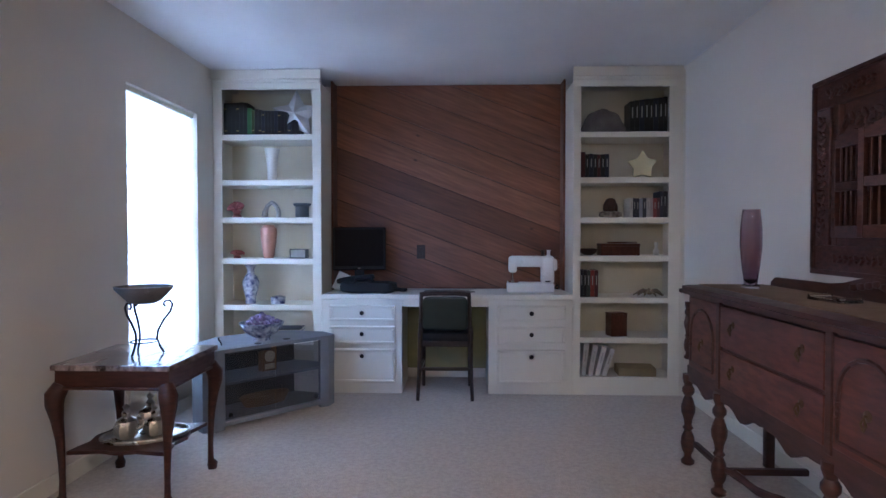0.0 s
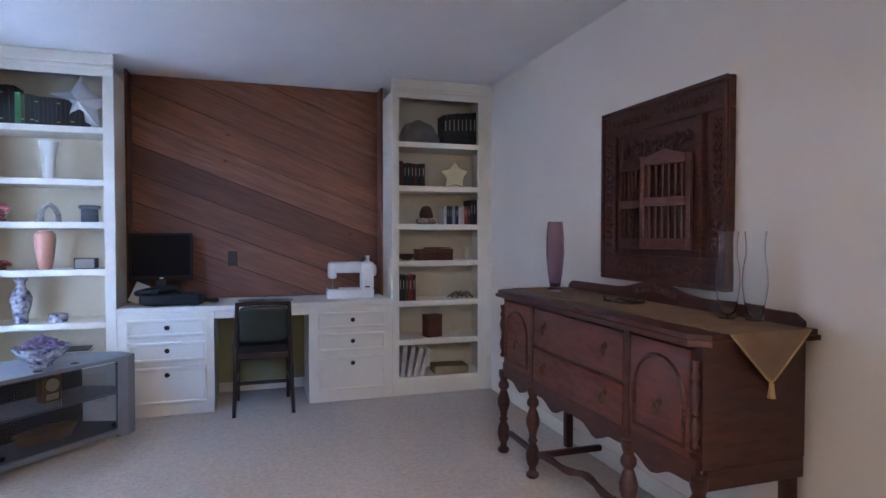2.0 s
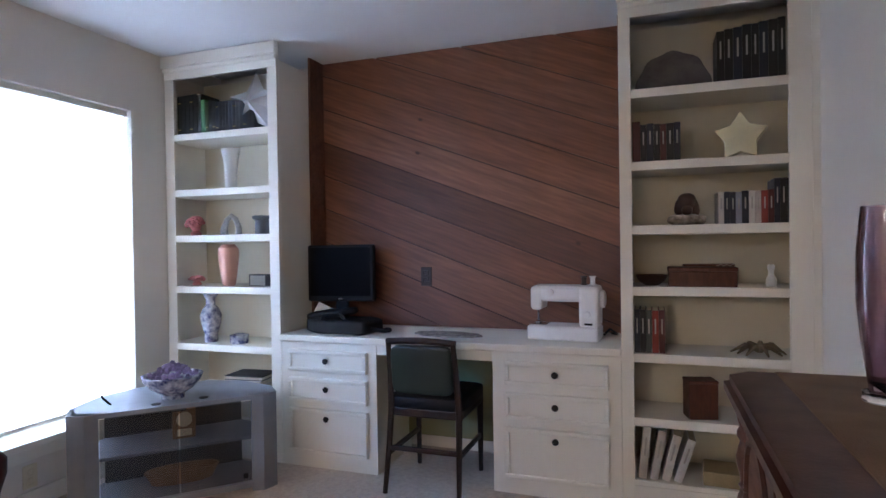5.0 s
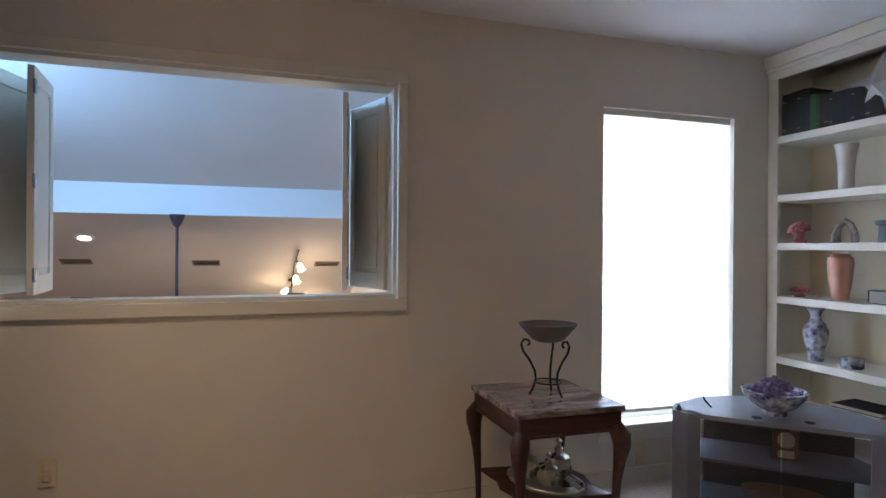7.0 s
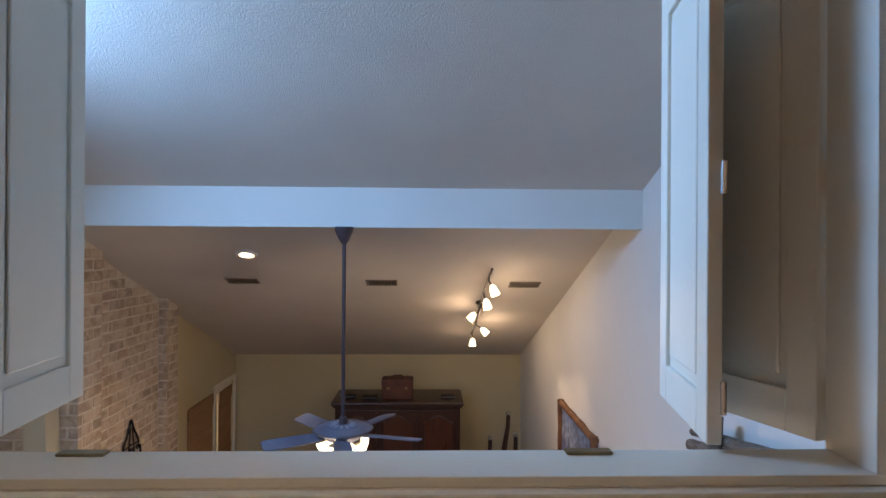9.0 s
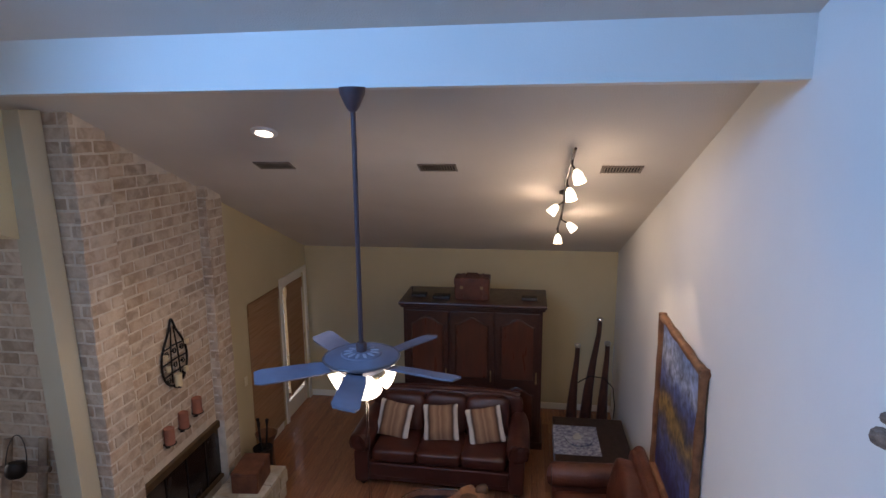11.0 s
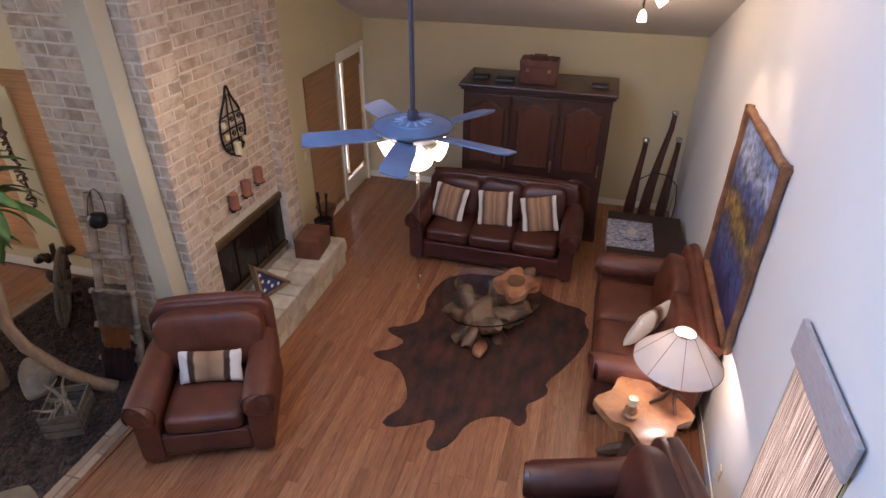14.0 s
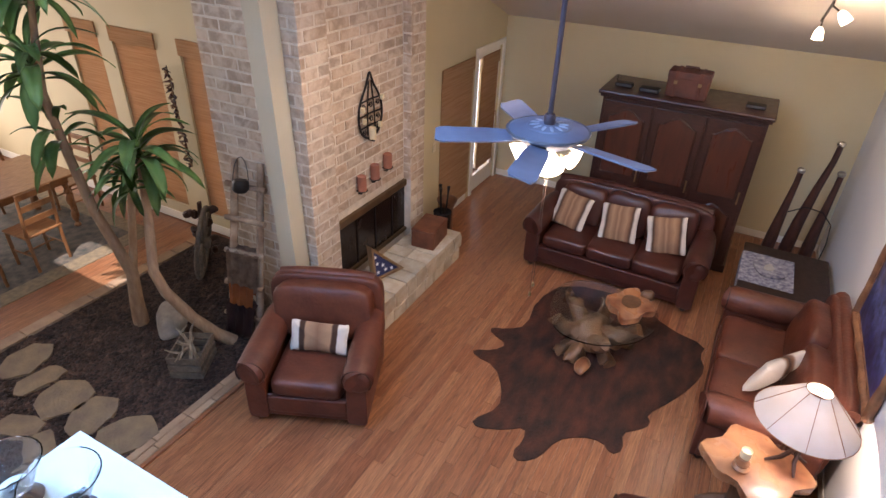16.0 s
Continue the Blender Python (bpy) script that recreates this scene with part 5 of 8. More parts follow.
def coral(name, x, y, z, s, n, seed, label, squash=1.0):
    bm, r = bmesh.new(), random.Random(seed)
    lathe([(0.03 * s, 0), (0.035 * s, 0.012 * s), (0.02 * s, 0.03 * s), (0.035 * s, 0.05 * s * squash), (0.0, 0.055 * s * squash)], 12, bm)
    for i in range(n):
        a, e = r.uniform(0, 6.28), r.uniform(0.1, 1.4)
        rr = 0.06 * s
        p = Vector((math.cos(a) * math.cos(e) * rr, math.sin(a) * math.cos(e) * rr * 0.8, (0.055 + 0.055 * math.sin(e)) * s * squash))
        puff(0.026 * s, 0.026 * s, 0.02 * s, 0.9, Matrix.Translation(p) @ pose(0, 0, 0, r.uniform(0, 90), r.uniform(0, 90)), bm, 4)
        tube([(p.x * 0.3, p.y * 0.3, 0.05 * s * squash), p], 0.004 * s, 4, bm)
    return single(name, bm, PINK, (x, y, z), label, "ornament", "", "", True)


coral("coral_flowers", -1.525, SY, 1.376, 1.05, 46, 3, "pink coral flower cluster in a cup")
coral("coral_branch", -1.525, SY, 1.06, 0.85, 26, 8, "low pink coral branch on the shelf", 0.6)
ROCK = mat("grey_rock", (0.20, 0.20, 0.20), 0.8, color2=(0.42, 0.41, 0.40), var=0.25, scale=30, bump=0.8, bscale=60)
_b = tube([(-0.055, 0, 0.0), (-0.052, 0, 0.04), (-0.035, 0, 0.09), (0.0, 0, 0.118), (0.035, 0, 0.095), (0.052, 0, 0.045), (0.055, 0, 0.0)], [0.024, 0.02, 0.016, 0.015, 0.016, 0.018, 0.02], 10)
single("rock_arch", wobble(_b, 0.008, 30), ROCK, (-1.25, SY, 1.378), "small natural grey rock arch", "ornament", smooth=True)
_t = thing("glass_box", pose(-1.035, SY, 1.06, 0, 0, -5), "small dark framed glass box", "box")
for _q in ((-0.065, -0.035, 0, 0.065, 0.035, 0.006), (-0.065, -0.035, 0.066, 0.065, 0.035, 0.072), (-0.065, -0.035, 0.0065, -0.059, 0.035, 0.0655), (0.059, -0.035, 0.0065, 0.065, 0.035, 0.0655)):
    part("frame", box(*_q, 0.001), GREYDK, _t)
part("pane", box(-0.0585, -0.032, 0.0065, 0.0585, -0.030, 0.0655), PALE, _t)
SLATE = mat("grey_fossil_stone", (0.17, 0.155, 0.15), 0.85, color2=(0.10, 0.09, 0.088), var=0.2, scale=14, bump=0.8, bscale=30)
_o = [(0.168 * math.cos(a) * (1 + 0.03 * math.sin(9 * a)), 0.168 * math.sin(a) * 1.12 * (1 + 0.03 * math.sin(9 * a))) for a in (math.pi * k / 22 for k in range(23))]
_b = slab(_o, -0.03, 0.03, None, Matrix(((1, 0, 0, 0), (0, 0, -1, 0), (0, 1, 0, 0), (0, 0, 0, 1))))
single("stone_half_disc", _b, SLATE, pose(1.315, CY + 0.12, 2.0155, -8), "rough grey half round stone standing on edge", "stone")
# bust, boxes, starfish
DKBROWN = mat("dark_brown_carving", (0.05, 0.02, 0.012), 0.45, var=0.2, bump=0.15)
_b = puff(0.085, 0.07, 0.09, 0.8, pose(0, 0, 0.105), None, 10)
puff(0.05, 0.05, 0.08, 0.8, pose(-0.03, 0, 0.085, 0, 10), _b, 8)
puff(0.05, 0.05, 0.09, 0.8, pose(0.03, 0, 0.08, 0, -10), _b, 8)
puff(0.05, 0.04, 0.05, 0.8, pose(0, -0.02, 0.07), _b, 8)
_t = thing("figurine", pose(1.37, SY, 1.374), "dark carved animal head on a pale base", "figurine")
part("head", _b, DKBROWN, _t, "", True)
part("base", wobble(puff(0.17, 0.09, 0.05, 0.6, pose(0, 0, 0.025), None, 12), 0.006, 40), mat("pale_mottled_base", (0.5, 0.45, 0.38), 0.6, color2=(0.12, 0.09, 0.07), var=0.2, scale=30, bump=0.3), _t, "mottled pale base", True)
BOXWOOD = mat("red_brown_box_wood", (0.11, 0.035, 0.02), 0.45, var=0.2, bump=0.1, stretch=(10, 3, 3))
_t = thing("wooden_box", pose(1.43, SY, 1.086), "red brown wooden box with a checkered strip on it", "box")
part("body", box(-0.145, -0.07, 0, 0.145, 0.07, 0.07, 0.003), BOXWOOD, _t)
part("lid", box(-0.148, -0.073, 0.0705, 0.148, 0.073, 0.09, 0.004), BOXWOOD, _t)
_t = thing("checkered_strip", pose(1.46, SY, 1.178, 0, 0, 6), "checkered dark and white wooden strip", "ornament")
part("strip", box(-0.11, -0.02, 0, 0.11, 0.02, 0.012, 0.002), BOXWOOD, _t)
for _i in range(6):
    part("square", box(0.03 + 0.013 * _i, -0.0215, 0.001 + 0.005 * (_i % 2), 0.043 + 0.013 * _i, -0.0203, 0.006 + 0.005 * (_i % 2)), PALE, _t)
vessel("wooden_bowl", [(0.03, 0), (0.06, 0.02), (0.075, 0.05)], 0.006, DKBROWN, (1.21, SY + 0.03, 1.086), "small dark wooden bowl", "bowl")
vessel("bottle", [(0.02, 0), (0.022, 0.004), (0.022, 0.035), (0.012, 0.05), (0.011, 0.07), (0.015, 0.085), (0.013, 0.1)], 0.002, WHITECHINA, (1.72, SY, 1.086), "tiny white stoppered bottle", "bottle")
DRIED = mat("dried_starfish", (0.22, 0.17, 0.11), 0.9, var=0.25, scale=20, bump=0.6)
_b, _r2 = bmesh.new(), random.Random(21)
for _i in range(9):
    _a = 2 * math.pi * _i / 9
    _l = _r2.uniform(0.10, 0.15)
    tube([(0, 0, 0.03), (_l * 0.5 * math.cos(_a), _l * 0.35 * math.sin(_a), 0.04 + _r2.uniform(0, 0.015)), (_l * math.cos(_a), _l * 0.6 * math.sin(_a), 0.008)], [0.02, 0.012, 0.004], 6, _b)
single("dried_starfish", _b, DRIED, (1.67, SY, 0.771), "spiny dried starfish lying on the shelf", "starfish", smooth=True)
_t = thing("storage_box", pose(1.42, SY, 0.468, 0, 0, 14), "small dark red leather box", "box")
part("body", box(-0.065, -0.05, 0, 0.065, 0.05, 0.165, 0.004), BOXWOOD, _t)
part("lid", box(-0.067, -0.052, 0.1655, 0.067, 0.052, 0.18, 0.004), BOXWOOD, _t)
single("flat_box", box(-0.14, -0.09, 0, 0.14, 0.09, 0.065, 0.006), mat("straw_card", (0.32, 0.25, 0.14), 0.8, var=0.12, bump=0.3), pose(1.57, SY + 0.02, 0.168, 0, 0, -4), "flat straw coloured box on the bottom shelf", "box")

# ---- lower room: chimney and hearth ----
BRICK = boards("whitewashed_brick", [(0.50, 0.38, 0.27), (0.42, 0.31, 0.22), (0.54, 0.43, 0.32), (0.46, 0.36, 0.27), (0.51, 0.37, 0.26), (0.38, 0.30, 0.23), (0.53, 0.41, 0.30)], 0.88, (6, 6, 6), 0.0, 0.6, (0.58, 0.49, 0.39))
MORTAR = mat("pale_lime_mortar", (0.68, 0.60, 0.49), 0.9, var=0.10, scale=10, bump=0.8, bscale=60)
HEARTHST = mat("cream_hearth_brick", (0.52, 0.46, 0.35), 0.8, color2=(0.40, 0.32, 0.22), var=0.15, scale=8, bump=0.5, bscale=70, spread=0.15)
CX0, CX1, CFY, CBY = -7.8, -5.8, -1.47, -2.60
_chim = tagged(thing("chimney_1", (0, 0, 0), "whitewashed brick chimney breast up to the sloping ceiling", "chimney"), kind="structure")
FB = (-7.62, -6.16, LF + 0.37, -1.66)       # the firebox


def topped(x0, y0, x1, y1, z0):
    bm = box(x0, y0, z0, x1, y1, 1)
    for v in bm.verts:
        if v.co.z > 0.9:
            v.co.z = roof(v.co.x) - 0.002
    return bm


_b = topped(CX0 + 0.0045, CBY, CX1 - 0.0045, CFY - 0.60, LF)
join(_b, topped(CX0 + 0.0045, CFY - 0.60, FB[0], CFY - 0.1025, LF))
join(_b, topped(FB[1], CFY - 0.60, CX1 - 0.0045, CFY - 0.1025, LF))
join(_b, topped(FB[0], CFY - 0.60, FB[1], CFY - 0.1025, FB[3]))
box(FB[0], CFY - 0.6, LF, FB[1], CFY - 0.1025, FB[2], bm=_b)
part("core", _b, MORTAR, _chim)
for _x0, _x1 in ((-6.16, CX1 - 0.0045), (CX0 + 0.0045, -7.5045)):
    part("pilaster_core", topped(_x0, CFY - 0.1015, _x1, CFY - 0.0045, LF), MORTAR, _chim)

BL, BH, JT = 0.285, 0.088, 0.014
_variants = {}


def brick_mesh(length, depth, seed):
    key = (round(length, 2), depth, seed)
    if key not in _variants:
        bm = box(-length / 2, 0, 0, length / 2, depth, BH, 0.006, seg=1)
        r = random.Random(seed)
        for v in bm.verts:
            v.co += Vector((r.uniform(-1, 1), r.uniform(-0.6, 0.6), r.uniform(-1, 1))) * 0.003
        me = bpy.data.meshes.new("brick")
        bmesh.ops.recalc_face_normals(bm, faces=bm.faces)
        bm.to_mesh(me)
        bm.free()
        me.materials.append(BRICK)
        _variants[key] = me
    return _variants[key]


_brick_rest = bmesh.new()
_brick_count = [0]


def lay(parent, a0, a1, z0, z1, place, skip=None, near=None, top=None):
    """Courses of bricks between a0 and a1; place(a, z) gives the pose of a brick whose middle is at a."""
    r = random.Random(int(abs(a0) * 100))
    n, z = 0, z0
    while z + BH < z1:
        a = a0 - (BL + JT) / 2 * (n % 2)
        while a < a1 - 0.02:
            b0, b1 = max(a, a0), min(a + BL, a1)
            mid = (b0 + b1) / 2
            if b1 - b0 > 0.05 and not (skip and skip(mid, z)) and (top is None or z + BH < top(mid)):
                m = place(mid, z) @ pose(0, r.uniform(-0.0015, 0.0015), 0, 0, 0, r.uniform(-0.4, 0.4))
                me = brick_mesh(b1 - b0, 0.05, r.randrange(4))
                if near and near(mid, z) and _brick_count[0] < 300:
                    o = new("brick", me)
                    o.parent = parent
                    o.matrix_basis = m
                    _brick_count[0] += 1
                else:
                    start = len(_brick_rest.verts)
                    _brick_rest.from_mesh(me)
                    _brick_rest.verts.ensure_lookup_table()
                    for v in _brick_rest.verts[start:]:
                        v.co = m @ v.co
            a += BL + JT
        z += BH + JT
        n += 1


# ---- lower room: trim, door and blinds ----
WOVEN = cloth_light("woven_wood_blind", (0.44, 0.28, 0.16), 0.25, noise_scale=(2, 2, 70), dark=(0.34, 0.20, 0.105))
WOVEN_X = cloth_light("woven_reed_blind", (0.60, 0.52, 0.44), 0.45, noise_scale=(120, 1, 1.5), dark=(0.10, 0.065, 0.05))
REED = mat("grey_woven_valance", (0.62, 0.55, 0.53), 0.85, color2=(0.42, 0.36, 0.35), var=0.2, scale=6, bump=0.6, bscale=40, stretch=(2, 2, 60))
_b = bmesh.new()
box(LX, 2.0 - 6, LF, LX + 0.014, LY, LF + 0.10, 0.004, _b)
box(LX, LY - 0.014, LF, XL - 0.12, LY, LF + 0.10, 0.004, _b)
box(LX, -1.63, LF, -10.32, -1.616, LF + 0.10, 0.004, _b)
box(-9.3, -1.63, LF, CX0, -1.616, LF + 0.10, 0.004, _b)
box(GW, -8.9, LF, GW + 0.014, -2.6, LF + 0.12, 0.004, _b)
structure("baseboard_lower", _b, TRIM, "cream painted baseboards", "baseboard")


def woven_blind(t, x0, x1, z0, z1, y, folds=3):
    """Hangs on a wall that faces +y; the valance is the top fold."""
    part("cloth", box(x0, y - 0.004, z0, x1, y, z1 - 0.02), WOVEN, t)
    part("valance", box(x0 - 0.004, y + 0.002, z1 - 0.16, x1 + 0.004, y + 0.02, z1, 0.004), WOVEN, t, "woven valance")
    for i in range(folds):
        part("fold", box(x0, y + 0.001, z0 + 0.02 + 0.03 * i, x1, y + 0.012 - 0.002 * i, z0 + 0.035 + 0.03 * i, 0.003), WOVEN, t)


_d = tagged(thing("door_2", (0, 0, 0), "cream glazed door with a woven blind", "door"), kind="structure")
x0, x1, z0, z1 = DOOR
_b = bmesh.new()
for a in ((x0, z0, x0 + 0.09, z1), (x1 - 0.09, z0, x1, z1), (x0 + 0.09, z1 - 0.1, x1 - 0.09, z1), (x0 + 0.09, z0, x1 - 0.09, z0 + 0.25)):
    box(a[0], -1.70, a[1], a[2], -1.66, a[3], 0.003, _b)
part("leaf", _b, TRIM, _d)
_g = part("pane", box(x0 + 0.09, -1.683, z0 + 0.25, x1 - 0.09, -1.678, z1 - 0.1), GLASS, _d)
_g.visible_shadow = False
_b = bmesh.new()
for a in ((x0 - 0.08, z0, x0 - 0.001, z1 + 0.08), (x1 + 0.001, z0, x1 + 0.08, z1 + 0.08), (x0 - 0.001, z1 + 0.001, x1 + 0.001, z1 + 0.08)):
    box(a[0], -1.63, a[1], a[2], -1.608, a[3], 0.004, _b)
part("casing", _b, TRIM, _d)
part("door_handle", tube([(x1 - 0.045, -1.66, LF + 0.98), (x1 - 0.045, -1.61, LF + 0.98), (x1 - 0.13, -1.605, LF + 0.98)], 0.009, 8), BRASS, _d, "dark lever handle", True)
part("lock", lathe([(0.025, 0), (0.025, 0.012), (0.0, 0.014)], 14, None, pose(x1 - 0.045, -1.66, LF + 1.12, -90)), BRASS, _d)
for _k in (0.25, 1.0, 1.85):
    part("hinge", box(x0 - 0.006, -1.664, LF + _k, x0 + 0.01, -1.65, LF + _k + 0.09, 0.002), BRASS, _d)
_t = thing("woven_blind", (0, 0, 0), "tan woven wood blind hanging on the door", "blind", "woven blinds")
woven_blind(_t, x0 + 0.10, x1 - 0.14, z0 + 0.35, z1 - 0.06, -1.63)
_t = thing("woven_blind", (0, 0, 0), "tan woven wood blind over the window", "blind", "woven blinds")
woven_blind(_t, WINL[0] - 0.03, WINL[1] + 0.03, WINL[2] - 0.02, WINL[3] + 0.02, -1.62)


def window_backing(name, m, w, h):
    t = tagged(thing(name, m, "window behind a woven blind", "window"), kind="structure")
    b = bmesh.new()
    for a in ((0, 0, 0.04, h), (w - 0.04, 0, w, h), (0.04, 0, w - 0.04, 0.05), (0.04, h - 0.04, w - 0.04, h)):
        box(a[0], -0.10, a[1], a[2], -0.07, a[3], 0.003, b)
    part("window_frame", b, TRIM, t)
    g = part("pane", box(0.03, -0.088, 0.03, w - 0.03, -0.083, h - 0.03), GLASS, t)
    g.visible_shadow = False


window_backing("window_2", pose(WINL[0], -1.63, WINL[2]), WINL[1] - WINL[0], WINL[3] - WINL[2])
# the dining wall's blinds: that wall faces +x
for _i, (a0, a1, b0, b1) in enumerate(_holes):
    _t = thing("woven_blind", pose(GW, a0, 0, 0, 0, 90) @ pose(0, 0, 0), "tall tan woven wood blind on the dining wall", "blind", "woven blinds")
    _t.matrix_basis = Matrix(((0, -1, 0, GW), (1, 0, 0, a0), (0, 0, 1, 0), (0, 0, 0, 1)))
    part("cloth", box(0.0, 0.03, b0, a1 - a0, 0.034, b1 - 0.1), WOVEN, _t)
    part("valance", box(-0.01, -0.022, b1 - 0.17, a1 - a0 + 0.01, -0.003, b1 + 0.01, 0.004), WOVEN, _t, "woven valance")
    window_backing("window_%d" % (3 + _i), Matrix(((0, 1, 0, GW), (1, 0, 0, a0), (0, 0, 1, b0), (0, 0, 0, 1))), a1 - a0, b1 - b0)
# the reed blind on the long wall: valance and light slipping past its edge
x0, x1, z0, z1 = BLIND
_t = thing("reed_blind", (0, 0, 0), "grey woven reed blind with a deep valance", "blind")
part("cloth", box(x0 + 0.03, LY - 0.012, z0, x1 - 0.02, LY - 0.008, z1 + 0.04), WOVEN_X, _t)
part("valance", box(x0 - 0.02, LY - 0.05, z1 - 0.02, x1 + 0.02, LY - 0.02, z1 + 0.20, 0.006), REED, _t, "grey woven valance")
_b = bmesh.new()
for a in ((x0 - 0.001, z0, x0 + 0.02, z1), (x1 - 0.02, z0, x1 + 0.001, z1)):
    box(a[0], LY - 0.004, a[1], a[2], LY + 0.10, a[3], 0.003, _b)
structure("trim_reed_window", _b, OLIVE, "olive painted window lining", "trim")

# ---- lower room: ceiling fittings ----
def ceil_pose(x, y):
    s = math.degrees(math.atan(0.3975))
    return pose(x, y, roof(x), 0, -s)


VENT = mat("bronze_vent_metal", (0.26, 0.22, 0.18), 0.5, metal=0.2, var=0.1, bump=0.03)
for _x, _y in ((-6.90, -0.44), (-6.95, 1.0), (-6.99, 2.52)):
    _t = thing("ceiling_vent", ceil_pose(_x, _y), "brown metal ceiling vent with slats", "vent", "ceiling vents")
    _b = bmesh.new()
    for a in ((-0.085, -0.165, 0.085, -0.145), (-0.085, 0.145, 0.085, 0.165), (-0.085, -0.145, -0.065, 0.145), (0.065, -0.145, 0.085, 0.145)):
        box(a[0], a[1], -0.012, a[2], a[3], 0.0, 0.003, _b)
    part("frame", _b, VENT, _t)
    part("backing", box(-0.065, -0.145, -0.002, 0.065, 0.145, 0.0), BLACK, _t)
    for _i in range(12):
        part("slat", box(-0.06, -0.139 + 0.0237 * _i, -0.010, 0.06, -0.131 + 0.0237 * _i, -0.0025), VENT, _t)
BULB = glow("warm_bulb_glass", (1.0, 0.78, 0.50), 18.0)
BULB2 = glow("lamp_bulb", (1.0, 0.82, 0.58), 30.0)
_t = thing("recessed_light", ceil_pose(-6.19, -0.185), "small round recessed ceiling light", "ceiling light")
part("ring", lathe([(0.10, 0.0), (0.10, -0.012), (0.07, -0.02), (0.066, 0.0)], 24, None, None, True), WHITEPL, _t, "white ring", True)
part("bulb", lathe([(0.0, -0.016), (0.045, -0.014), (0.06, -0.003)], 20), BULB, _t, "lit bulb")
lamp("recessed_lamp", "SPOT", look((-6.19, -0.185, roof(-6.19) - 0.06), (-6.3, -0.185, -2.7)), 85, WARM, radius=0.06, spot=110)

# track light with five glass shades along the slope
TRACK = mat("bronze_track", (0.05, 0.04, 0.035), 0.4, metal=0.7, var=0.1, bump=0.02)
FROST = glow("lit_frosted_glass", (1.0, 0.80, 0.52), 7.0)
_t = thing("track_light", (0, 0, 0), "bronze ceiling track with five lit glass shades", "track light")
_pts = [(x, 2.10 + 0.012 * math.sin((x + 6.4) * 2.6), roof(x) - 0.07) for x in (-6.36 - 2.46 * k / 20 for k in range(21))]
part("rail", tube(_pts, 0.012, 8), TRACK, _t, "", True)
part("canopy", lathe([(0.06, 0.0), (0.06, -0.02), (0.02, -0.035), (0.012, -0.07)], 16, None, ceil_pose(-7.6, 2.11)), TRACK, _t, "", True)
for _i, (_k, _dx, _dy) in enumerate(((0.08, 0.06, 0.05), (0.26, 0.06, 0.03), (0.47, 0.02, -0.12), (0.74, 0.0, 0.13), (0.95, 0.04, 0.0))):
    _x = -6.36 - 2.46 * _k
    _y = 2.10 + 0.012 * math.sin((_x + 6.4) * 2.6)
    _z = roof(_x) - 0.07
    _s = part("arm", tube([(_x, _y, _z), (_x, _y, _z - 0.05), (_x + _dx * 0.5, _y + _dy * 0.5, _z - 0.09)], 0.008, 6), TRACK, _t)
    _m = look((_x + _dx * 0.5, _y + _dy * 0.5, _z - 0.085), (_x + _dx * 2.2, _y + _dy * 2.2, _z - 0.33))
    part("shade", lathe([(0.018, 0.0), (0.036, -0.03), (0.044, -0.075), (0.046, -0.105), (0.0, -0.100)], 16, None, _m), FROST, _t, "lit frosted glass shade", True)
    lamp("track_lamp", "POINT", pose(_x + _dx * 1.3, _y + _dy * 1.3, _z - 0.22), 9, WARM, radius=0.04)
for _x, _tx in ((-6.62, -6.72), (-7.25, -7.38)):
    lamp("track_spot", "SPOT", look((_x, 2.14, roof(_x) - 0.25), (_tx, LY, -0.62)), 55, WARM, radius=0.03, spot=46)

# ceiling fan
FANBLUE = mat("grey_blue_fan_blade", (0.17, 0.18, 0.24), 0.6, color2=(0.12, 0.12, 0.17), var=0.15, scale=5, bump=0.1, bscale=40)
FANBODY = mat("pewter_fan_body", (0.14, 0.13, 0.15), 0.45, metal=0.4, var=0.15, bump=0.1)
FANPALE = mat("pale_blue_cast_leaf", (0.36, 0.38, 0.46), 0.5, var=0.15, bump=0.1)
FROST2 = glow("lit_fan_shade", (1.0, 0.84, 0.58), 9.0)
FX, FY, FZ = -4.95, 0.88, 0.135
FANROD = mat("dark_violet_brown_rod", (0.075, 0.05, 0.06), 0.5, metal=0.3, var=0.1, bump=0.02)
_t = thing("ceiling_fan", pose(FX, FY, FZ) @ Matrix.Scale(1.085, 4), "long rod ceiling fan with five blades and lit shades", "ceiling fan")
_top = (1.632 - FZ) / 1.085
part("rod", tube([(0.0, 0, 0.08), (0.0, 0, _top - 0.05)], 0.0125, 10), FANROD, _t, "long dark rod", True)
part("canopy", lathe([(0.018, -0.11), (0.035, -0.085), (0.06, -0.03), (0.063, 0.0)], 20, None, pose(0, 0, _top)), FANROD, _t, "", True)
part("coupling", lathe([(0.022, 0.13), (0.028, 0.12), (0.026, 0.075)], 14), FANROD, _t, "", True)
part("motor", lathe([(0.025, 0.084), (0.06, 0.080), (0.10, 0.076), (0.105, 0.070), (0.185, 0.058), (0.198, 0.050), (0.190, 0.040), (0.13, 0.012), (0.12, -0.008), (0.08, -0.025)], 36), FANBLUE, _t, "domed blue grey motor housing", True)
for _i in range(12):
    _a = 2 * math.pi * _i / 12
    part("leaf_ornament", puff(0.050, 0.017, 0.008, 0.8, pose(0.068 * math.cos(_a), 0.068 * math.sin(_a), 0.080, 0, 5, math.degrees(_a)), None, 5), FANPALE, _t, "cast leaf ornament")
part("rim", tube([(0.192 * math.cos(a), 0.192 * math.sin(a), 0.053) for a in (2 * math.pi * k / 36 for k in range(37))], 0.007, 6), FANBODY, _t, "", True)
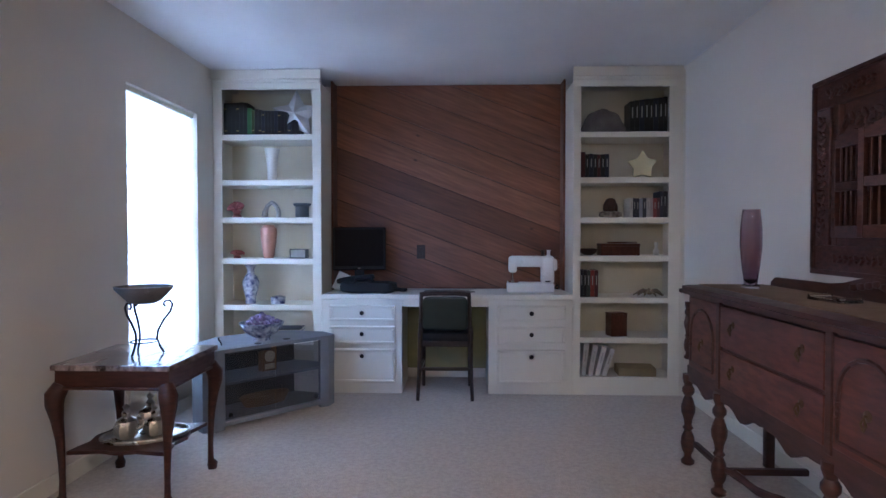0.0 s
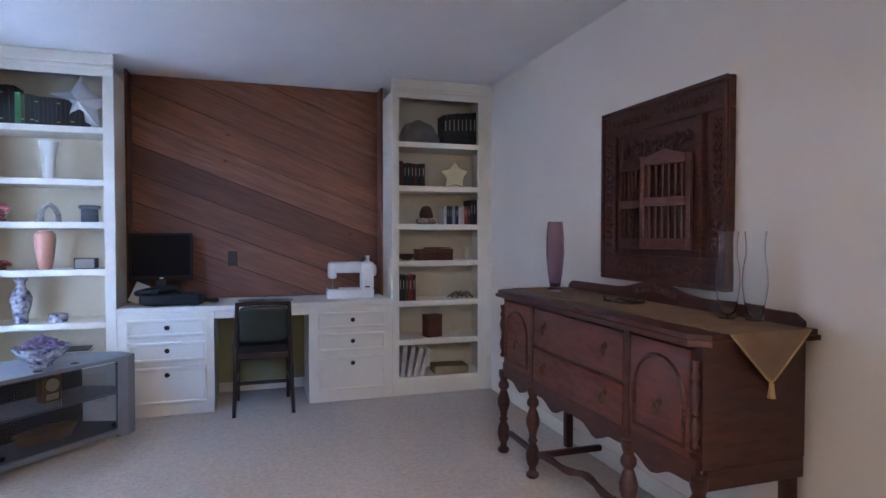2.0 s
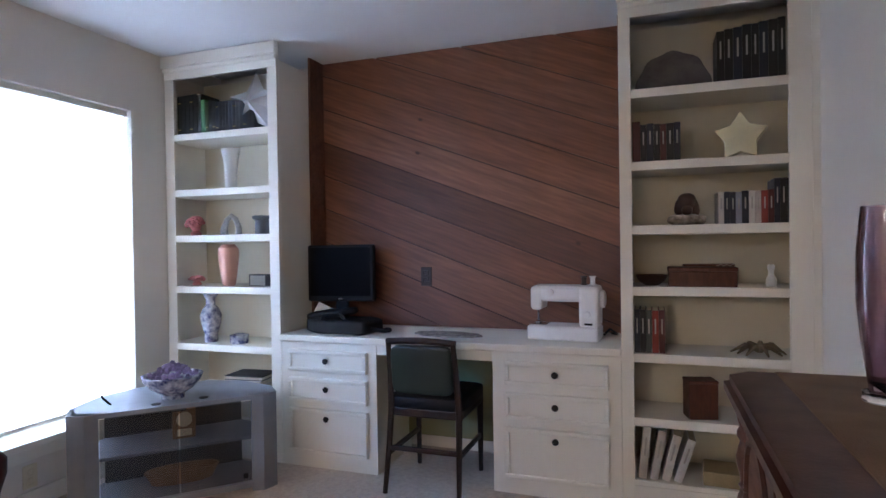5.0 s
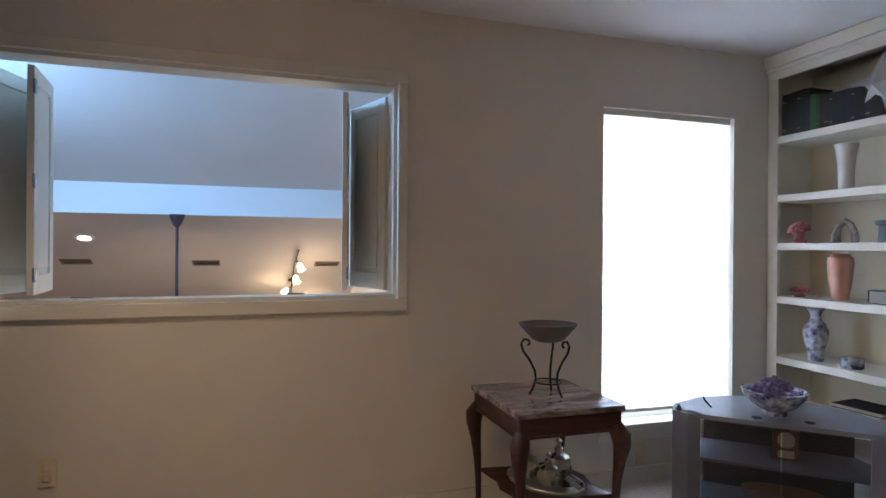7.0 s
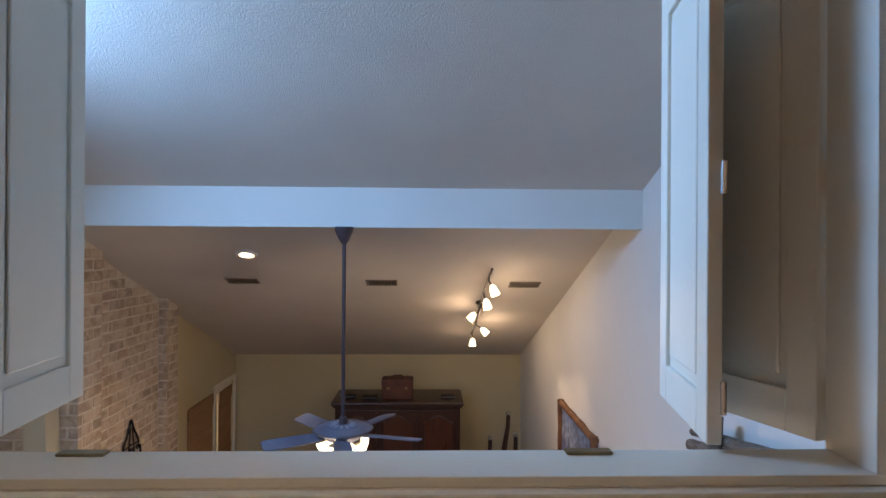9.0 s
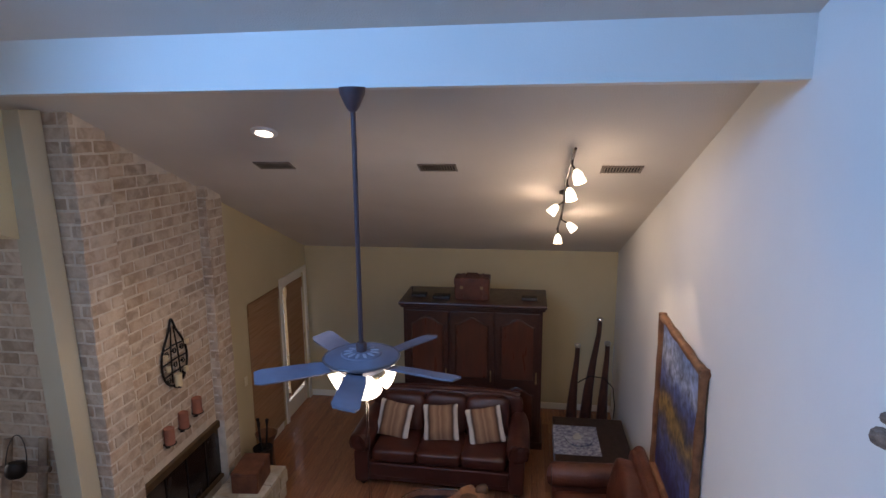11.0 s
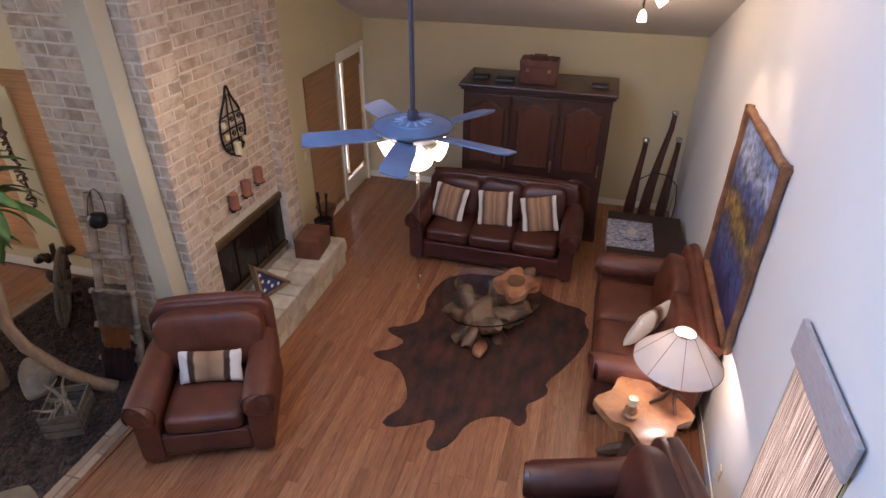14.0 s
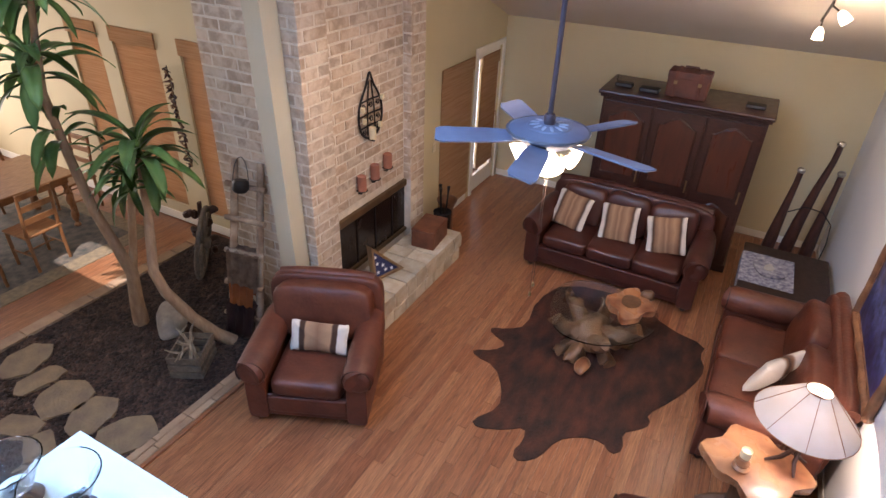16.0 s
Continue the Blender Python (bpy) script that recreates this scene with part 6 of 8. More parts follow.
IVORYC = mat("ivory_fan_collar", (0.6, 0.52, 0.36), 0.5, var=0.1, bump=0.2)
part("collar", lathe([(0.105, -0.026), (0.118, -0.036), (0.105, -0.048), (0.06, -0.05)], 28), IVORYC, _t, "", True)
for _i in range(18):
    _a = 2 * math.pi * _i / 18
    part("bead", puff(0.026, 0.026, 0.026, 1.0, pose(0.110 * math.cos(_a), 0.110 * math.sin(_a), -0.036), None, 4), IVORYC, _t)
for _a in (-60, 8, 74, 147, -137):
    _bl = part("blade", slab([(0.17, -0.045), (0.24, -0.056), (0.49, -0.063), (0.525, -0.048), (0.53, 0.048), (0.49, 0.063), (0.24, 0.056), (0.17, 0.045)], -0.005, 0.004), FANBLUE, _t, "dusty blue grey blade")
    _bl.matrix_basis = pose(0, 0, 0.022, 0, 0, _a) @ pose(0, 0, 0, -12)
    part("blade_iron", slab([(0.10, -0.02), (0.18, -0.032), (0.25, -0.02), (0.25, 0.02), (0.18, 0.032), (0.10, 0.02)], -0.012, -0.0055), FANBODY, _bl)
part("light_stem", lathe([(0.06, -0.04), (0.05, -0.07), (0.03, -0.09), (0.0, -0.095)], 16), FANBODY, _t, "", True)
for _i in range(4):
    _a = 90 * _i + 30
    _m = pose(0, 0, -0.035, 0, 0, _a) @ pose(0.06, 0, 0, 0, 118)
    part("shade", lathe([(0.020, 0.0), (0.036, 0.025), (0.05, 0.06), (0.064, 0.095), (0.0, 0.088)], 18, None, _m), FROST2, _t, "lit frosted glass shade", True)
for _dx, _l in ((0.015, 0.72), (-0.02, 0.68)):
    part("pull_chain", tube([(_dx, 0.02, -0.12), (_dx, 0.02, -0.13 - _l)], 0.0013, 5), IRON, _t)
    part("pull", lathe([(0.0, 0), (0.009, 0.008), (0.007, 0.03), (0.0, 0.035)], 8, None, pose(_dx, 0.02, -0.165 - _l)), BRASS, _t)
lamp("fan_lamp", "POINT", pose(FX, FY, FZ - 0.25), 60, (1.0, 0.78, 0.52), radius=0.09)

# ---- lower room: seating ----
HIDE_WH = mat("white_hide", (0.72, 0.66, 0.58), 0.9, var=0.1, bump=0.4, bscale=160)
TUFT = mat("leather_piping", (0.05, 0.014, 0.009), 0.45, var=0.1, bump=0.1)


def seating(name, m, width, seats, label, category, group, leather, height=0.92, depth=0.95):
    """Rolled-arm leather seating; its front looks along -y."""
    t = thing(name, m, label, category, group)
    aw, f = 0.24, -depth / 2
    inner = width - 2 * aw
    part("base", box(-width / 2 + 0.06, f + 0.05, 0.07, width / 2 - 0.06, -f - 0.06, 0.30, 0.02), leather, t)
    part("front_rail", puff(inner + 0.06, 0.07, 0.17, 0.25, pose(0, f + 0.06, 0.22)), leather, t, "", True)
    w = inner / seats
    broad = 0.26 if seats == 1 else 0.0
    r = random.Random(seats * 7 + int(width * 100))
    for i in range(seats):
        x = -inner / 2 + w * (i + 0.5)
        c = wobble(puff(w + 0.012, depth - 0.30, 0.19, 0.22, pose(x, f + 0.36, 0.385), e2=0.45), 0.008, 6, i)
        part("seat_cushion", c, leather, t, "", True)
        b = wobble(puff(w + 0.02 + broad, 0.25, 0.50, 0.38, pose(x, f + 0.71 + broad * 0.06, 0.665 + broad * 0.16 + r.uniform(-0.01, 0.01), -12), e2=0.45), 0.014, 5, i + 3)
        part("back_cushion", b, leather, t, "plump leather back cushion", True)
    part("back", puff(inner + 0.34 + broad * 0.3, 0.16, height - 0.20, 0.25, pose(0, -f - 0.10, 0.20 + (height - 0.20) / 2, -4), e2=0.3), leather, t, "", True)
    rail = [(x, -f - 0.05 , height - 0.035 - 0.05 * abs(2 * x / width) ** 3) for x in (-width / 2 + 0.12 + (width - 0.24) * k / 12 for k in range(13))]
    part("back_roll", tube(rail, 0.062, 12), leather, t, "", True)
    part("back_piping", tube([(x, y - 0.066, z + 0.012) for x, y, z in rail], 0.008, 6), TUFT, t, "dark leather piping", True)
    for s in (-1, 1):
        x = s * (width / 2 - aw / 2)
        a = part("arm", box(x - 0.085, f + 0.055, 0.07, x + 0.085, -f - 0.08, 0.52, 0.03, seg=3), leather, t, "rolled leather arm", True)
        rp = [(x + s * 0.03, f + 0.02, 0.545), (x + s * 0.012, f + 0.06, 0.55), (x + s * 0.01, 0.0, 0.56), (x, -f - 0.25, 0.585), (x - s * 0.01, -f - 0.10, 0.60)]
        part("arm_roll", tube(rp, [0.118, 0.132, 0.132, 0.126, 0.10], 18), leather, a, "", True)
        part("arm_scroll", lathe([(0.0, 0.0), (0.05, 0.012), (0.09, 0.008), (0.112, -0.012)], 20, None, pose(x + s * 0.012, f + 0.014, 0.545, 90)), leather, a, "", True)
        part("arm_piping", tube([(x + s * 0.012 + 0.118 * math.cos(q), f + 0.022, 0.545 + 0.118 * math.sin(q)) for q in (-0.6 + 4.35 * k / 16 for k in range(17))], 0.007, 6), TUFT, a, "", True)
        part("arm_front", puff(0.17, 0.05, 0.42, 0.3, pose(x, f + 0.05, 0.26)), leather, a, "", True)
        for y in (f + 0.10, -f - 0.12):
            part("foot", lathe([(0.028, 0), (0.042, 0.03), (0.038, 0.06), (0.03, 0.072)], 12, None, pose(x, y, 0)), CHAIRWOOD, t, "", True)
    return t


seating("sofa", pose(-8.53, 0.79, LF, 0, 0, 89), 2.06, 3, "brown leather three seat sofa with rolled arms", "sofa", "leather seating", LEATHER_DK)
seating("sofa", pose(-6.92, 2.52, LF, 0, 0, 0), 1.88, 2, "brown leather two seat sofa against the wall", "sofa", "leather seating", LEATHER, 0.95)
seating("armchair", pose(-5.17, -0.99, LF, 0, 0, 113.9), 1.08, 1, "large brown leather armchair by the garden bed", "armchair", "leather seating", LEATHER, 0.98, 0.98)
seating("armchair", pose(-4.52, 2.27, LF, 0, 0, 16.9), 1.08, 1, "large brown leather armchair under the reed blind", "armchair", "leather seating", LEATHER_DK, 0.95, 0.98)
_t = thing("ottoman", pose(-4.33, 1.42, LF, 0, 0, 16.9), "brown leather ottoman before the armchair", "ottoman")
part("cushion", puff(0.66, 0.56, 0.2, 0.25, pose(0, 0, 0.36)), LEATHER_DK, _t, "", True)
part("base", box(-0.30, -0.25, 0.06, 0.30, 0.25, 0.28, 0.02), LEATHER_DK, _t)
for _x in (-0.26, 0.26):
    for _y in (-0.21, 0.21):
        part("foot", lathe([(0.028, 0), (0.04, 0.03), (0.03, 0.062)], 12, None, pose(_x, _y, 0)), CHAIRWOOD, _t)


def hide_stripes(name, w, stops):
    """Short haired hide whose stripes run up the pillow; stops: (share of the width, colour)."""
    m = mat(name, (0.40, 0.26, 0.16), 0.92, var=0.2, scale=9, bump=0.5, bscale=150)
    n, l = m.node_tree.nodes, m.node_tree.links
    co, sep, nz = n.new("ShaderNodeTexCoord"), n.new("ShaderNodeSeparateXYZ"), n.new("ShaderNodeTexNoise")
    nz.inputs["Scale"].default_value, nz.inputs["Detail"].default_value = 7, 6
    l.new(co.outputs["Object"], sep.inputs[0])
    l.new(co.outputs["Object"], nz.inputs["Vector"])
    mul, add, ramp = n.new("ShaderNodeMath"), n.new("ShaderNodeMath"), n.new("ShaderNodeValToRGB")
    mul.operation = add.operation = "MULTIPLY_ADD"
    mul.inputs[1].default_value, mul.inputs[2].default_value = 1 / w, 0.45
    add.inputs[1].default_value = 0.10
    l.new(sep.outputs["X"], mul.inputs[0])
    l.new(nz.outputs[0], add.inputs[0])
    l.new(mul.outputs[0], add.inputs[2])
    e = ramp.color_ramp.elements
    e[0].position, e[0].color = stops[0][0], (*stops[0][1], 1)
    e[1].position, e[1].color = stops[-1][0], (*stops[-1][1], 1)
    for p, c in stops[1:-1]:
        e.new(p).color = (*c, 1)
    l.new(add.outputs[0], ramp.inputs[0])
    l.new(ramp.outputs[0], n["Hue/Saturation/Value"].inputs["Color"])
    return m


_WH, _DK, _TN, _BR = (0.66, 0.60, 0.53), (0.05, 0.024, 0.016), (0.36, 0.22, 0.13), (0.22, 0.12, 0.07)
SPRING = hide_stripes("springbok_hide", 0.42, ((0.0, _WH), (0.09, _WH), (0.15, _DK), (0.22, _BR), (0.32, _TN), (0.44, _BR), (0.495, _TN), (0.56, _BR), (0.70, _TN), (0.79, _BR), (0.86, _DK), (0.92, _WH), (1.0, _WH)))
BOLSTER = hide_stripes("banded_hide", 0.50, ((0.0, _WH), (0.15, _WH), (0.17, _DK), (0.25, _DK), (0.28, _TN), (0.50, _BR), (0.72, _TN), (0.75, _DK), (0.83, _DK), (0.85, _WH), (1.0, _WH)))
PALEHIDE = hide_stripes("pale_hide", 0.46, ((0.0, _WH), (0.30, _WH), (0.36, _BR), (0.46, _DK), (0.52, _BR), (0.60, _WH), (1.0, _WH)))


def hide_pillow(m, w, h, label, hide):
    """A square pillow with drawn out corners and a piped seam."""
    t = thing("throw_pillow", m, label, "pillow", "hide pillows")
    bm = puff(w, h, 0.14, 0.14, None, n=30, e2=1.0)
    for v in bm.verts:
        q = abs(v.co.x * v.co.y) / (w * h / 4)
        v.co.x *= 0.96 + 0.07 * q
        v.co.y *= 0.96 + 0.07 * q
    part("body", wobble(wobble(bm, 0.008, 8), 0.004, 20), hide, t, "", True)
    for sx in (-1, 1):
        for sy in (-1, 1):
            part("corner", puff(0.03, 0.03, 0.02, 0.8, pose(sx * w * 0.475, sy * h * 0.475, 0), None, 6), HIDE_WH, t, "", True)


_pm = pose(-8.53, 0.79, LF, 0, 0, 89)
for _x, _tilt in ((-0.60, -7), (-0.02, 4), (0.52, 10)):
    hide_pillow(_pm @ pose(_x, -0.03, 0.665, 66, 0, _tilt * 0.5) @ pose(0, 0, 0, 0, 0, _tilt), 0.42, 0.42, "striped springbok hide pillow propped on the sofa", SPRING)
hide_pillow(pose(-5.17, -0.99, LF, 0, 0, 113.9) @ pose(0.02, -0.02, 0.60, 66, 0, -3), 0.50, 0.26, "long striped hide pillow in the armchair", BOLSTER)
hide_pillow(pose(-6.62, 2.50, LF + 0.66) @ pose(0, 0, 0.02, 0, 0, -48) @ pose(0, 0, 0, 72, 0, 12), 0.46, 0.36, "pale hide pillow leaning in the sofa corner", PALEHIDE)

# ---- lower room: hide, coffee table, side table, lamp ----
COW = mat("brindle_cowhide", (0.070, 0.019, 0.010), 0.6, color2=(0.004, 0.003, 0.003), var=0.5, scale=4.2, bump=0.9, bscale=45, stretch=(0.9, 1.9, 1), detail=14)
_o = [(-7.95, 0.40), (-7.45, 0.22), (-6.95, 0.30), (-6.80, 0.14), (-6.74, -0.02), (-6.66, 0.02), (-6.58, 0.24), (-6.42, 0.16), (-6.33, -0.03), (-6.26, 0.02), (-6.22, 0.27), (-5.98, 0.44), (-5.74, 0.52), (-5.50, 0.36), (-5.44, 0.44), (-5.54, 0.66), (-5.66, 0.80), (-5.52, 0.84), (-5.34, 0.80), (-5.29, 0.89), (-5.42, 1.02), (-5.66, 1.08), (-5.80, 1.24), (-5.84, 1.42), (-5.74, 1.52), (-5.84, 1.60), (-6.02, 1.54), (-6.12, 1.66), (-6.24, 1.74), (-6.34, 1.68), (-6.6, 1.84), (-6.95, 2.0), (-7.22, 2.06), (-7.4, 1.98), (-7.6, 2.02), (-7.7, 1.6), (-8.05, 1.2)]


def rounded(outline, n=3):
    """Cuts the corners of a closed outline (Chaikin)."""
    for _ in range(n):
        out = []
        for p, q in zip(outline, outline[1:] + outline[:1]):
            out += [(p[0] * 0.75 + q[0] * 0.25, p[1] * 0.75 + q[1] * 0.25), (p[0] * 0.25 + q[0] * 0.75, p[1] * 0.25 + q[1] * 0.75)]
        outline = out
    return outline


single("cowhide_rug", slab(rounded(_o, 1)[::-1], 0.001, 0.008), COW, (0, 0, LF), "dark brindle cowhide spread on the oak floor", "rug")
ROOT = mat("teak_root", (0.145, 0.068, 0.030), 0.55, color2=(0.045, 0.025, 0.011), var=0.3, scale=6, bump=0.5, bscale=35, coat=0.1)
BURL = mat("polished_burl", (0.44, 0.215, 0.10), 0.28, color2=(0.13, 0.042, 0.018), var=0.3, scale=5, bump=0.1, bscale=40, coat=0.35, detail=8)
_t = thing("coffee_table", pose(-6.98, 0.95, LF + 0.008), "glass topped coffee table on a gnarled teak root", "coffee table")
_o2 = rounded([(-0.52, -0.50), (0.48, -0.36), (0.55, 0.16), (0.15, 0.60), (-0.5, 0.55)], 4)
_g = part("glass_top", slab(_o2, 0.425, 0.437), clear("green_edged_glass", (0.86, 0.90, 0.88)), _t, "clear glass top")
_g.visible_shadow = False
_rr = random.Random(31)
for _i in range(11):
    _a = 2 * math.pi * _i / 11 + _rr.uniform(-0.25, 0.25)
    _l = _rr.uniform(0.30, 0.44)
    _end = (0.0, 0.36)[_i % 2]
    _dir = Vector((math.cos(_a), math.sin(_a), 0))
    _pts = [_dir * (0.04 + _l * k / 9) + Vector((0, 0, 0.17 + (_end - 0.17) * (k / 9) ** (1.6 if _end else 0.8) + 0.02 * math.sin(k * 1.3 + _i))) for k in range(10)]
    _b = tube(_pts, [0.095 - 0.004 * k + 0.012 * math.sin(k * 1.9 + _i) for k in range(10)], 14)
    for v in _b.verts:
        v.co.z = min(max(v.co.z, 0.002), 0.405)
    part("root_limb", wobble(wobble(_b, 0.045, 9, _i), 0.014, 26, _i), ROOT, _t, "gnarled teak root", True)
_b = wobble(puff(0.34, 0.30, 0.30, 0.7, pose(0, 0, 0.16), None, 14), 0.05, 6)
part("root_core", _b, ROOT, _t, "", True)
_b = wobble(puff(0.20, 0.14, 0.10, 0.8, pose(0.40, 0.06, 0.06), None, 10), 0.03, 9)
part("root_knot", _b, BURL, _t, "", True)


def burl_slab(rx, ry, t, seed, lobes=5):
    out = []
    for i in range(40):
        a = 2 * math.pi * i / 40
        k = 1 + 0.16 * math.sin(lobes * a + seed) + 0.08 * math.sin((lobes + 4) * a + 2.1 * seed)
        out.append((rx * k * math.cos(a), ry * k * math.sin(a)))
    return slab(out, 0, t, None, None, 0.012)


_t = thing("burl_bowl", pose(-7.20, 1.24, LF + 0.446), "thick polished burl wood dish on the glass", "dish")
part("dish", wobble(burl_slab(0.25, 0.20, 0.07, 1.0, 4), 0.012, 7), BURL, _t, "", True)
# flat dark sheet on top of the dish, standing in for a shaded recess
part("hollow_shade", slab(rounded([(0.12, 0.0), (0.02, 0.11), (-0.13, 0.06), (-0.12, -0.08), (0.04, -0.10)], 3), 0.074, 0.078), ROOT, _t)
part("knob", wobble(puff(0.14, 0.14, 0.09, 0.8, pose(-0.22, 0.12, 0.075), None, 10), 0.02, 9), ROOT, _t, "", True)
_t = thing("burl_side_table", pose(-5.66, 2.46, LF, 0, 0, 20), "live edge burl side table on a root base", "table")
part("top", wobble(burl_slab(0.33, 0.31, 0.06, 2.2, 4), 0.015, 5), BURL, _t, "", True).location = (0, 0, 0.525)
_b = tube([(0, 0, 0.0), (0.03, 0, 0.15), (-0.02, 0.02, 0.35), (0, 0, 0.535)], [0.16, 0.10, 0.09, 0.17], 14)
part("trunk", wobble(_b, 0.03, 8), ROOT, _t, "", True)
for _a in (0.4, 2.4, 4.4):
    part("root", wobble(tube([(0.05 * math.cos(_a), 0.05 * math.sin(_a), 0.12), (0.18 * math.cos(_a), 0.18 * math.sin(_a), 0.06), (0.27 * math.cos(_a), 0.27 * math.sin(_a), 0.025)], [0.06, 0.05, 0.022], 8), 0.012, 9), ROOT, _t, "", True)
PARCH = cloth_light("parchment_shade", (0.62, 0.58, 0.55), 0.3, noise_scale=(6, 6, 6), dark=(0.58, 0.53, 0.48))
_t = thing("table_lamp", pose(-5.76, 2.63, LF + 0.588), "antler table lamp with a wide parchment shade", "lamp")
_rr = random.Random(8)
for _i in range(4):
    _a = 2 * math.pi * _i / 4 + 0.4
    part("antler", tube([(0.14 * math.cos(_a), 0.14 * math.sin(_a), 0.01), (0.06 * math.cos(_a + 0.3), 0.06 * math.sin(_a + 0.3), 0.07), (0.05 * math.cos(_a + 1.2), 0.05 * math.sin(_a + 1.2), 0.18), (0.02 * math.cos(_a + 2), 0.02 * math.sin(_a + 2), 0.34)], [0.009, 0.016, 0.015, 0.01], 8), DKBROWN, _t, "dark antler", True)
part("socket", lathe([(0.018, 0.33), (0.022, 0.35), (0.02, 0.38)], 12), BRASS, _t)
part("bulb", lathe([(0.012, 0.50), (0.026, 0.515), (0.03, 0.535), (0.015, 0.56), (0.0, 0.565)], 12), BULB2, _t, "lit bulb", True)
_sh = bmesh.new()
lathe([(0.315, 0.415), (0.24, 0.50), (0.15, 0.60), (0.078, 0.68), (0.074, 0.68), (0.146, 0.598), (0.236, 0.498), (0.311, 0.415)], 32, _sh)
bmesh.ops.delete(_sh, geom=[q for q in _sh.faces if len(q.verts) > 4], context="FACES_ONLY")
part("shade", _sh, PARCH, _t, "wide cone of laced parchment", True)
for _i in range(8):
    _a = 2 * math.pi * _i / 8
    part("lacing", tube([(0.317 * math.cos(_a), 0.317 * math.sin(_a), 0.416), (0.152 * math.cos(_a), 0.152 * math.sin(_a), 0.602), (0.08 * math.cos(_a), 0.08 * math.sin(_a), 0.682)], 0.0022, 5), BURL, _t)
for _q, _z in ((0.317, 0.415), (0.079, 0.682)):
    part("shade_ring", tube([(_q * math.cos(a), _q * math.sin(a), _z) for a in (2 * math.pi * k / 32 for k in range(33))], 0.003, 6), BURL, _t)
part("harp", tube([(0.0, -0.074, 0.68), (0.0, 0.0, 0.685), (0.0, 0.074, 0.68)], 0.004, 6), BRASS, _t)
lamp("table_lamp_light", "POINT", pose(-5.76, 2.63, LF + 0.588 + 0.455), 15, (1.0, 0.84, 0.66), radius=0.03)
CANDLEM = mat("cream_wax", (0.70, 0.58, 0.36), 0.5, var=0.06, bump=0.02)
_t = thing("candle_holder", (-5.55, 2.36, LF + 0.588), "turned wooden candle holder with a cream candle", "candle holder")
part("holder", lathe([(0.055, 0), (0.06, 0.02), (0.04, 0.035), (0.05, 0.06), (0.035, 0.10), (0.045, 0.115), (0.0, 0.117)], 18), BURL, _t, "", True)
part("candle", lathe([(0.036, 0.116), (0.036, 0.175), (0.026, 0.165), (0.0, 0.163)], 18), CANDLEM, _t, "", True)

# ---- lower room: armoire, end table, horns, painting ----
ARM = mat("armoire_walnut", (0.055, 0.019, 0.012), 0.36, color2=(0.028, 0.010, 0.007), var=0.25, scale=4, bump=0.06, bscale=40, stretch=(3, 3, 14), coat=0.35)
ARMP = mat("armoire_panel_walnut", (0.09, 0.027, 0.014), 0.3, color2=(0.06, 0.02, 0.011), var=0.2, scale=2.5, bump=0.05, bscale=30, stretch=(7, 7, 1), coat=0.4)
_t = thing("armoire", pose(-9.19, 1.075, LF), "large dark carved armoire with three panelled doors", "armoire")
part("carcass", box(-0.72, -0.90, 0.08, -0.012, 0.90, 1.90, 0.004), ARM, _t)
part("plinth", box(-0.74, -0.93, 0.0, 0.01, 0.93, 0.10, 0.012), ARM, _t)
_b = box(-0.74, -0.93, 1.90, 0.04, 0.93, 1.94, 0.012)
box(-0.76, -0.95, 1.94, 0.08, 0.95, 1.985, 0.016, _b)
part("cornice", _b, ARM, _t, "moulded cornice")
for _i in range(3):
    _y0 = -0.86 + 0.585 * _i
    _y1 = _y0 + 0.555
    _d = part("door", box(-0.012, _y0, 0.13, 0.01, _y1, 1.86, 0.004), ARM, _t)
    for _z0, _z1 in ((0.20, 0.86), (0.98, 1.78)):
        _c = (_y0 + _y1) / 2
        _w = 0.20
        _arch = [(-_w, 0), (_w, 0), (_w, _z1 - _z0 - 0.10), (_w * 0.7, _z1 - _z0 - 0.09), (_w * 0.35, _z1 - _z0 - 0.03), (0, _z1 - _z0), (-_w * 0.35, _z1 - _z0 - 0.03), (-_w * 0.7, _z1 - _z0 - 0.09), (-_w, _z1 - _z0 - 0.10)]
        part("panel", slab(_arch, 0.0, 0.012, None, Matrix(((0, 0, 1, 0.0105), (1, 0, 0, _c), (0, 1, 0, _z0), (0, 0, 0, 1))), 0.006), ARMP, _d, "raised shaped panel")
        part("moulding", tube([(0.014, _c + a * 1.06, _z0 + b * 1.01) for a, b in _arch + _arch[:1]], 0.009, 6), ARM, _d)
    part("escutcheon", box(0.0102, _y1 - 0.045, 0.92, 0.016, _y1 - 0.025, 1.08, 0.003), BRASS, _d, "long brass key plate")
TRUNKL = mat("oxblood_leather_case", (0.11, 0.035, 0.022), 0.5, color2=(0.06, 0.02, 0.013), var=0.2, scale=10, bump=0.2, bscale=80)
_at = LF + 1.986
_t = thing("leather_case", pose(-9.42, 1.06, _at), "old leather travelling case with straps on the armoire", "case")
part("body", box(-0.13, -0.225, 0, 0.13, 0.225, 0.29, 0.02, seg=3), TRUNKL, _t)
part("lid", box(-0.135, -0.23, 0.20, 0.135, 0.23, 0.295, 0.02, seg=3), TRUNKL, _t)
for _y in (-0.13, 0.13):
    part("strap", box(-0.137, _y - 0.016, 0.0, 0.1375, _y + 0.016, 0.30, 0.004), LEATHER, _t)
    part("buckle", box(0.1378, _y - 0.02, 0.15, 0.142, _y + 0.02, 0.19, 0.003), BRASS, _t)
part("handle", tube([(0, -0.08, 0.295), (0, -0.07, 0.33), (0, 0.07, 0.33), (0, 0.08, 0.295)], 0.010, 8), TRUNKL, _t, "", True)
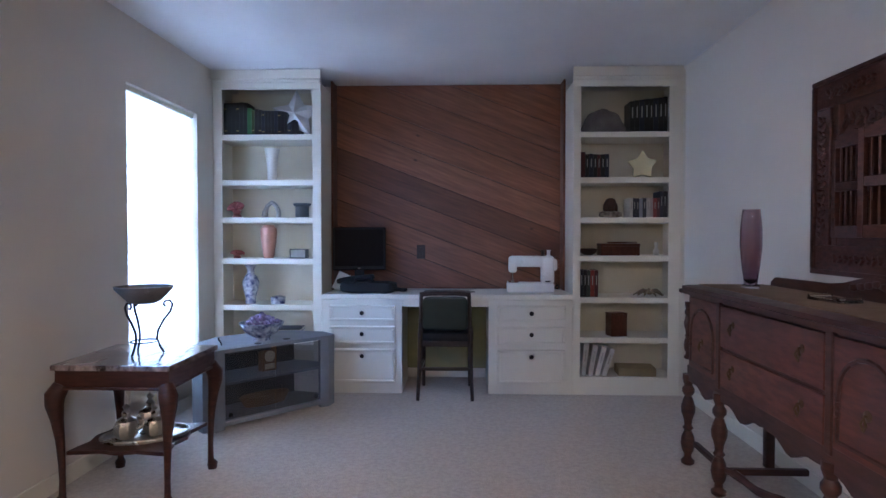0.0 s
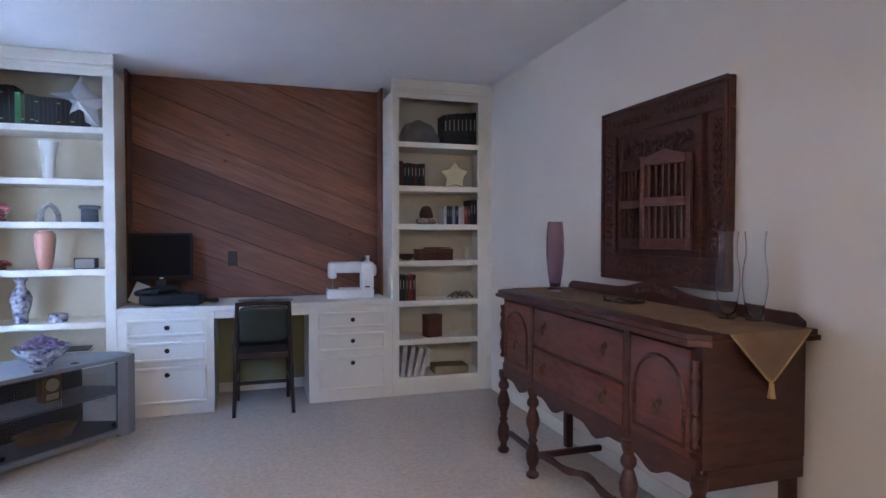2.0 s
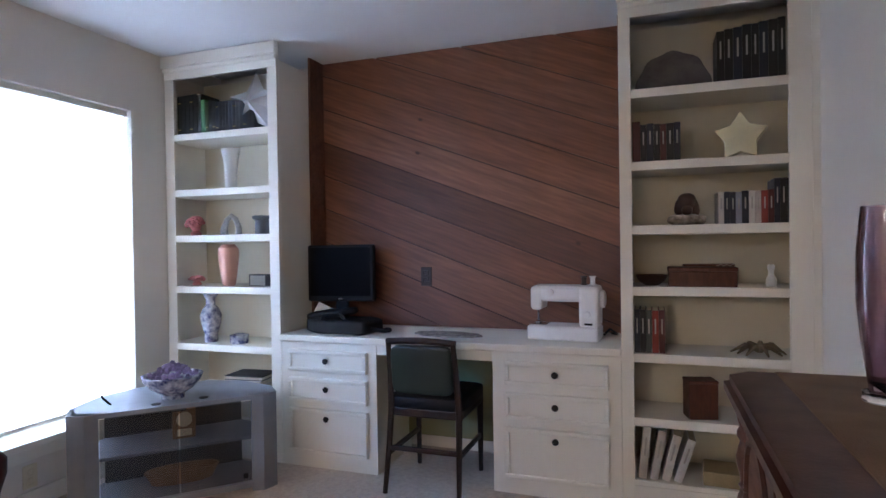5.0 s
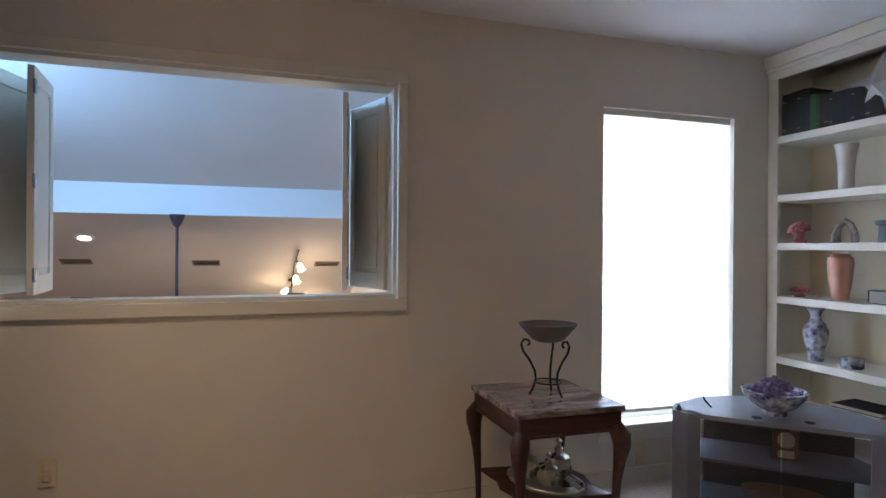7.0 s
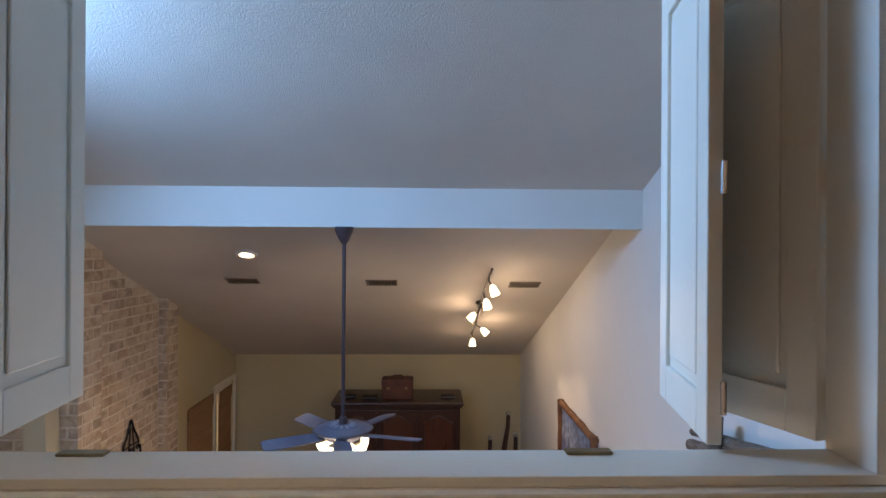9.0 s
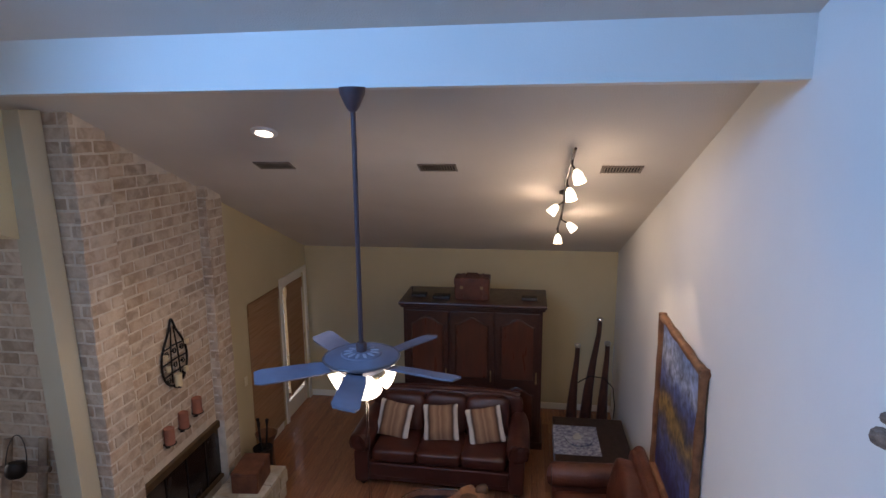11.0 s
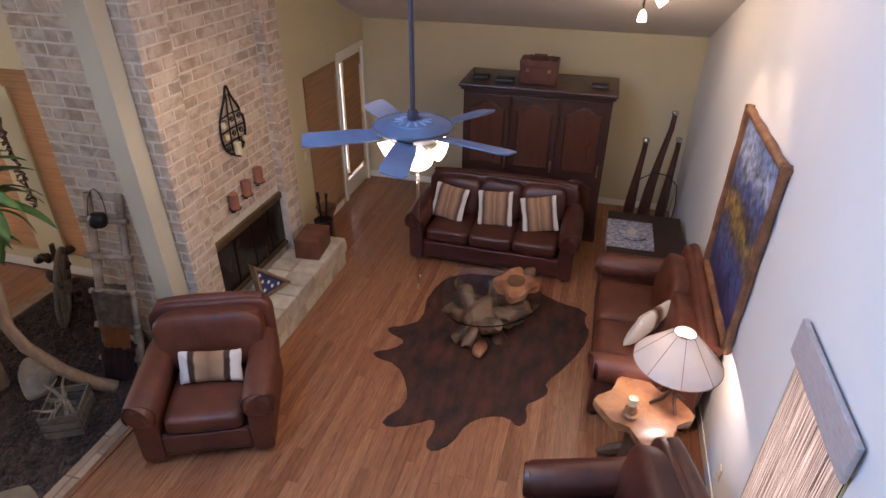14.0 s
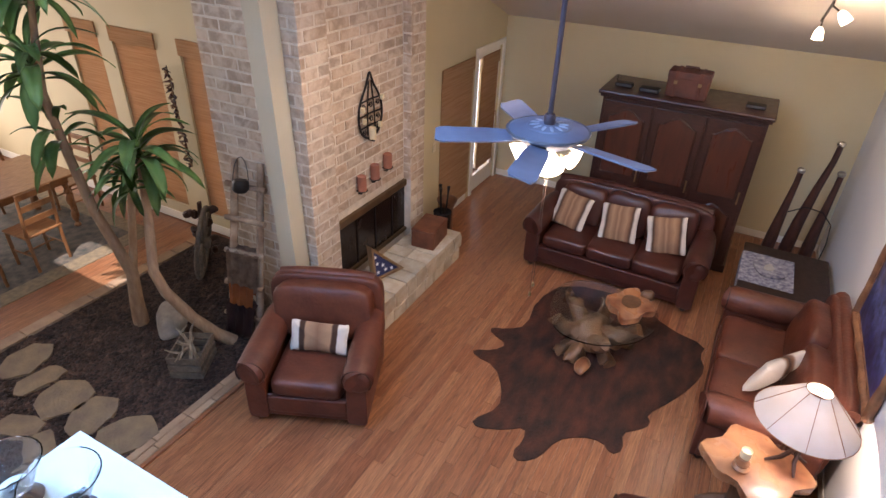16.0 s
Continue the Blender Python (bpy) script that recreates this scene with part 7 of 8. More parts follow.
for _x, _y, _w2, _l2, _lab in ((-9.42, 0.35, 0.12, 0.20, "small black set top box on the armoire"), (-9.36, 0.66, 0.15, 0.22, "black cable box on the armoire"), (-9.40, 1.80, 0.12, 0.20, "small black speaker box on the armoire")):
    _t = thing("media_box", (_x, _y, _at), _lab, "media box", "boxes on the armoire")
    part("case", box(-_w2 / 2, -_l2 / 2, 0.004, _w2 / 2, _l2 / 2, 0.045, 0.006), BLACK, _t)
    part("front_panel", box(_w2 / 2 + 0.0002, -_l2 / 2 + 0.01, 0.012, _w2 / 2 + 0.002, _l2 / 2 - 0.01, 0.038), GREYDK, _t)
single("antenna", lathe([(0.012, 0), (0.012, 0.01), (0.005, 0.015), (0.004, 0.10), (0.0, 0.102)], 8), BLACK, (-9.5, 0.24, _at), "short black antenna on the armoire", "antenna")

_t = thing("end_table", pose(-8.52, 2.55, LF), "dark wooden trunk table behind the sofas", "table")
part("top", box(-0.56, -0.43, 0.51, 0.56, 0.43, 0.55, 0.012), CHAIRWOOD, _t)
part("body", box(-0.52, -0.39, 0.10, 0.52, 0.39, 0.508, 0.008), CHAIRWOOD, _t)
for _x in (-0.47, 0.47):
    for _y in (-0.34, 0.34):
        part("foot", box(_x - 0.04, _y - 0.04, 0, _x + 0.04, _y + 0.04, 0.10, 0.006), CHAIRWOOD, _t)
PATTERN = mat("blue_patterned_cloth", (0.10, 0.10, 0.16), 0.9, color2=(0.36, 0.36, 0.38), var=0.2, scale=24, bump=0.3, bscale=160, detail=6)
_t = thing("table_cloth", pose(-8.50, 2.40, LF + 0.5505), "patterned blue and white cloth on the end table", "cloth")
part("cloth", box(-0.34, -0.28, 0, 0.34, 0.24, 0.004), PATTERN, _t)
part("overhang", box(-0.34, -0.284, -0.16, 0.34, -0.2805, 0.003), PATTERN, _t)
_b = slab(rounded([(-0.2, -0.15), (0.2, -0.16), (0.23, 0.1), (0.0, 0.19), (-0.22, 0.1)], 3), 0, 0.02)
single("painted_platter", _b, PATTERN, pose(-8.55, 2.40, LF + 0.5555, 0, 0, 12), "shallow painted platter with a pale bird shape", "platter")
single("pale_inlay", slab(rounded([(-0.09, -0.02), (0.02, -0.06), (0.12, -0.01), (0.03, 0.07), (-0.03, 0.02)], 2), 0, 0.004), PALE, pose(-8.55, 2.40, LF + 0.576, 0, 0, -20), "pale shape set in the platter", "inlay")
HORN = mat("dark_polished_wood", (0.075, 0.028, 0.018), 0.35, color2=(0.03, 0.012, 0.010), var=0.25, scale=6, bump=0.06, coat=0.3, stretch=(3, 3, 1))
for _y, _dy, _h, _lab in ((2.38, 0.06, 1.36, "slender curved dark wooden drum stick stand"), (2.56, 0.15, 1.72, "tallest curved dark wooden horn with a beaded cap"), (2.78, 0.04, 1.40, "curved dark wooden horn with a beaded cap")):
    _t = thing("wooden_horn", (-9.45, _y, LF), _lab, "horn", "three wooden horns")
    _pp = [(0.0, 0, 0), (0.0, _dy * 0.05, _h * 0.2), (0.0, _dy * 0.25, _h * 0.45), (0.0, _dy * 0.6, _h * 0.7), (0.0, _dy * 0.95, _h * 0.9), (0.0, _dy * 1.0, _h)]
    part("horn", tube(_pp, [0.085, 0.078, 0.062, 0.042, 0.032, 0.03], 12), HORN, _t, "", True)
    part("cap", wobble(puff(0.085, 0.085, 0.06, 0.8, pose(0, _dy, _h + 0.02), None, 8), 0.008, 40), SILVER, _t, "silver beaded cap", True)
single("cord_loop", tube([(-9.36, 2.45, LF + 0.9), (-9.36, 2.60, LF + 1.0), (-9.36, 2.78, LF + 0.98), (-9.36, 2.90, LF + 0.85), (-9.36, 2.93, LF + 0.6), (-9.36, 2.90, LF + 0.02)], 0.007, 6), BLACK, (0, 0, 0), "black cord looped between the horns", "cord")

LOG = mat("peeled_log_frame", (0.24, 0.11, 0.05), 0.55, color2=(0.11, 0.045, 0.022), var=0.3, scale=9, bump=0.4, bscale=40)


def canvas():
    """Sky over a mountain, with gold aspens and dark blue reflections below."""
    m = bpy.data.materials.new("landscape_canvas")
    m.use_nodes = True
    n, l = m.node_tree.nodes, m.node_tree.links
    b = n["Principled BSDF"]
    co, sep, nz, nz2 = n.new("ShaderNodeTexCoord"), n.new("ShaderNodeSeparateXYZ"), n.new("ShaderNodeTexNoise"), n.new("ShaderNodeTexNoise")
    nz.inputs["Scale"].default_value, nz.inputs["Detail"].default_value = 4.5, 10
    nz2.inputs["Scale"].default_value, nz2.inputs["Detail"].default_value = 16, 10
    l.new(co.outputs["Object"], sep.inputs[0])
    l.new(co.outputs["Object"], nz.inputs["Vector"])
    l.new(co.outputs["Object"], nz2.inputs["Vector"])
    add = n.new("ShaderNodeMath")
    add.operation = "MULTIPLY_ADD"
    l.new(nz.outputs[0], add.inputs[0])
    add.inputs[1].default_value = 0.55
    l.new(sep.outputs["Z"], add.inputs[2])
    mr = n.new("ShaderNodeMapRange")
    mr.inputs[1].default_value, mr.inputs[2].default_value = -0.35, 0.95
    l.new(add.outputs[0], mr.inputs[0])
    r = n.new("ShaderNodeValToRGB")
    e = r.color_ramp.elements
    e[0].position, e[0].color = 0.0, (0.03, 0.035, 0.13, 1)
    e[1].position, e[1].color = 1.0, (0.22, 0.30, 0.52, 1)
    for p, c in ((0.25, (0.10, 0.12, 0.30, 1)), (0.38, (0.16, 0.12, 0.10, 1)), (0.48, (0.38, 0.24, 0.07, 1)), (0.58, (0.10, 0.08, 0.09, 1)), (0.68, (0.10, 0.13, 0.30, 1)), (0.82, (0.40, 0.44, 0.58, 1))):
        q = e.new(p)
        q.color = c
    l.new(mr.outputs[0], r.inputs[0])
    h = n.new("ShaderNodeHueSaturation")
    v = n.new("ShaderNodeMapRange")
    v.inputs[1].default_value, v.inputs[2].default_value = 0.3, 0.7
    v.inputs[3].default_value, v.inputs[4].default_value = 0.15, 1.25
    l.new(nz2.outputs[0], v.inputs[0])
    l.new(v.outputs[0], h.inputs["Value"])
    l.new(r.outputs[0], h.inputs["Color"])
    l.new(h.outputs[0], b.inputs["Base Color"])
    b.inputs["Roughness"].default_value = 0.45
    return m


_t = thing("painting", pose(-6.69, LY - 0.002, -0.98), "large landscape painting in a peeled log frame", "painting")
_pw, _ph = 0.66, 0.735
part("canvas", box(-_pw + 0.05, -0.03, -_ph + 0.05, _pw - 0.05, -0.004, _ph - 0.05), canvas(), _t, "blue and gold mountain landscape")
for _q in (((-_pw - 0.03, 0, -_ph), (_pw + 0.03, 0, -_ph)), ((-_pw - 0.03, 0, _ph), (_pw + 0.03, 0, _ph)), ((-_pw, 0, -_ph - 0.03), (-_pw, 0, _ph + 0.03)), ((_pw, 0, -_ph - 0.03), (_pw, 0, _ph + 0.03))):
    a, b = Vector(_q[0]), Vector(_q[1])
    _bm = tube([a.lerp(b, k / 10) + Vector((0, -0.035, 0)) for k in range(11)], [0.034 + 0.005 * math.sin(k * 2.1) for k in range(11)], 10)
    part("log", wobble(_bm, 0.006, 8, a.x), LOG, _t, "", True)
for _i in range(4):
    part("inner_moulding", box(*((-_pw + 0.03, -0.036, (-_ph + 0.03, _ph - 0.05)[_i], _pw - 0.03, -0.028, (-_ph + 0.05, _ph - 0.03)[_i]) if _i < 2 else ((-_pw + 0.03, _pw - 0.05)[_i - 2], -0.036, -_ph + 0.05, (-_pw + 0.05, _pw - 0.03)[_i - 2], -0.028, _ph - 0.05)), 0.002), LOG, _t)
outlet(-5.42, LY, LF + 0.32, "-y", IVORY, "ivory wall socket behind the side table")
outlet(-8.30, -1.615, LF + 1.15, "+y", IVORY, "ivory switch plate beside the chimney", "wall outlets")

# ---- lower room: fireplace things ----
x0, x1, z0, z1 = FB
FY0 = CFY - 0.11
_t = thing("fire_screen", (0, 0, 0), "bronze framed fireplace with dark glass doors", "fireplace")
_b = bmesh.new()
for a in ((x0, z1 - 0.075, x1, z1), (x0, z0, x0 + 0.05, z1 - 0.075), (x1 - 0.05, z0, x1, z1 - 0.075), (x0 + 0.05, z0, x1 - 0.05, z0 + 0.04)):
    box(a[0], FY0 - 0.02, a[1], a[2], FY0 + 0.05, a[3], 0.005, _b)
part("frame", _b, mat("antique_bronze", (0.17, 0.11, 0.055), 0.45, metal=0.7, var=0.15, bump=0.05), _t)
FIREGL = mat("black_fire_glass", (0.014, 0.008, 0.007), 0.25, var=0.05, bump=0)
for _i in range(4):
    _w = (x1 - x0 - 0.1) / 4
    part("glass_door", box(x0 + 0.052 + _w * _i, FY0 + 0.012, z0 + 0.042, x0 + 0.048 + _w * (_i + 1), FY0 + 0.02, z1 - 0.077), FIREGL, _t, "dark glass door")
    part("door_edge", box(x0 + 0.046 + _w * _i, FY0 + 0.02, z0 + 0.042, x0 + 0.056 + _w * _i, FY0 + 0.03, z1 - 0.077), IRON, _t)
part("firebox_lining", box(x0, CFY - 0.58, z0, x1, CFY - 0.57, z1), BLACK, _t)

HX0, HX1, HY0, HY1, HZ = -7.80, -5.95, CFY + 0.005, -0.94, -2.33
_h = tagged(thing("hearth_1", (0, 0, 0), "raised hearth of cream brick", "hearth"), kind="structure")
part("core", box(HX0 + 0.01, HY0, LF, HX1 - 0.01, HY1 - 0.01, HZ - 0.05), MORTAR, _h)
_r = random.Random(3)
_x = HX0
while _x < HX1 - 0.02:
    _w = min(_r.uniform(0.19, 0.25), HX1 - _x)
    for _y0, _y1 in ((HY0, HY0 + 0.25), (HY0 + 0.26, HY1 + 0.012)):
        part("stone", box(_x + 0.006, _y0, HZ - 0.06, _x + _w - 0.006, _y1, HZ + _r.uniform(-0.004, 0.006), 0.010), HEARTHST, _h)
    for _k in range(2):
        part("stone", box(_x + 0.006 - 0.05 * _k, HY1 - 0.06, LF + 0.005 + 0.155 * _k, _x + _w - 0.008 - 0.05 * _k, HY1 + _r.uniform(-0.003, 0.006), LF + 0.15 + 0.155 * _k, 0.008), HEARTHST, _h)
    _x += _w
for _k in range(2):
    for _j in range(2):
        for _e in (HX0 - 0.004, HX1 - 0.05):
            part("stone", box(_e, HY0 + 0.26 * _j, LF + 0.005 + 0.155 * _k, _e + 0.055, HY0 + 0.25 + 0.26 * _j, LF + 0.15 + 0.155 * _k, 0.008), HEARTHST, _h)

TERRA = mat("terracotta_wax", (0.34, 0.13, 0.08), 0.6, var=0.15, bump=0.1)
for _x, _z in ((-6.62, -1.44), (-6.86, -1.40), (-7.10, -1.36)):
    _t = thing("pillar_candle", (_x, FY0 + 0.06, _z), "terracotta pillar candle on a small iron bracket", "candle", "candles above the fireplace")
    part("candle", lathe([(0.048, 0), (0.048, 0.155), (0.04, 0.16), (0.03, 0.15), (0.0, 0.148)], 18), TERRA, _t, "", True)
    part("plate", lathe([(0.03, -0.02), (0.055, -0.008), (0.06, -0.001)], 18), IRON, _t, "", True)
    part("bracket", tube([(0, -0.05, -0.05), (0, -0.01, -0.045), (0, 0, -0.02)], 0.008, 6), IRON, _t, "", True)
# teardrop iron candle rack
_t = thing("candle_rack", (-6.85, FY0 + 0.004, -0.62), "teardrop wrought iron wall rack with candles", "wall candle rack")
_o = [(0, 0.36), (0.05, 0.22), (0.13, 0.12), (0.195, 0.0), (0.205, -0.12), (0.17, -0.24), (0.09, -0.31), (0, -0.33)]
_o = _o + [(-x, z) for x, z in _o[-2:0:-1]]
_o = rounded(_o, 2)
part("rim", tube([(x, 0.03, z) for x, z in _o + _o[:1]], 0.011, 8), IRON, _t, "", True)
for _x in (-0.075, 0.06):
    part("upright", tube([(_x, 0.03, -0.31 + abs(_x) * 0.4), (_x * 0.8, 0.03, 0.0), (_x * 0.3, 0.03, 0.25)], 0.008, 6), IRON, _t)
for _z, _w in ((0.06, 0.15), (-0.08, 0.20), (-0.20, 0.185)):
    part("cross_bar", tube([(-_w, 0.03, _z), (0, 0.03, _z + 0.01), (_w, 0.03, _z)], 0.008, 6), IRON, _t)
_rr = random.Random(17)
for _i in range(9):
    _x, _z = (-0.12, 0.0, 0.12)[_i % 3], (0.04, -0.10, -0.22)[_i // 3]
    part("scroll", tube([(_x + 0.035 * (1 - 0.09 * k) * math.cos(k), 0.035, _z - 0.03 + 0.035 * (1 - 0.09 * k) * math.sin(k)) for k in range(9)], 0.006, 5), IRON, _t)
for _x, _z in ((-0.165, 0.03), (0.175, -0.02), (-0.12, -0.24), (0.15, -0.14)):
    part("votive", lathe([(0.02, 0), (0.024, 0.01), (0.022, 0.05), (0.0, 0.048)], 12, None, pose(_x, 0.06, _z)), CANDLEM, _t)
part("large_candle", lathe([(0.035, 0), (0.035, 0.12), (0.0, 0.118)], 16, None, pose(0.05, 0.085, -0.315)), CANDLEM, _t, "cream pillar candle", True)
part("candle_arm", tube([(0.05, 0.03, -0.33), (0.05, 0.10, -0.335), (0.10, 0.11, -0.31)], 0.009, 6), IRON, _t)

# log box, pots and flag case on the hearth
_t = thing("copper_log_box", pose(-7.42, -1.16, HZ + 0.006, 0, 0, 6), "reddish copper log box on the hearth", "box")
COPPERB = mat("aged_copper_box", (0.22, 0.085, 0.045), 0.5, color2=(0.13, 0.05, 0.03), var=0.2, metal=0.25, scale=8, bump=0.15)
part("body", box(-0.21, -0.14, 0, 0.21, 0.14, 0.20, 0.008), COPPERB, _t)
part("lid", box(-0.215, -0.145, 0.2005, 0.215, 0.145, 0.235, 0.015), COPPERB, _t)
_t = thing("fire_tools", pose(-7.90, -1.25, LF), "upright iron fire tools beside the hearth", "fire tools")
part("bucket", lathe([(0.09, 0), (0.10, 0.02), (0.11, 0.50), (0.115, 0.52), (0.10, 0.515), (0.0, 0.48)], 18), IRON, _t, "", True)
for _i in range(3):
    _a = 2.1 * _i
    part("poker", tube([(0.03 * math.cos(_a), 0.03 * math.sin(_a), 0.4), (0.06 * math.cos(_a), 0.06 * math.sin(_a), 0.78), (0.065 * math.cos(_a), 0.065 * math.sin(_a), 0.86)], [0.012, 0.012, 0.022], 8), IRON, _t, "", True)
vessel("brass_pot", [(0.08, 0), (0.09, 0.04), (0.075, 0.30), (0.085, 0.50), (0.125, 0.58), (0.13, 0.60)], 0.008, mat("dull_brass", (0.26, 0.13, 0.07), 0.45, metal=0.6, var=0.2, bump=0.1), (-8.09, -1.29, LF), "tall flared brass pot on the floor", "pot")
_t = thing("flag_case", pose(-6.38, -1.28, HZ + 0.008, 0, 0, 163), "triangular wooden case with a folded starred flag", "flag case")
_tri = [(0.0, 0.0), (0.40, 0.0), (0.0, 0.40)]
_m = pose(0, 0, 0.0, 82)
part("flag", slab([(0.024, 0.024), (0.335, 0.024), (0.024, 0.335)], 0.02, 0.05, None, _m), mat("navy_flag_cloth", (0.03, 0.035, 0.11), 0.85, var=0.1, bump=0.3), _t, "folded navy flag cloth")
for _i, (a, b) in enumerate(zip(_tri, _tri[1:] + _tri[:1])):
    d = Vector((b[0] - a[0], b[1] - a[1], 0))
    nn = Vector((-d.y, d.x, 0)).normalized() * 0.024
    _bm = slab([a, b, (b[0] + nn.x - d.normalized().x * 0.03, b[1] + nn.y - d.normalized().y * 0.03), (a[0] + nn.x + d.normalized().x * 0.03, a[1] + nn.y + d.normalized().y * 0.03)], 0, 0.08, None, _m)
    part("frame_side", _bm, TANWOOD, _t)
for _x, _y in ((0.07, 0.07), (0.17, 0.07), (0.07, 0.17), (0.14, 0.13), (0.25, 0.055), (0.055, 0.25)):
    _s = slab([((0.026 if k % 2 == 0 else 0.011) * math.sin(math.pi * k / 5), (0.026 if k % 2 == 0 else 0.011) * math.cos(math.pi * k / 5)) for k in range(10)][::-1], 0.0505, 0.053, None, _m @ pose(_x, _y, 0))
    part("star", _s, WHITEPL, _t)

# ---- the indoor garden ----
GRAVEL = mat("dark_river_gravel", (0.048, 0.026, 0.019), 0.8, color2=(0.018, 0.011, 0.009), var=0.4, scale=9, bump=0.4, bscale=60)
FLAG = mat("tan_flagstone", (0.235, 0.175, 0.105), 0.85, color2=(0.16, 0.12, 0.085), var=0.2, scale=6, bump=0.6, bscale=40, spread=0.12)
BARK = mat("pale_bark", (0.34, 0.23, 0.14), 0.85, color2=(0.24, 0.15, 0.09), var=0.2, scale=6, bump=0.5, bscale=30, stretch=(4, 4, 1))
LEAF = mat("green_strap_leaf", (0.17, 0.30, 0.09), 0.34, color2=(0.09, 0.20, 0.06), var=0.25, scale=5, bump=0.1, bscale=40, spread=0.3)
GX0, GX1, GY0, GY1 = -6.66, XL - 0.13, -3.92, -1.82
structure("garden_bed", box(GX0, GY0, LF - 0.06, GX1, GY1, LF - 0.012), GRAVEL, "dark soil under the gravel", "ground")
_rr = random.Random(77)
_verts, _faces = [], []
_shape = [Vector(p) for p in ((1, 0, 0), (-1, 0, 0), (0, 1, 0), (0, -1, 0), (0, 0, 1), (0, 0, -1), (0.6, 0.6, 0.5), (-0.6, 0.6, 0.5), (-0.6, -0.6, 0.5), (0.6, -0.6, 0.5))]
_tris = [(4, 6, 7), (4, 7, 8), (4, 8, 9), (4, 9, 6), (6, 0, 2), (7, 2, 1), (8, 1, 3), (9, 3, 0), (6, 2, 7), (7, 1, 8), (8, 3, 9), (9, 0, 6), (5, 2, 0), (5, 1, 2), (5, 3, 1), (5, 0, 3)]
for _i in range(15000):
    _x = _rr.uniform(-6.6, -2.9)
    _y = _rr.uniform(GY0 + 0.02, GY1 - 0.02)
    _s = _rr.uniform(0.012, 0.026)
    _m = Matrix.Translation((_x, _y, LF - 0.008 + _rr.uniform(-0.006, 0.010))) @ Matrix.Rotation(_rr.uniform(0, 6.28), 4, "Z") @ Matrix.Diagonal((_s * _rr.uniform(0.8, 1.5), _s, _s * 0.6, 1))
    _n = len(_verts)
    _verts += [_m @ p for p in _shape]
    _faces += [tuple(_n + k for k in f) for f in _tris]
_me = bpy.data.meshes.new("gravel")
_me.from_pydata(_verts, [], _faces)
_me.materials.append(GRAVEL)
tagged(new("gravel", _me), "dark rounded river gravel in the garden bed", "gravel", "", "stuff")
# vary the pebbles one by one
_n, _l = GRAVEL.node_tree.nodes, GRAVEL.node_tree.links
_geo, _hs = _n.new("ShaderNodeNewGeometry"), _n.new("ShaderNodeHueSaturation")
_mrv = _n.new("ShaderNodeMapRange")
_mrv.inputs[3].default_value, _mrv.inputs[4].default_value = 0.4, 2.0
_src = _n["Principled BSDF"].inputs["Base Color"].links[0].from_socket
_l.new(_geo.outputs["Random Per Island"], _mrv.inputs[0])
_l.new(_mrv.outputs[0], _hs.inputs["Value"])
_l.new(_src, _hs.inputs["Color"])
_l.new(_hs.outputs[0], _n["Principled BSDF"].inputs["Base Color"])

_kerb = tagged(thing("kerb_1", (0, 0, 0), "stone and brick edging round the garden bed", "edging"), kind="structure")
KERBST = mat("tan_edging_stone", (0.36, 0.25, 0.16), 0.7, color2=(0.26, 0.17, 0.11), var=0.15, scale=7, bump=0.35, bscale=50, spread=0.2)
for _ya, _yb in ((GY1, GY1 + 0.075), (GY1 + 0.08, GY1 + 0.15), (GY0 - 0.15, GY0)):
    _x = -5.75 if _ya > -2 else GX0 + 0.06
    while _x < -2.2:
        _w = _rr.uniform(0.24, 0.48)
        part("edging_stone", box(_x, _ya, LF - 0.06, _x + _w - 0.006, _yb, LF + 0.018 + _rr.uniform(-0.002, 0.004), 0.005, seg=1), KERBST, _kerb)
        _x += _w
part("wood_edge", box(-5.75, GY1 + 0.154, LF - 0.05, -2.2, GY1 + 0.19, LF + 0.014, 0.004), OAK, _kerb)
for _x, _y, _rx, _ry, _a in ((-4.02, -3.59, 0.27, 0.19, 25), (-3.95, -3.22, 0.22, 0.12, -12), (-3.91, -2.84, 0.23, 0.22, -21), (-3.90, -2.44, 0.26, 0.18, 19), (-3.89, -2.01, 0.24, 0.21, -25), (-3.54, -2.84, 0.21, 0.11, -69), (-3.50, -2.49, 0.17, 0.12, 63)):
    # angular slabs with broken edges
    _k = [_rr.uniform(0.86, 1.12) for _i in range(7)]
    _cor = [(_rx * k * math.copysign(abs(math.cos(q)) ** 0.7, math.cos(q)), _ry * k * math.copysign(abs(math.sin(q)) ** 0.7, math.sin(q))) for k, q in zip(_k, (2 * math.pi * (i + _rr.uniform(-0.22, 0.22)) / 7 for i in range(7)))]
    _o = []
    for _p, _q in zip(_cor, _cor[1:] + _cor[:1]):
        _o += [_p] + [(_p[0] + (_q[0] - _p[0]) * u + _rr.uniform(-0.007, 0.007), _p[1] + (_q[1] - _p[1]) * u + _rr.uniform(-0.007, 0.007)) for u in (0.25, 0.5, 0.75)]
    single("stepping_stone", slab(_o, -0.03, 0.018, None, None, 0.006), FLAG, pose(_x, _y, LF + 0.004, 0, 0, _a), "irregular tan flagstone laid in the gravel", "stepping stone", "stepping stones")
single("boulder", wobble(puff(0.46, 0.30, 0.28, 0.8, pose(0, 0, 0.10), None, 16), 0.04, 5, 4), mat("grey_boulder", (0.20, 0.175, 0.15), 0.85, color2=(0.34, 0.30, 0.25), var=0.2, scale=7, bump=0.7, bscale=40), pose(-5.08, -2.83, LF, 0, 0, 35), "rounded grey boulder in the gravel", "boulder", smooth=True)

# the corn plants: bare stems with crowns of strap leaves
_leaf_meshes = []
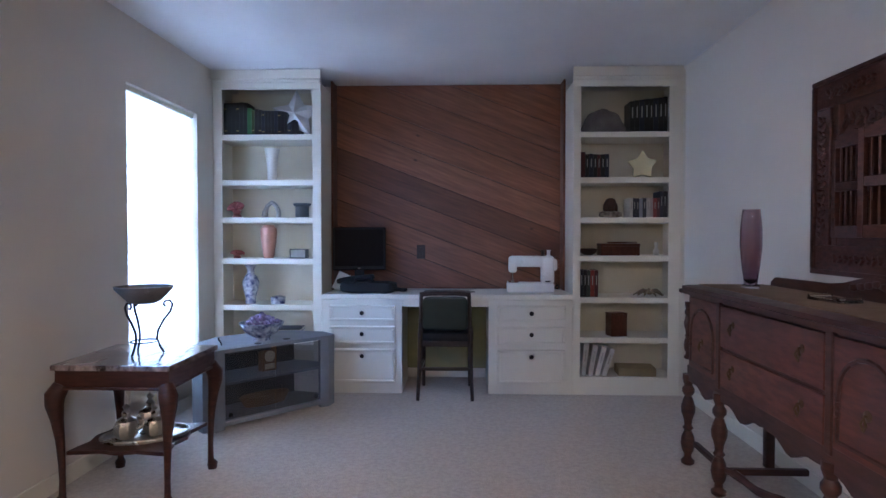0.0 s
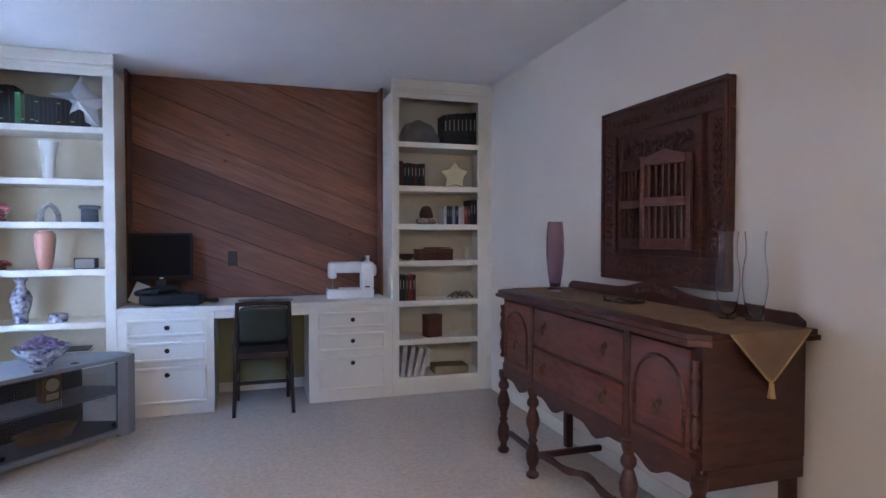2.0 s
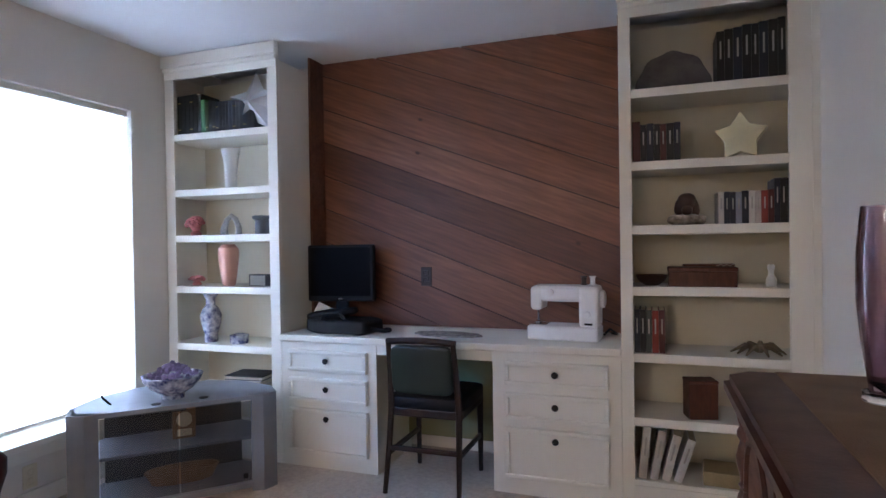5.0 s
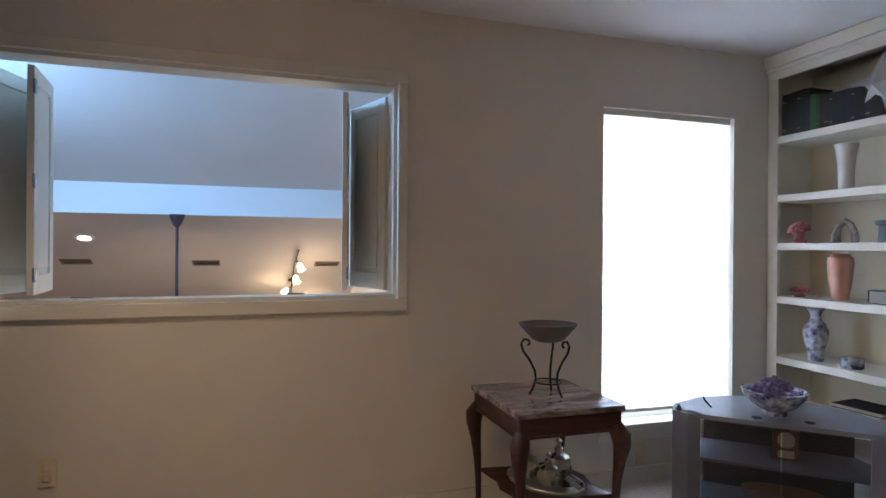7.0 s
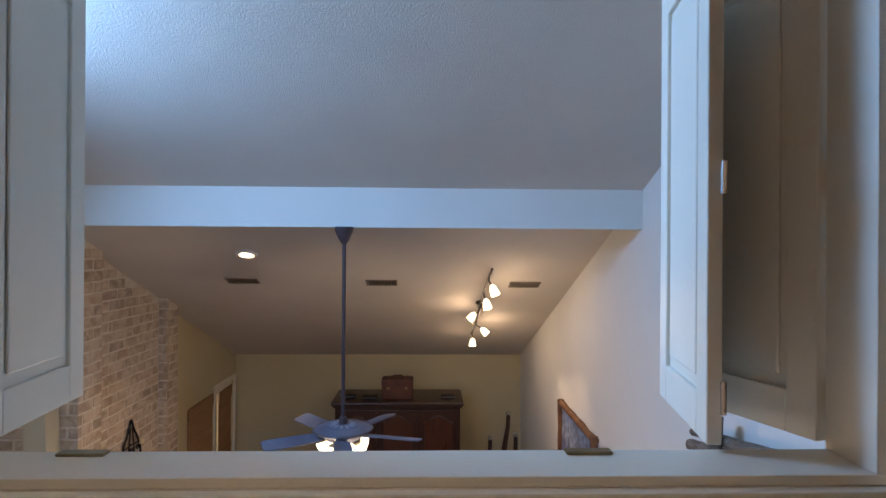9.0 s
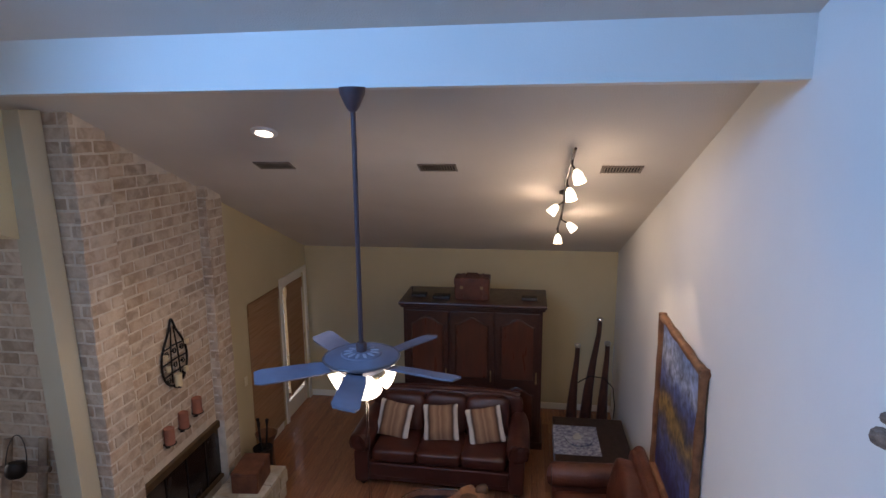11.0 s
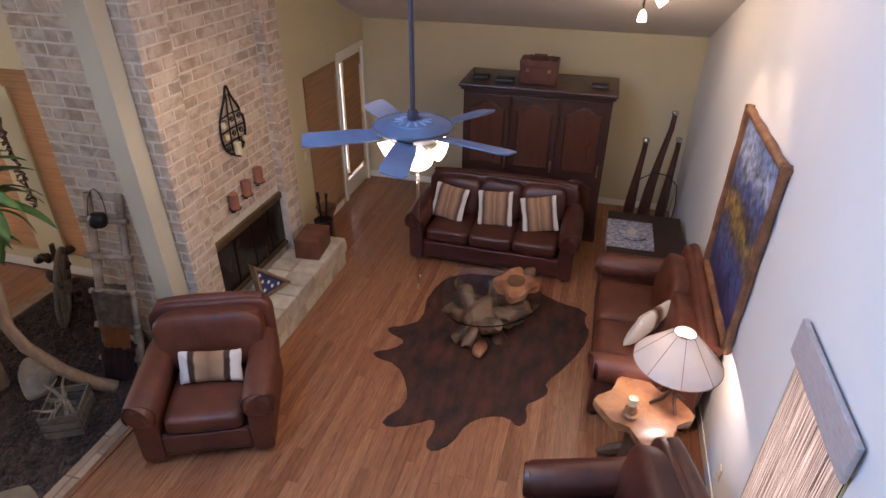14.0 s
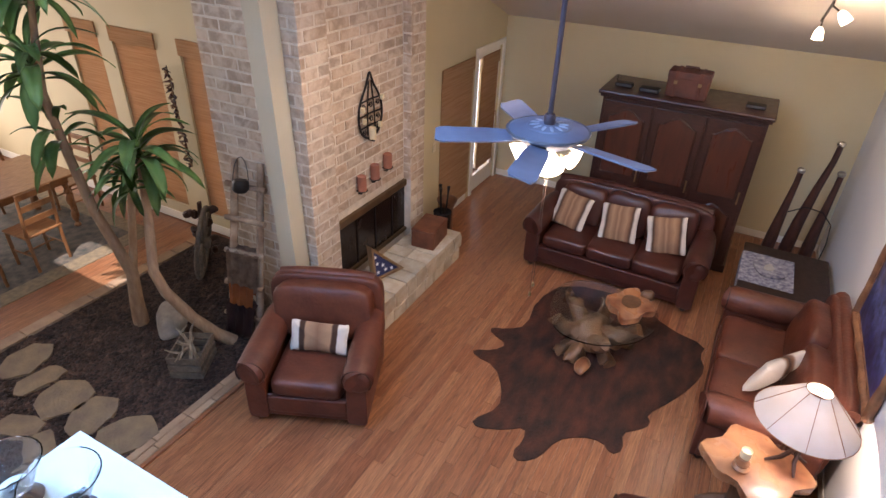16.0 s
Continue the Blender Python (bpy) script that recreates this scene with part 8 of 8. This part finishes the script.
for _v in range(6):
    _q = random.Random(50 + _v)
    _bm, _L, _W, _prev = bmesh.new(), _q.uniform(0.46, 0.62), _q.uniform(0.044, 0.056), None
    _up, _droop = _q.uniform(0.35, 0.7), _q.uniform(0.7, 1.25)
    for _k in range(10):
        _u = _k / 9
        _w = _W * (0.35 + 1.6 * _u * (1 - _u) * 1.6) * (1 if _u < 0.98 else 0.1)
        _xx = _L * (_u - 0.16 * _u * _u)
        _zz = _L * (_up * _u - _droop * _u * _u * 0.75)
        _rowv = [_bm.verts.new((_xx, -_w, _zz + 0.010)), _bm.verts.new((_xx, 0, _zz)), _bm.verts.new((_xx, _w, _zz + 0.010))]
        if _prev:
            _bm.faces.new((_prev[0], _rowv[0], _rowv[1], _prev[1]))
            _bm.faces.new((_prev[1], _rowv[1], _rowv[2], _prev[2]))
        _prev = _rowv
    bmesh.ops.solidify(_bm, geom=_bm.faces[:], thickness=0.0016)
    _me = bpy.data.meshes.new("leaf")
    _bm.to_mesh(_me)
    _bm.free()
    _me.materials.append(LEAF)
    for _p in _me.polygons:
        _p.use_smooth = True
    _leaf_meshes.append(_me)


def crown(parent, at, n, scale, seed):
    r = random.Random(seed)
    for i in range(n):
        o = new("leaf", r.choice(_leaf_meshes))
        o.parent = parent
        s = scale * r.uniform(0.75, 1.15)
        o.matrix_basis = Matrix.Translation(Vector(at) + Vector((0, 0, (i / n - 0.5) * 0.22 * scale))) @ pose(0, 0, 0, r.uniform(-12, 12), -62 * (i / n) + 22 + r.uniform(-10, 10), i * 137.5 + r.uniform(-15, 15)) @ Matrix.Diagonal((s, s, s, 1))


_t = thing("corn_plant", (0, 0, 0), "tall corn plant with bare leaning stems", "house plant", "corn plants")
part("trunk", tube([(-4.96, -3.18, LF - 0.02), (-4.94, -3.12, LF + 0.30), (-4.92, -3.02, LF + 0.68), (-4.82, -3.0, LF + 1.10), (-4.735, -3.0, LF + 1.46), (-4.67, -3.0, LF + 2.0), (-4.62, -3.0, LF + 2.65)], [0.078, 0.066, 0.056, 0.046, 0.042, 0.037, 0.030], 12), BARK, _t, "", True)
part("branch", tube([(-4.92, -3.04, LF + 0.62), (-4.97, -2.98, LF + 0.95), (-5.02, -2.92, LF + 1.35), (-5.06, -2.88, LF + 1.66)], [0.046, 0.038, 0.034, 0.028], 10), BARK, _t, "", True)
part("branch", tube([(-4.63, -3.0, LF + 2.5), (-4.68, -2.98, LF + 2.85), (-4.74, -2.96, LF + 3.2)], [0.032, 0.028, 0.022], 10), BARK, _t, "", True)
crown(_t, (-4.62, -3.0, LF + 2.70), 26, 1.05, 1)
crown(_t, (-4.74, -2.96, LF + 3.22), 24, 1.0, 2)
crown(_t, (-4.66, -3.0, LF + 2.15), 12, 0.95, 5)
crown(_t, (-5.06, -2.88, LF + 1.68), 10, 0.7, 6)
_t = thing("corn_plant", (0, 0, 0), "corn plant on a bent crawling stem", "house plant", "corn plants")
part("trunk", tube([(-5.24, -2.16, LF - 0.02), (-5.14, -2.28, LF + 0.10), (-5.0, -2.38, LF + 0.35), (-4.82, -2.42, LF + 0.75), (-4.76, -2.42, LF + 1.0), (-4.86, -2.46, LF + 1.45), (-4.98, -2.55, LF + 1.95)], [0.065, 0.06, 0.052, 0.048, 0.045, 0.04, 0.03], 12), BARK, _t, "", True)
crown(_t, (-4.99, -2.56, LF + 1.98), 32, 1.0, 3)
crown(_t, (-4.82, -2.50, LF + 1.82), 14, 0.8, 4)

# crate of antlers
BONE = mat("weathered_antler", (0.31, 0.26, 0.19), 0.75, color2=(0.18, 0.14, 0.10), var=0.2, scale=12, bump=0.3)
GREYWOOD = mat("grey_weathered_wood", (0.17, 0.14, 0.11), 0.85, color2=(0.10, 0.08, 0.06), var=0.25, scale=6, bump=0.5, bscale=40, stretch=(10, 3, 3))
_t = thing("wooden_crate", pose(-4.78, -2.20, LF + 0.012, 0, 0, 28), "small weathered slatted wooden crate", "crate")
for _z in (0.0, 0.085, 0.17):
    for _q in ((-0.19, -0.15, 0.19, -0.135), (-0.19, 0.135, 0.19, 0.15), (-0.19, -0.134, -0.175, 0.134), (0.175, -0.134, 0.19, 0.134)):
        part("slat", box(_q[0], _q[1], _z, _q[2], _q[3], _z + 0.065, 0.003), GREYWOOD, _t)
part("bottom", box(-0.174, -0.134, 0.0, 0.174, 0.134, 0.015), GREYWOOD, _t)
_rr = random.Random(9)
for _i in range(5):
    _a = _rr.uniform(0, 6.28)
    _p = [Vector((0.10 * math.cos(_a), 0.08 * math.sin(_a), 0.10)), Vector((0.02 * math.cos(_a + 1), 0.02 * math.sin(_a), 0.22)), Vector((-0.14 * math.cos(_a), -0.12 * math.sin(_a), 0.26 + 0.02 * _i)), Vector((-0.24 * math.cos(_a), -0.2 * math.sin(_a), 0.24 + 0.03 * _i))]
    _bm = tube(_p, [0.017, 0.016, 0.012, 0.004], 8)
    for _k in (1, 2):
        _e = _p[_k] + Vector((_rr.uniform(-0.1, 0.1), _rr.uniform(-0.1, 0.1), 0.10))
        tube([_p[_k], (_p[_k] + _e) / 2 + Vector((0.01, 0, 0)), _e], [0.012, 0.009, 0.003], 6, _bm)
    single("antler", _bm, BONE, pose(-4.78, -2.20, LF + 0.012, 0, 0, 28), "pale shed antler piled in the crate", "antler", "antlers in the crate", smooth=True)

# the pole ladder with hides
POLE = mat("brown_bark_pole", (0.16, 0.095, 0.06), 0.85, color2=(0.42, 0.32, 0.23), var=0.25, scale=7, bump=0.6, bscale=30)
FUR = mat("grey_brown_fur", (0.24, 0.165, 0.12), 0.95, color2=(0.12, 0.075, 0.05), var=0.3, scale=14, bump=1.0, bscale=120)
RUST = mat("rust_orange_cloth", (0.36, 0.11, 0.03), 0.9, var=0.2, scale=6, bump=0.5, bscale=150)
PLUM = mat("dark_plum_cloth", (0.05, 0.022, 0.022), 0.9, var=0.2, scale=6, bump=0.5, bscale=150)
_lm = Matrix.Translation((-5.36, -2.12, LF)) @ Matrix.Rotation(radians(98), 4, "Z") @ Matrix.Rotation(radians(-13.5), 4, "X")
_t = thing("pole_ladder", _lm, "rustic pole ladder leaning on the chimney, hung with hides", "ladder")
for _x in (-0.16, 0.16):
    part("rail", wobble(tube([(_x, 0, 0.03), (_x * 0.97, 0, 0.6), (_x * 0.92, 0, 1.2), (_x * 0.88, 0, 1.78)], [0.042, 0.040, 0.038, 0.035], 10), 0.008, 9, _x), POLE, _t, "", True)
for _k, _z in enumerate((0.22, 0.55, 0.88, 1.21, 1.54)):
    part("rung", wobble(tube([(-0.22, -0.03, _z), (0, -0.034, _z + 0.004), (0.22, -0.03, _z)], 0.029, 8), 0.006, 12, _k), POLE, _t, "", True)


def draped(w, l, seed):
    """A cloth hung over a rung: front and back falls with uneven hems."""
    bm, rows = bmesh.new(), []
    for j in range(13):
        v = j / 12
        s = v - 0.35
        rowv = []
        for i in range(11):
            u = i / 10 - 0.5
            hem = 0.03 * math.sin(u * 17 + seed)
            z = -abs(s) * l * (1 + hem) if s > 0 else -abs(s) * l * 0.8
            rowv.append(bm.verts.new((u * w * (1 - 0.08 * abs(s)), (-0.060 if s > 0 else 0.030) + 0.012 * math.sin(u * 20 + seed + 4 * v), z + (0.03 if abs(s) < 0.06 else 0.0))))
        rows.append(rowv)
    for a, b in zip(rows, rows[1:]):
        for i in range(10):
            bm.faces.new((a[i], a[i + 1], b[i + 1], b[i]))
    bmesh.ops.solidify(bm, geom=bm.faces[:], thickness=0.010)
    return bm


for _z, _w, _l, _mm, _lab, _s in ((0.90, 0.36, 0.62, FUR, "grey brown fur hide draped over a ladder rung", 1), (0.56, 0.28, 0.46, RUST, "rust orange cloth hanging on the ladder", 2), (0.36, 0.34, 0.50, PLUM, "dark plum cloth hung low on the ladder", 3)):
    single("hung_cloth", draped(_w, _l, _s), _mm, _lm @ pose(0, -0.015 * _s, _z + 0.02), _lab, "cloth", "cloths on the ladder", smooth=True)
_t = thing("iron_kettle", _lm @ pose(0.0, -0.10, 1.50), "small black kettle with a wire bail on the ladder", "kettle")
part("body", lathe([(0.05, 0), (0.075, 0.03), (0.075, 0.09), (0.055, 0.12), (0.0, 0.125)], 16), IRON, _t, "", True)
part("bail", tube([(0.085 * math.cos(a), 0, 0.09 + 0.24 * math.sin(a)) for a in (math.pi * k / 12 for k in range(13))], 0.004, 6), IRON, _t, "", True)
# vine wreath leaning on the chimney's side
_t = thing("vine_wreath", pose(-5.70, -2.22, LF, 0, 8, 0), "coiled grapevine wreath leaning on the brick", "wreath")
_rr = random.Random(61)
for _i in range(7):
    _q, _w, _k = 0.185 - 0.014 * _i, 0.011 + 0.003 * (_i % 3), _rr.uniform(0, 6)
    part("vine", tube([(_rr.uniform(-0.012, 0.012), (_q + 0.008 * math.sin(3 * a + _k)) * math.cos(a), 0.21 + (_q + 0.008 * math.sin(4 * a + _k)) * math.sin(a)) for a in (2 * math.pi * k / 28 for k in range(28))] + [(0, _q, 0.21)], _w, 6), POLE, _t, "", True)
# wagon wheel
_wm = Matrix.Translation((-5.96, -3.28, LF + 0.42)) @ Matrix.Rotation(radians(38), 4, "Z") @ Matrix.Rotation(radians(80), 4, "X")
_t = thing("wagon_wheel", _wm, "old wooden wagon wheel standing in the gravel", "wagon wheel")
part("rim", tube([(0.40 * math.cos(a), 0.40 * math.sin(a), 0) for a in (2 * math.pi * k / 36 for k in range(37))], 0.026, 8), GREYWOOD, _t, "", True)
part("hub", lathe([(0.05, -0.08), (0.065, -0.05), (0.065, 0.05), (0.05, 0.08)], 16), GREYWOOD, _t, "", True)
for _i in range(10):
    _a = 2 * math.pi * _i / 10
    part("spoke", tube([(0.06 * math.cos(_a), 0.06 * math.sin(_a), 0), (0.385 * math.cos(_a), 0.385 * math.sin(_a), 0)], [0.018, 0.013], 6), GREYWOOD, _t)
_b, _rr = bmesh.new(), random.Random(12)
for _i in range(16):
    puff(_rr.uniform(0.07, 0.15), _rr.uniform(0.06, 0.12), _rr.uniform(0.06, 0.12), 0.8, pose(_rr.uniform(-0.12, 0.12), _rr.uniform(-0.10, 0.10), _rr.uniform(0.08, 0.70), _rr.uniform(0, 90), 0, _rr.uniform(0, 90)), _b, 6)
tube([(0, 0, 0), (0.02, 0, 0.4), (0, 0.02, 0.78)], 0.03, 8, _b)
single("driftwood", wobble(_b, 0.02, 12), DKBROWN, (-6.18, -3.52, LF - 0.005), "gnarled dark driftwood bundle beside the wheel", "driftwood", smooth=True)

# string of dried pods on the dining wall
_t = thing("pod_garland", (GW + 0.05, -4.20, -0.60), "hanging string of dried brown pods", "garland")
part("cord", tube([(0, 0.0, 0.02), (0.01, 0.04, -0.6), (0, 0.08, -1.2)], 0.006, 6), DKBROWN, _t)
_rr = random.Random(41)
for _i in range(46):
    _u = _i / 46
    _bm = tube([(0, 0, 0), (_rr.uniform(0.01, 0.05), _rr.uniform(-0.06, 0.06), -0.02), (_rr.uniform(0.01, 0.06), _rr.uniform(-0.09, 0.09), _rr.uniform(-0.08, -0.02))], [0.008, 0.018, 0.004], 6)
    _o = part("pod", _bm, (DKBROWN, TANWOOD, BOXWOOD)[_i % 3], _t)
    _o.location = (0.0, 0.09 * _u, -1.18 * _u)

# ---- dining corner ----
RUGP = mat("dark_patterned_rug", (0.045, 0.05, 0.045), 0.95, color2=(0.16, 0.13, 0.10), var=0.3, scale=9, bump=0.6, bscale=120, detail=8)
RUGB = mat("tan_rug_border", (0.26, 0.20, 0.12), 0.95, color2=(0.16, 0.13, 0.09), var=0.25, scale=16, bump=0.6, bscale=120)
_t = thing("dining_rug", (0, 0, LF), "dark patterned rug with a tan border", "rug")
part("field", box(-6.1, -7.6, 0.001, -3.0, -4.85, 0.010), RUGP, _t)
for _q in ((-6.3, -4.849, -2.8, -4.62), (-6.3, -7.85, -2.8, -7.601), (-6.3, -7.6, -6.101, -4.85), (-2.999, -7.6, -2.8, -4.85)):
    part("border", box(_q[0], _q[1], 0.001, _q[2], _q[3], 0.009), RUGB, _t)
DINEW = mat("honey_oak_furniture", (0.30, 0.14, 0.055), 0.4, color2=(0.20, 0.085, 0.03), var=0.2, scale=4, bump=0.08, stretch=(2, 10, 4), coat=0.2)
_t = thing("dining_table", (-5.05, -6.0, LF + 0.010), "honey oak dining table on the rug", "table")
part("top", box(-0.95, -0.55, 0.70, 0.95, 0.55, 0.74, 0.012), DINEW, _t)
part("apron", box(-0.86, -0.46, 0.61, 0.86, 0.46, 0.70), DINEW, _t)
for _x in (-0.82, 0.82):
    for _y in (-0.43, 0.43):
        part("leg", lathe(spindle(0.61, 0.045), 12, None, pose(_x, _y, 0)), DINEW, _t, "", True)


def dining_chair():
    t = thing("dining_chair", (0, 0, 0), "honey oak slat back dining chair", "chair", "dining chairs")
    part("seat", box(-0.22, -0.21, 0.43, 0.22, 0.21, 0.46, 0.012), DINEW, t)
    for s in (-1, 1):
        part("front_leg", tube([(0.19 * s, -0.18, 0), (0.19 * s, -0.18, 0.43)], [0.018, 0.022], 8), DINEW, t)
        part("back_post", tube([(0.19 * s, 0.19, 0), (0.19 * s, 0.18, 0.45), (0.185 * s, 0.25, 0.98)], [0.018, 0.021, 0.017], 8), DINEW, t)
        part("side_stretcher", tube([(0.19 * s, -0.18, 0.2), (0.19 * s, 0.185, 0.2)], 0.011, 6), DINEW, t)
    for z in (0.60, 0.76, 0.91):
        part("slat", box(-0.175, 0.20 + (z - 0.6) * 0.13, z, 0.175, 0.218 + (z - 0.6) * 0.13, z + 0.07, 0.005), DINEW, t)
    part("stretcher", tube([(-0.19, 0.0, 0.2), (0.19, 0.0, 0.2)], 0.011, 6), DINEW, t)
    return t


_c = dining_chair()
_c.matrix_basis = pose(-5.15, -5.12, LF + 0.010, 0, 0, 4)
for _x, _y, _a in ((-4.45, -5.14, -5), (-5.75, -6.85, 180), (-4.5, -6.88, 176), (-6.2, -6.0, 92)):
    copy_thing(_c, pose(_x, _y, LF + 0.010, 0, 0, _a))

# bowls on the white ledge
def glass_bowl(x, y, s):
    t = thing("glass_bowl", (x, y, -0.2995), "clear glass compote on a dark foot", "glass bowl", "glass bowls on the ledge")
    part("foot", lathe([(0.055 * s, 0), (0.06 * s, 0.008), (0.04 * s, 0.03), (0.03 * s, 0.05)], 20), CHAIRWOOD, t, "dark wooden foot", True)
    prof = [(0.028 * s, 0.0505), (0.05 * s, 0.06 * s + 0.005), (0.06 * s, 0.085), (0.075 * s, 0.12), (0.095 * s, 0.15), (0.10 * s, 0.16)]
    inner = [(r - 0.004, z) for r, z in reversed(prof[1:])] + [(0.0005, 0.062)]
    part("bowl", lathe(prof + inner, 28), GLASS, t, "", True)


glass_bowl(-2.60, 0.42, 1.0)
glass_bowl(-2.55, 0.25, 0.95)

# ---- pieces of floors and walls ----
_floor = tagged(thing("floor_1", (0, 0, 0), "warm oak strip floor", "wood floor"), kind="structure")
_rr = random.Random(2)
_board_rest = bmesh.new()
_nb, _y = 0, GY1 + 0.195
_board_mesh = {}
while _y < LY - 0.002:
    _y2 = min(_y + 0.083, LY - 0.002)
    _x = LX + 0.015 - _rr.uniform(0, 1.2)
    while _x < XL - 0.14:
        _w = _rr.choice((0.75, 1.05, 1.35, 1.65))
        _a, _b2 = max(_x, LX + 0.015), min(_x + _w, XL - 0.14)
        _near = -8.2 < _a and _b2 < -3.2 and -1.2 < _y < 2.4
        if _b2 - _a > 0.03:
            if _near and _nb < 300 and _b2 - _a == _w:
                if _w not in _board_mesh:
                    _bm = box(-_w / 2 + 0.0008, -0.0407, -0.018, _w / 2 - 0.0008, 0.0407, 0.0, 0.0012, seg=1)
                    _board_mesh[_w] = bpy.data.meshes.new("floor_board")
                    _bm.to_mesh(_board_mesh[_w])
                    _bm.free()
                    _board_mesh[_w].materials.append(OAK)
                _o = new("floor_board", _board_mesh[_w])
                _o.parent = _floor
                _o.location = ((_a + _b2) / 2, _y + 0.0415, LF)
                _nb += 1
            else:
                box(_a + 0.0008, _y + 0.0008, LF - 0.018, _b2 - 0.0008, _y2 - 0.0008, LF, bm=_board_rest)
        _x += _w
    _y += 0.083
_y = -4.6
while _y < GY0 - 0.16:
    box(GX0 + 0.02, _y + 0.0008, LF - 0.018, -2.2, min(_y + 0.083, GY0 - 0.152) - 0.0008, LF, bm=_board_rest)
    _y += 0.083
_y = -8.9
while _y < -4.62:
    box(GX0 + 0.02, _y + 0.0008, LF - 0.018, -2.2, _y + 0.0822, LF - 0.001, bm=_board_rest)
    _y += 0.083
_o = part("floor_boards", _board_rest, OAK, _floor)
_o["kind"] = "stuff"

# bricks of the chimney
def _front(a, z):
    return Matrix.Translation((a, CFY if (a > -6.16 or a < -7.5) else CFY - 0.098, z)) @ Matrix.Rotation(math.pi, 4, "Z")


def _inbox(a, z):
    return FB[0] - 0.06 < a < FB[1] + 0.06 and z < FB[3] + 0.005 or (z < HZ)


lay(_chim, -6.16, CX1, LF, 2.0, _front, lambda a, z: z < HZ, lambda a, z: z < 0.5, lambda a: roof(a) - 0.01)
lay(_chim, -7.498, -6.162, LF, 2.0, _front, _inbox, lambda a, z: z < 0.35, lambda a: roof(a) - 0.01)
lay(_chim, CX0, -7.5, LF, 2.0, _front, lambda a, z: z < HZ or (a > FB[0] - 0.02 and z < FB[3]), lambda a, z: z < 0.0, lambda a: roof(a) - 0.01)


def _side(a, z):
    return Matrix.Translation((CX1, a, z)) @ Matrix.Rotation(math.pi / 2, 4, "Z")


lay(_chim, CBY, CFY - 0.002, LF, 2.0, _side, None, None, lambda a: roof(CX1) - 0.01)
# the returns of the two pilasters
lay(_chim, CFY - 0.10, CFY - 0.004, FB[3], 2.0, lambda a, z: Matrix.Translation((-7.50, a, z)) @ Matrix.Rotation(math.pi / 2, 4, "Z"), None, None, lambda a: roof(-7.5) - 0.01)
_o = part("bricks", _brick_rest, BRICK, _chim)
_o["kind"] = "stuff"

# crossed split logs on the long wall near the opening
WEATHERED = mat("weathered_split_log", (0.27, 0.21, 0.17), 0.85, color2=(0.12, 0.085, 0.065), var=0.3, scale=5, bump=0.7, bscale=30, stretch=(3, 12, 12))
_t = thing("log_frame", (-3.50, LY - 0.085, 0.49), "weathered split logs crossed in a frame on the wall", "log frame")
for _p, _q, _r0, _r1 in (((-0.49, 0, -0.10), (0.45, 0, 0.06), 0.032, 0.05), ((-0.46, 0.005, -0.02), (0.45, 0.005, 0.13), 0.022, 0.042), ((-0.14, -0.055, -0.55), (-0.10, -0.055, 0.16), 0.045, 0.04)):
    _p, _q = Vector(_p), Vector(_q)
    part("log", wobble(tube([_p.lerp(_q, k / 10) for k in range(11)], [_r0 + (_r1 - _r0) * k / 10 for k in range(11)], 9), 0.01, 12, _r0 * 90), WEATHERED, _t, "", True)
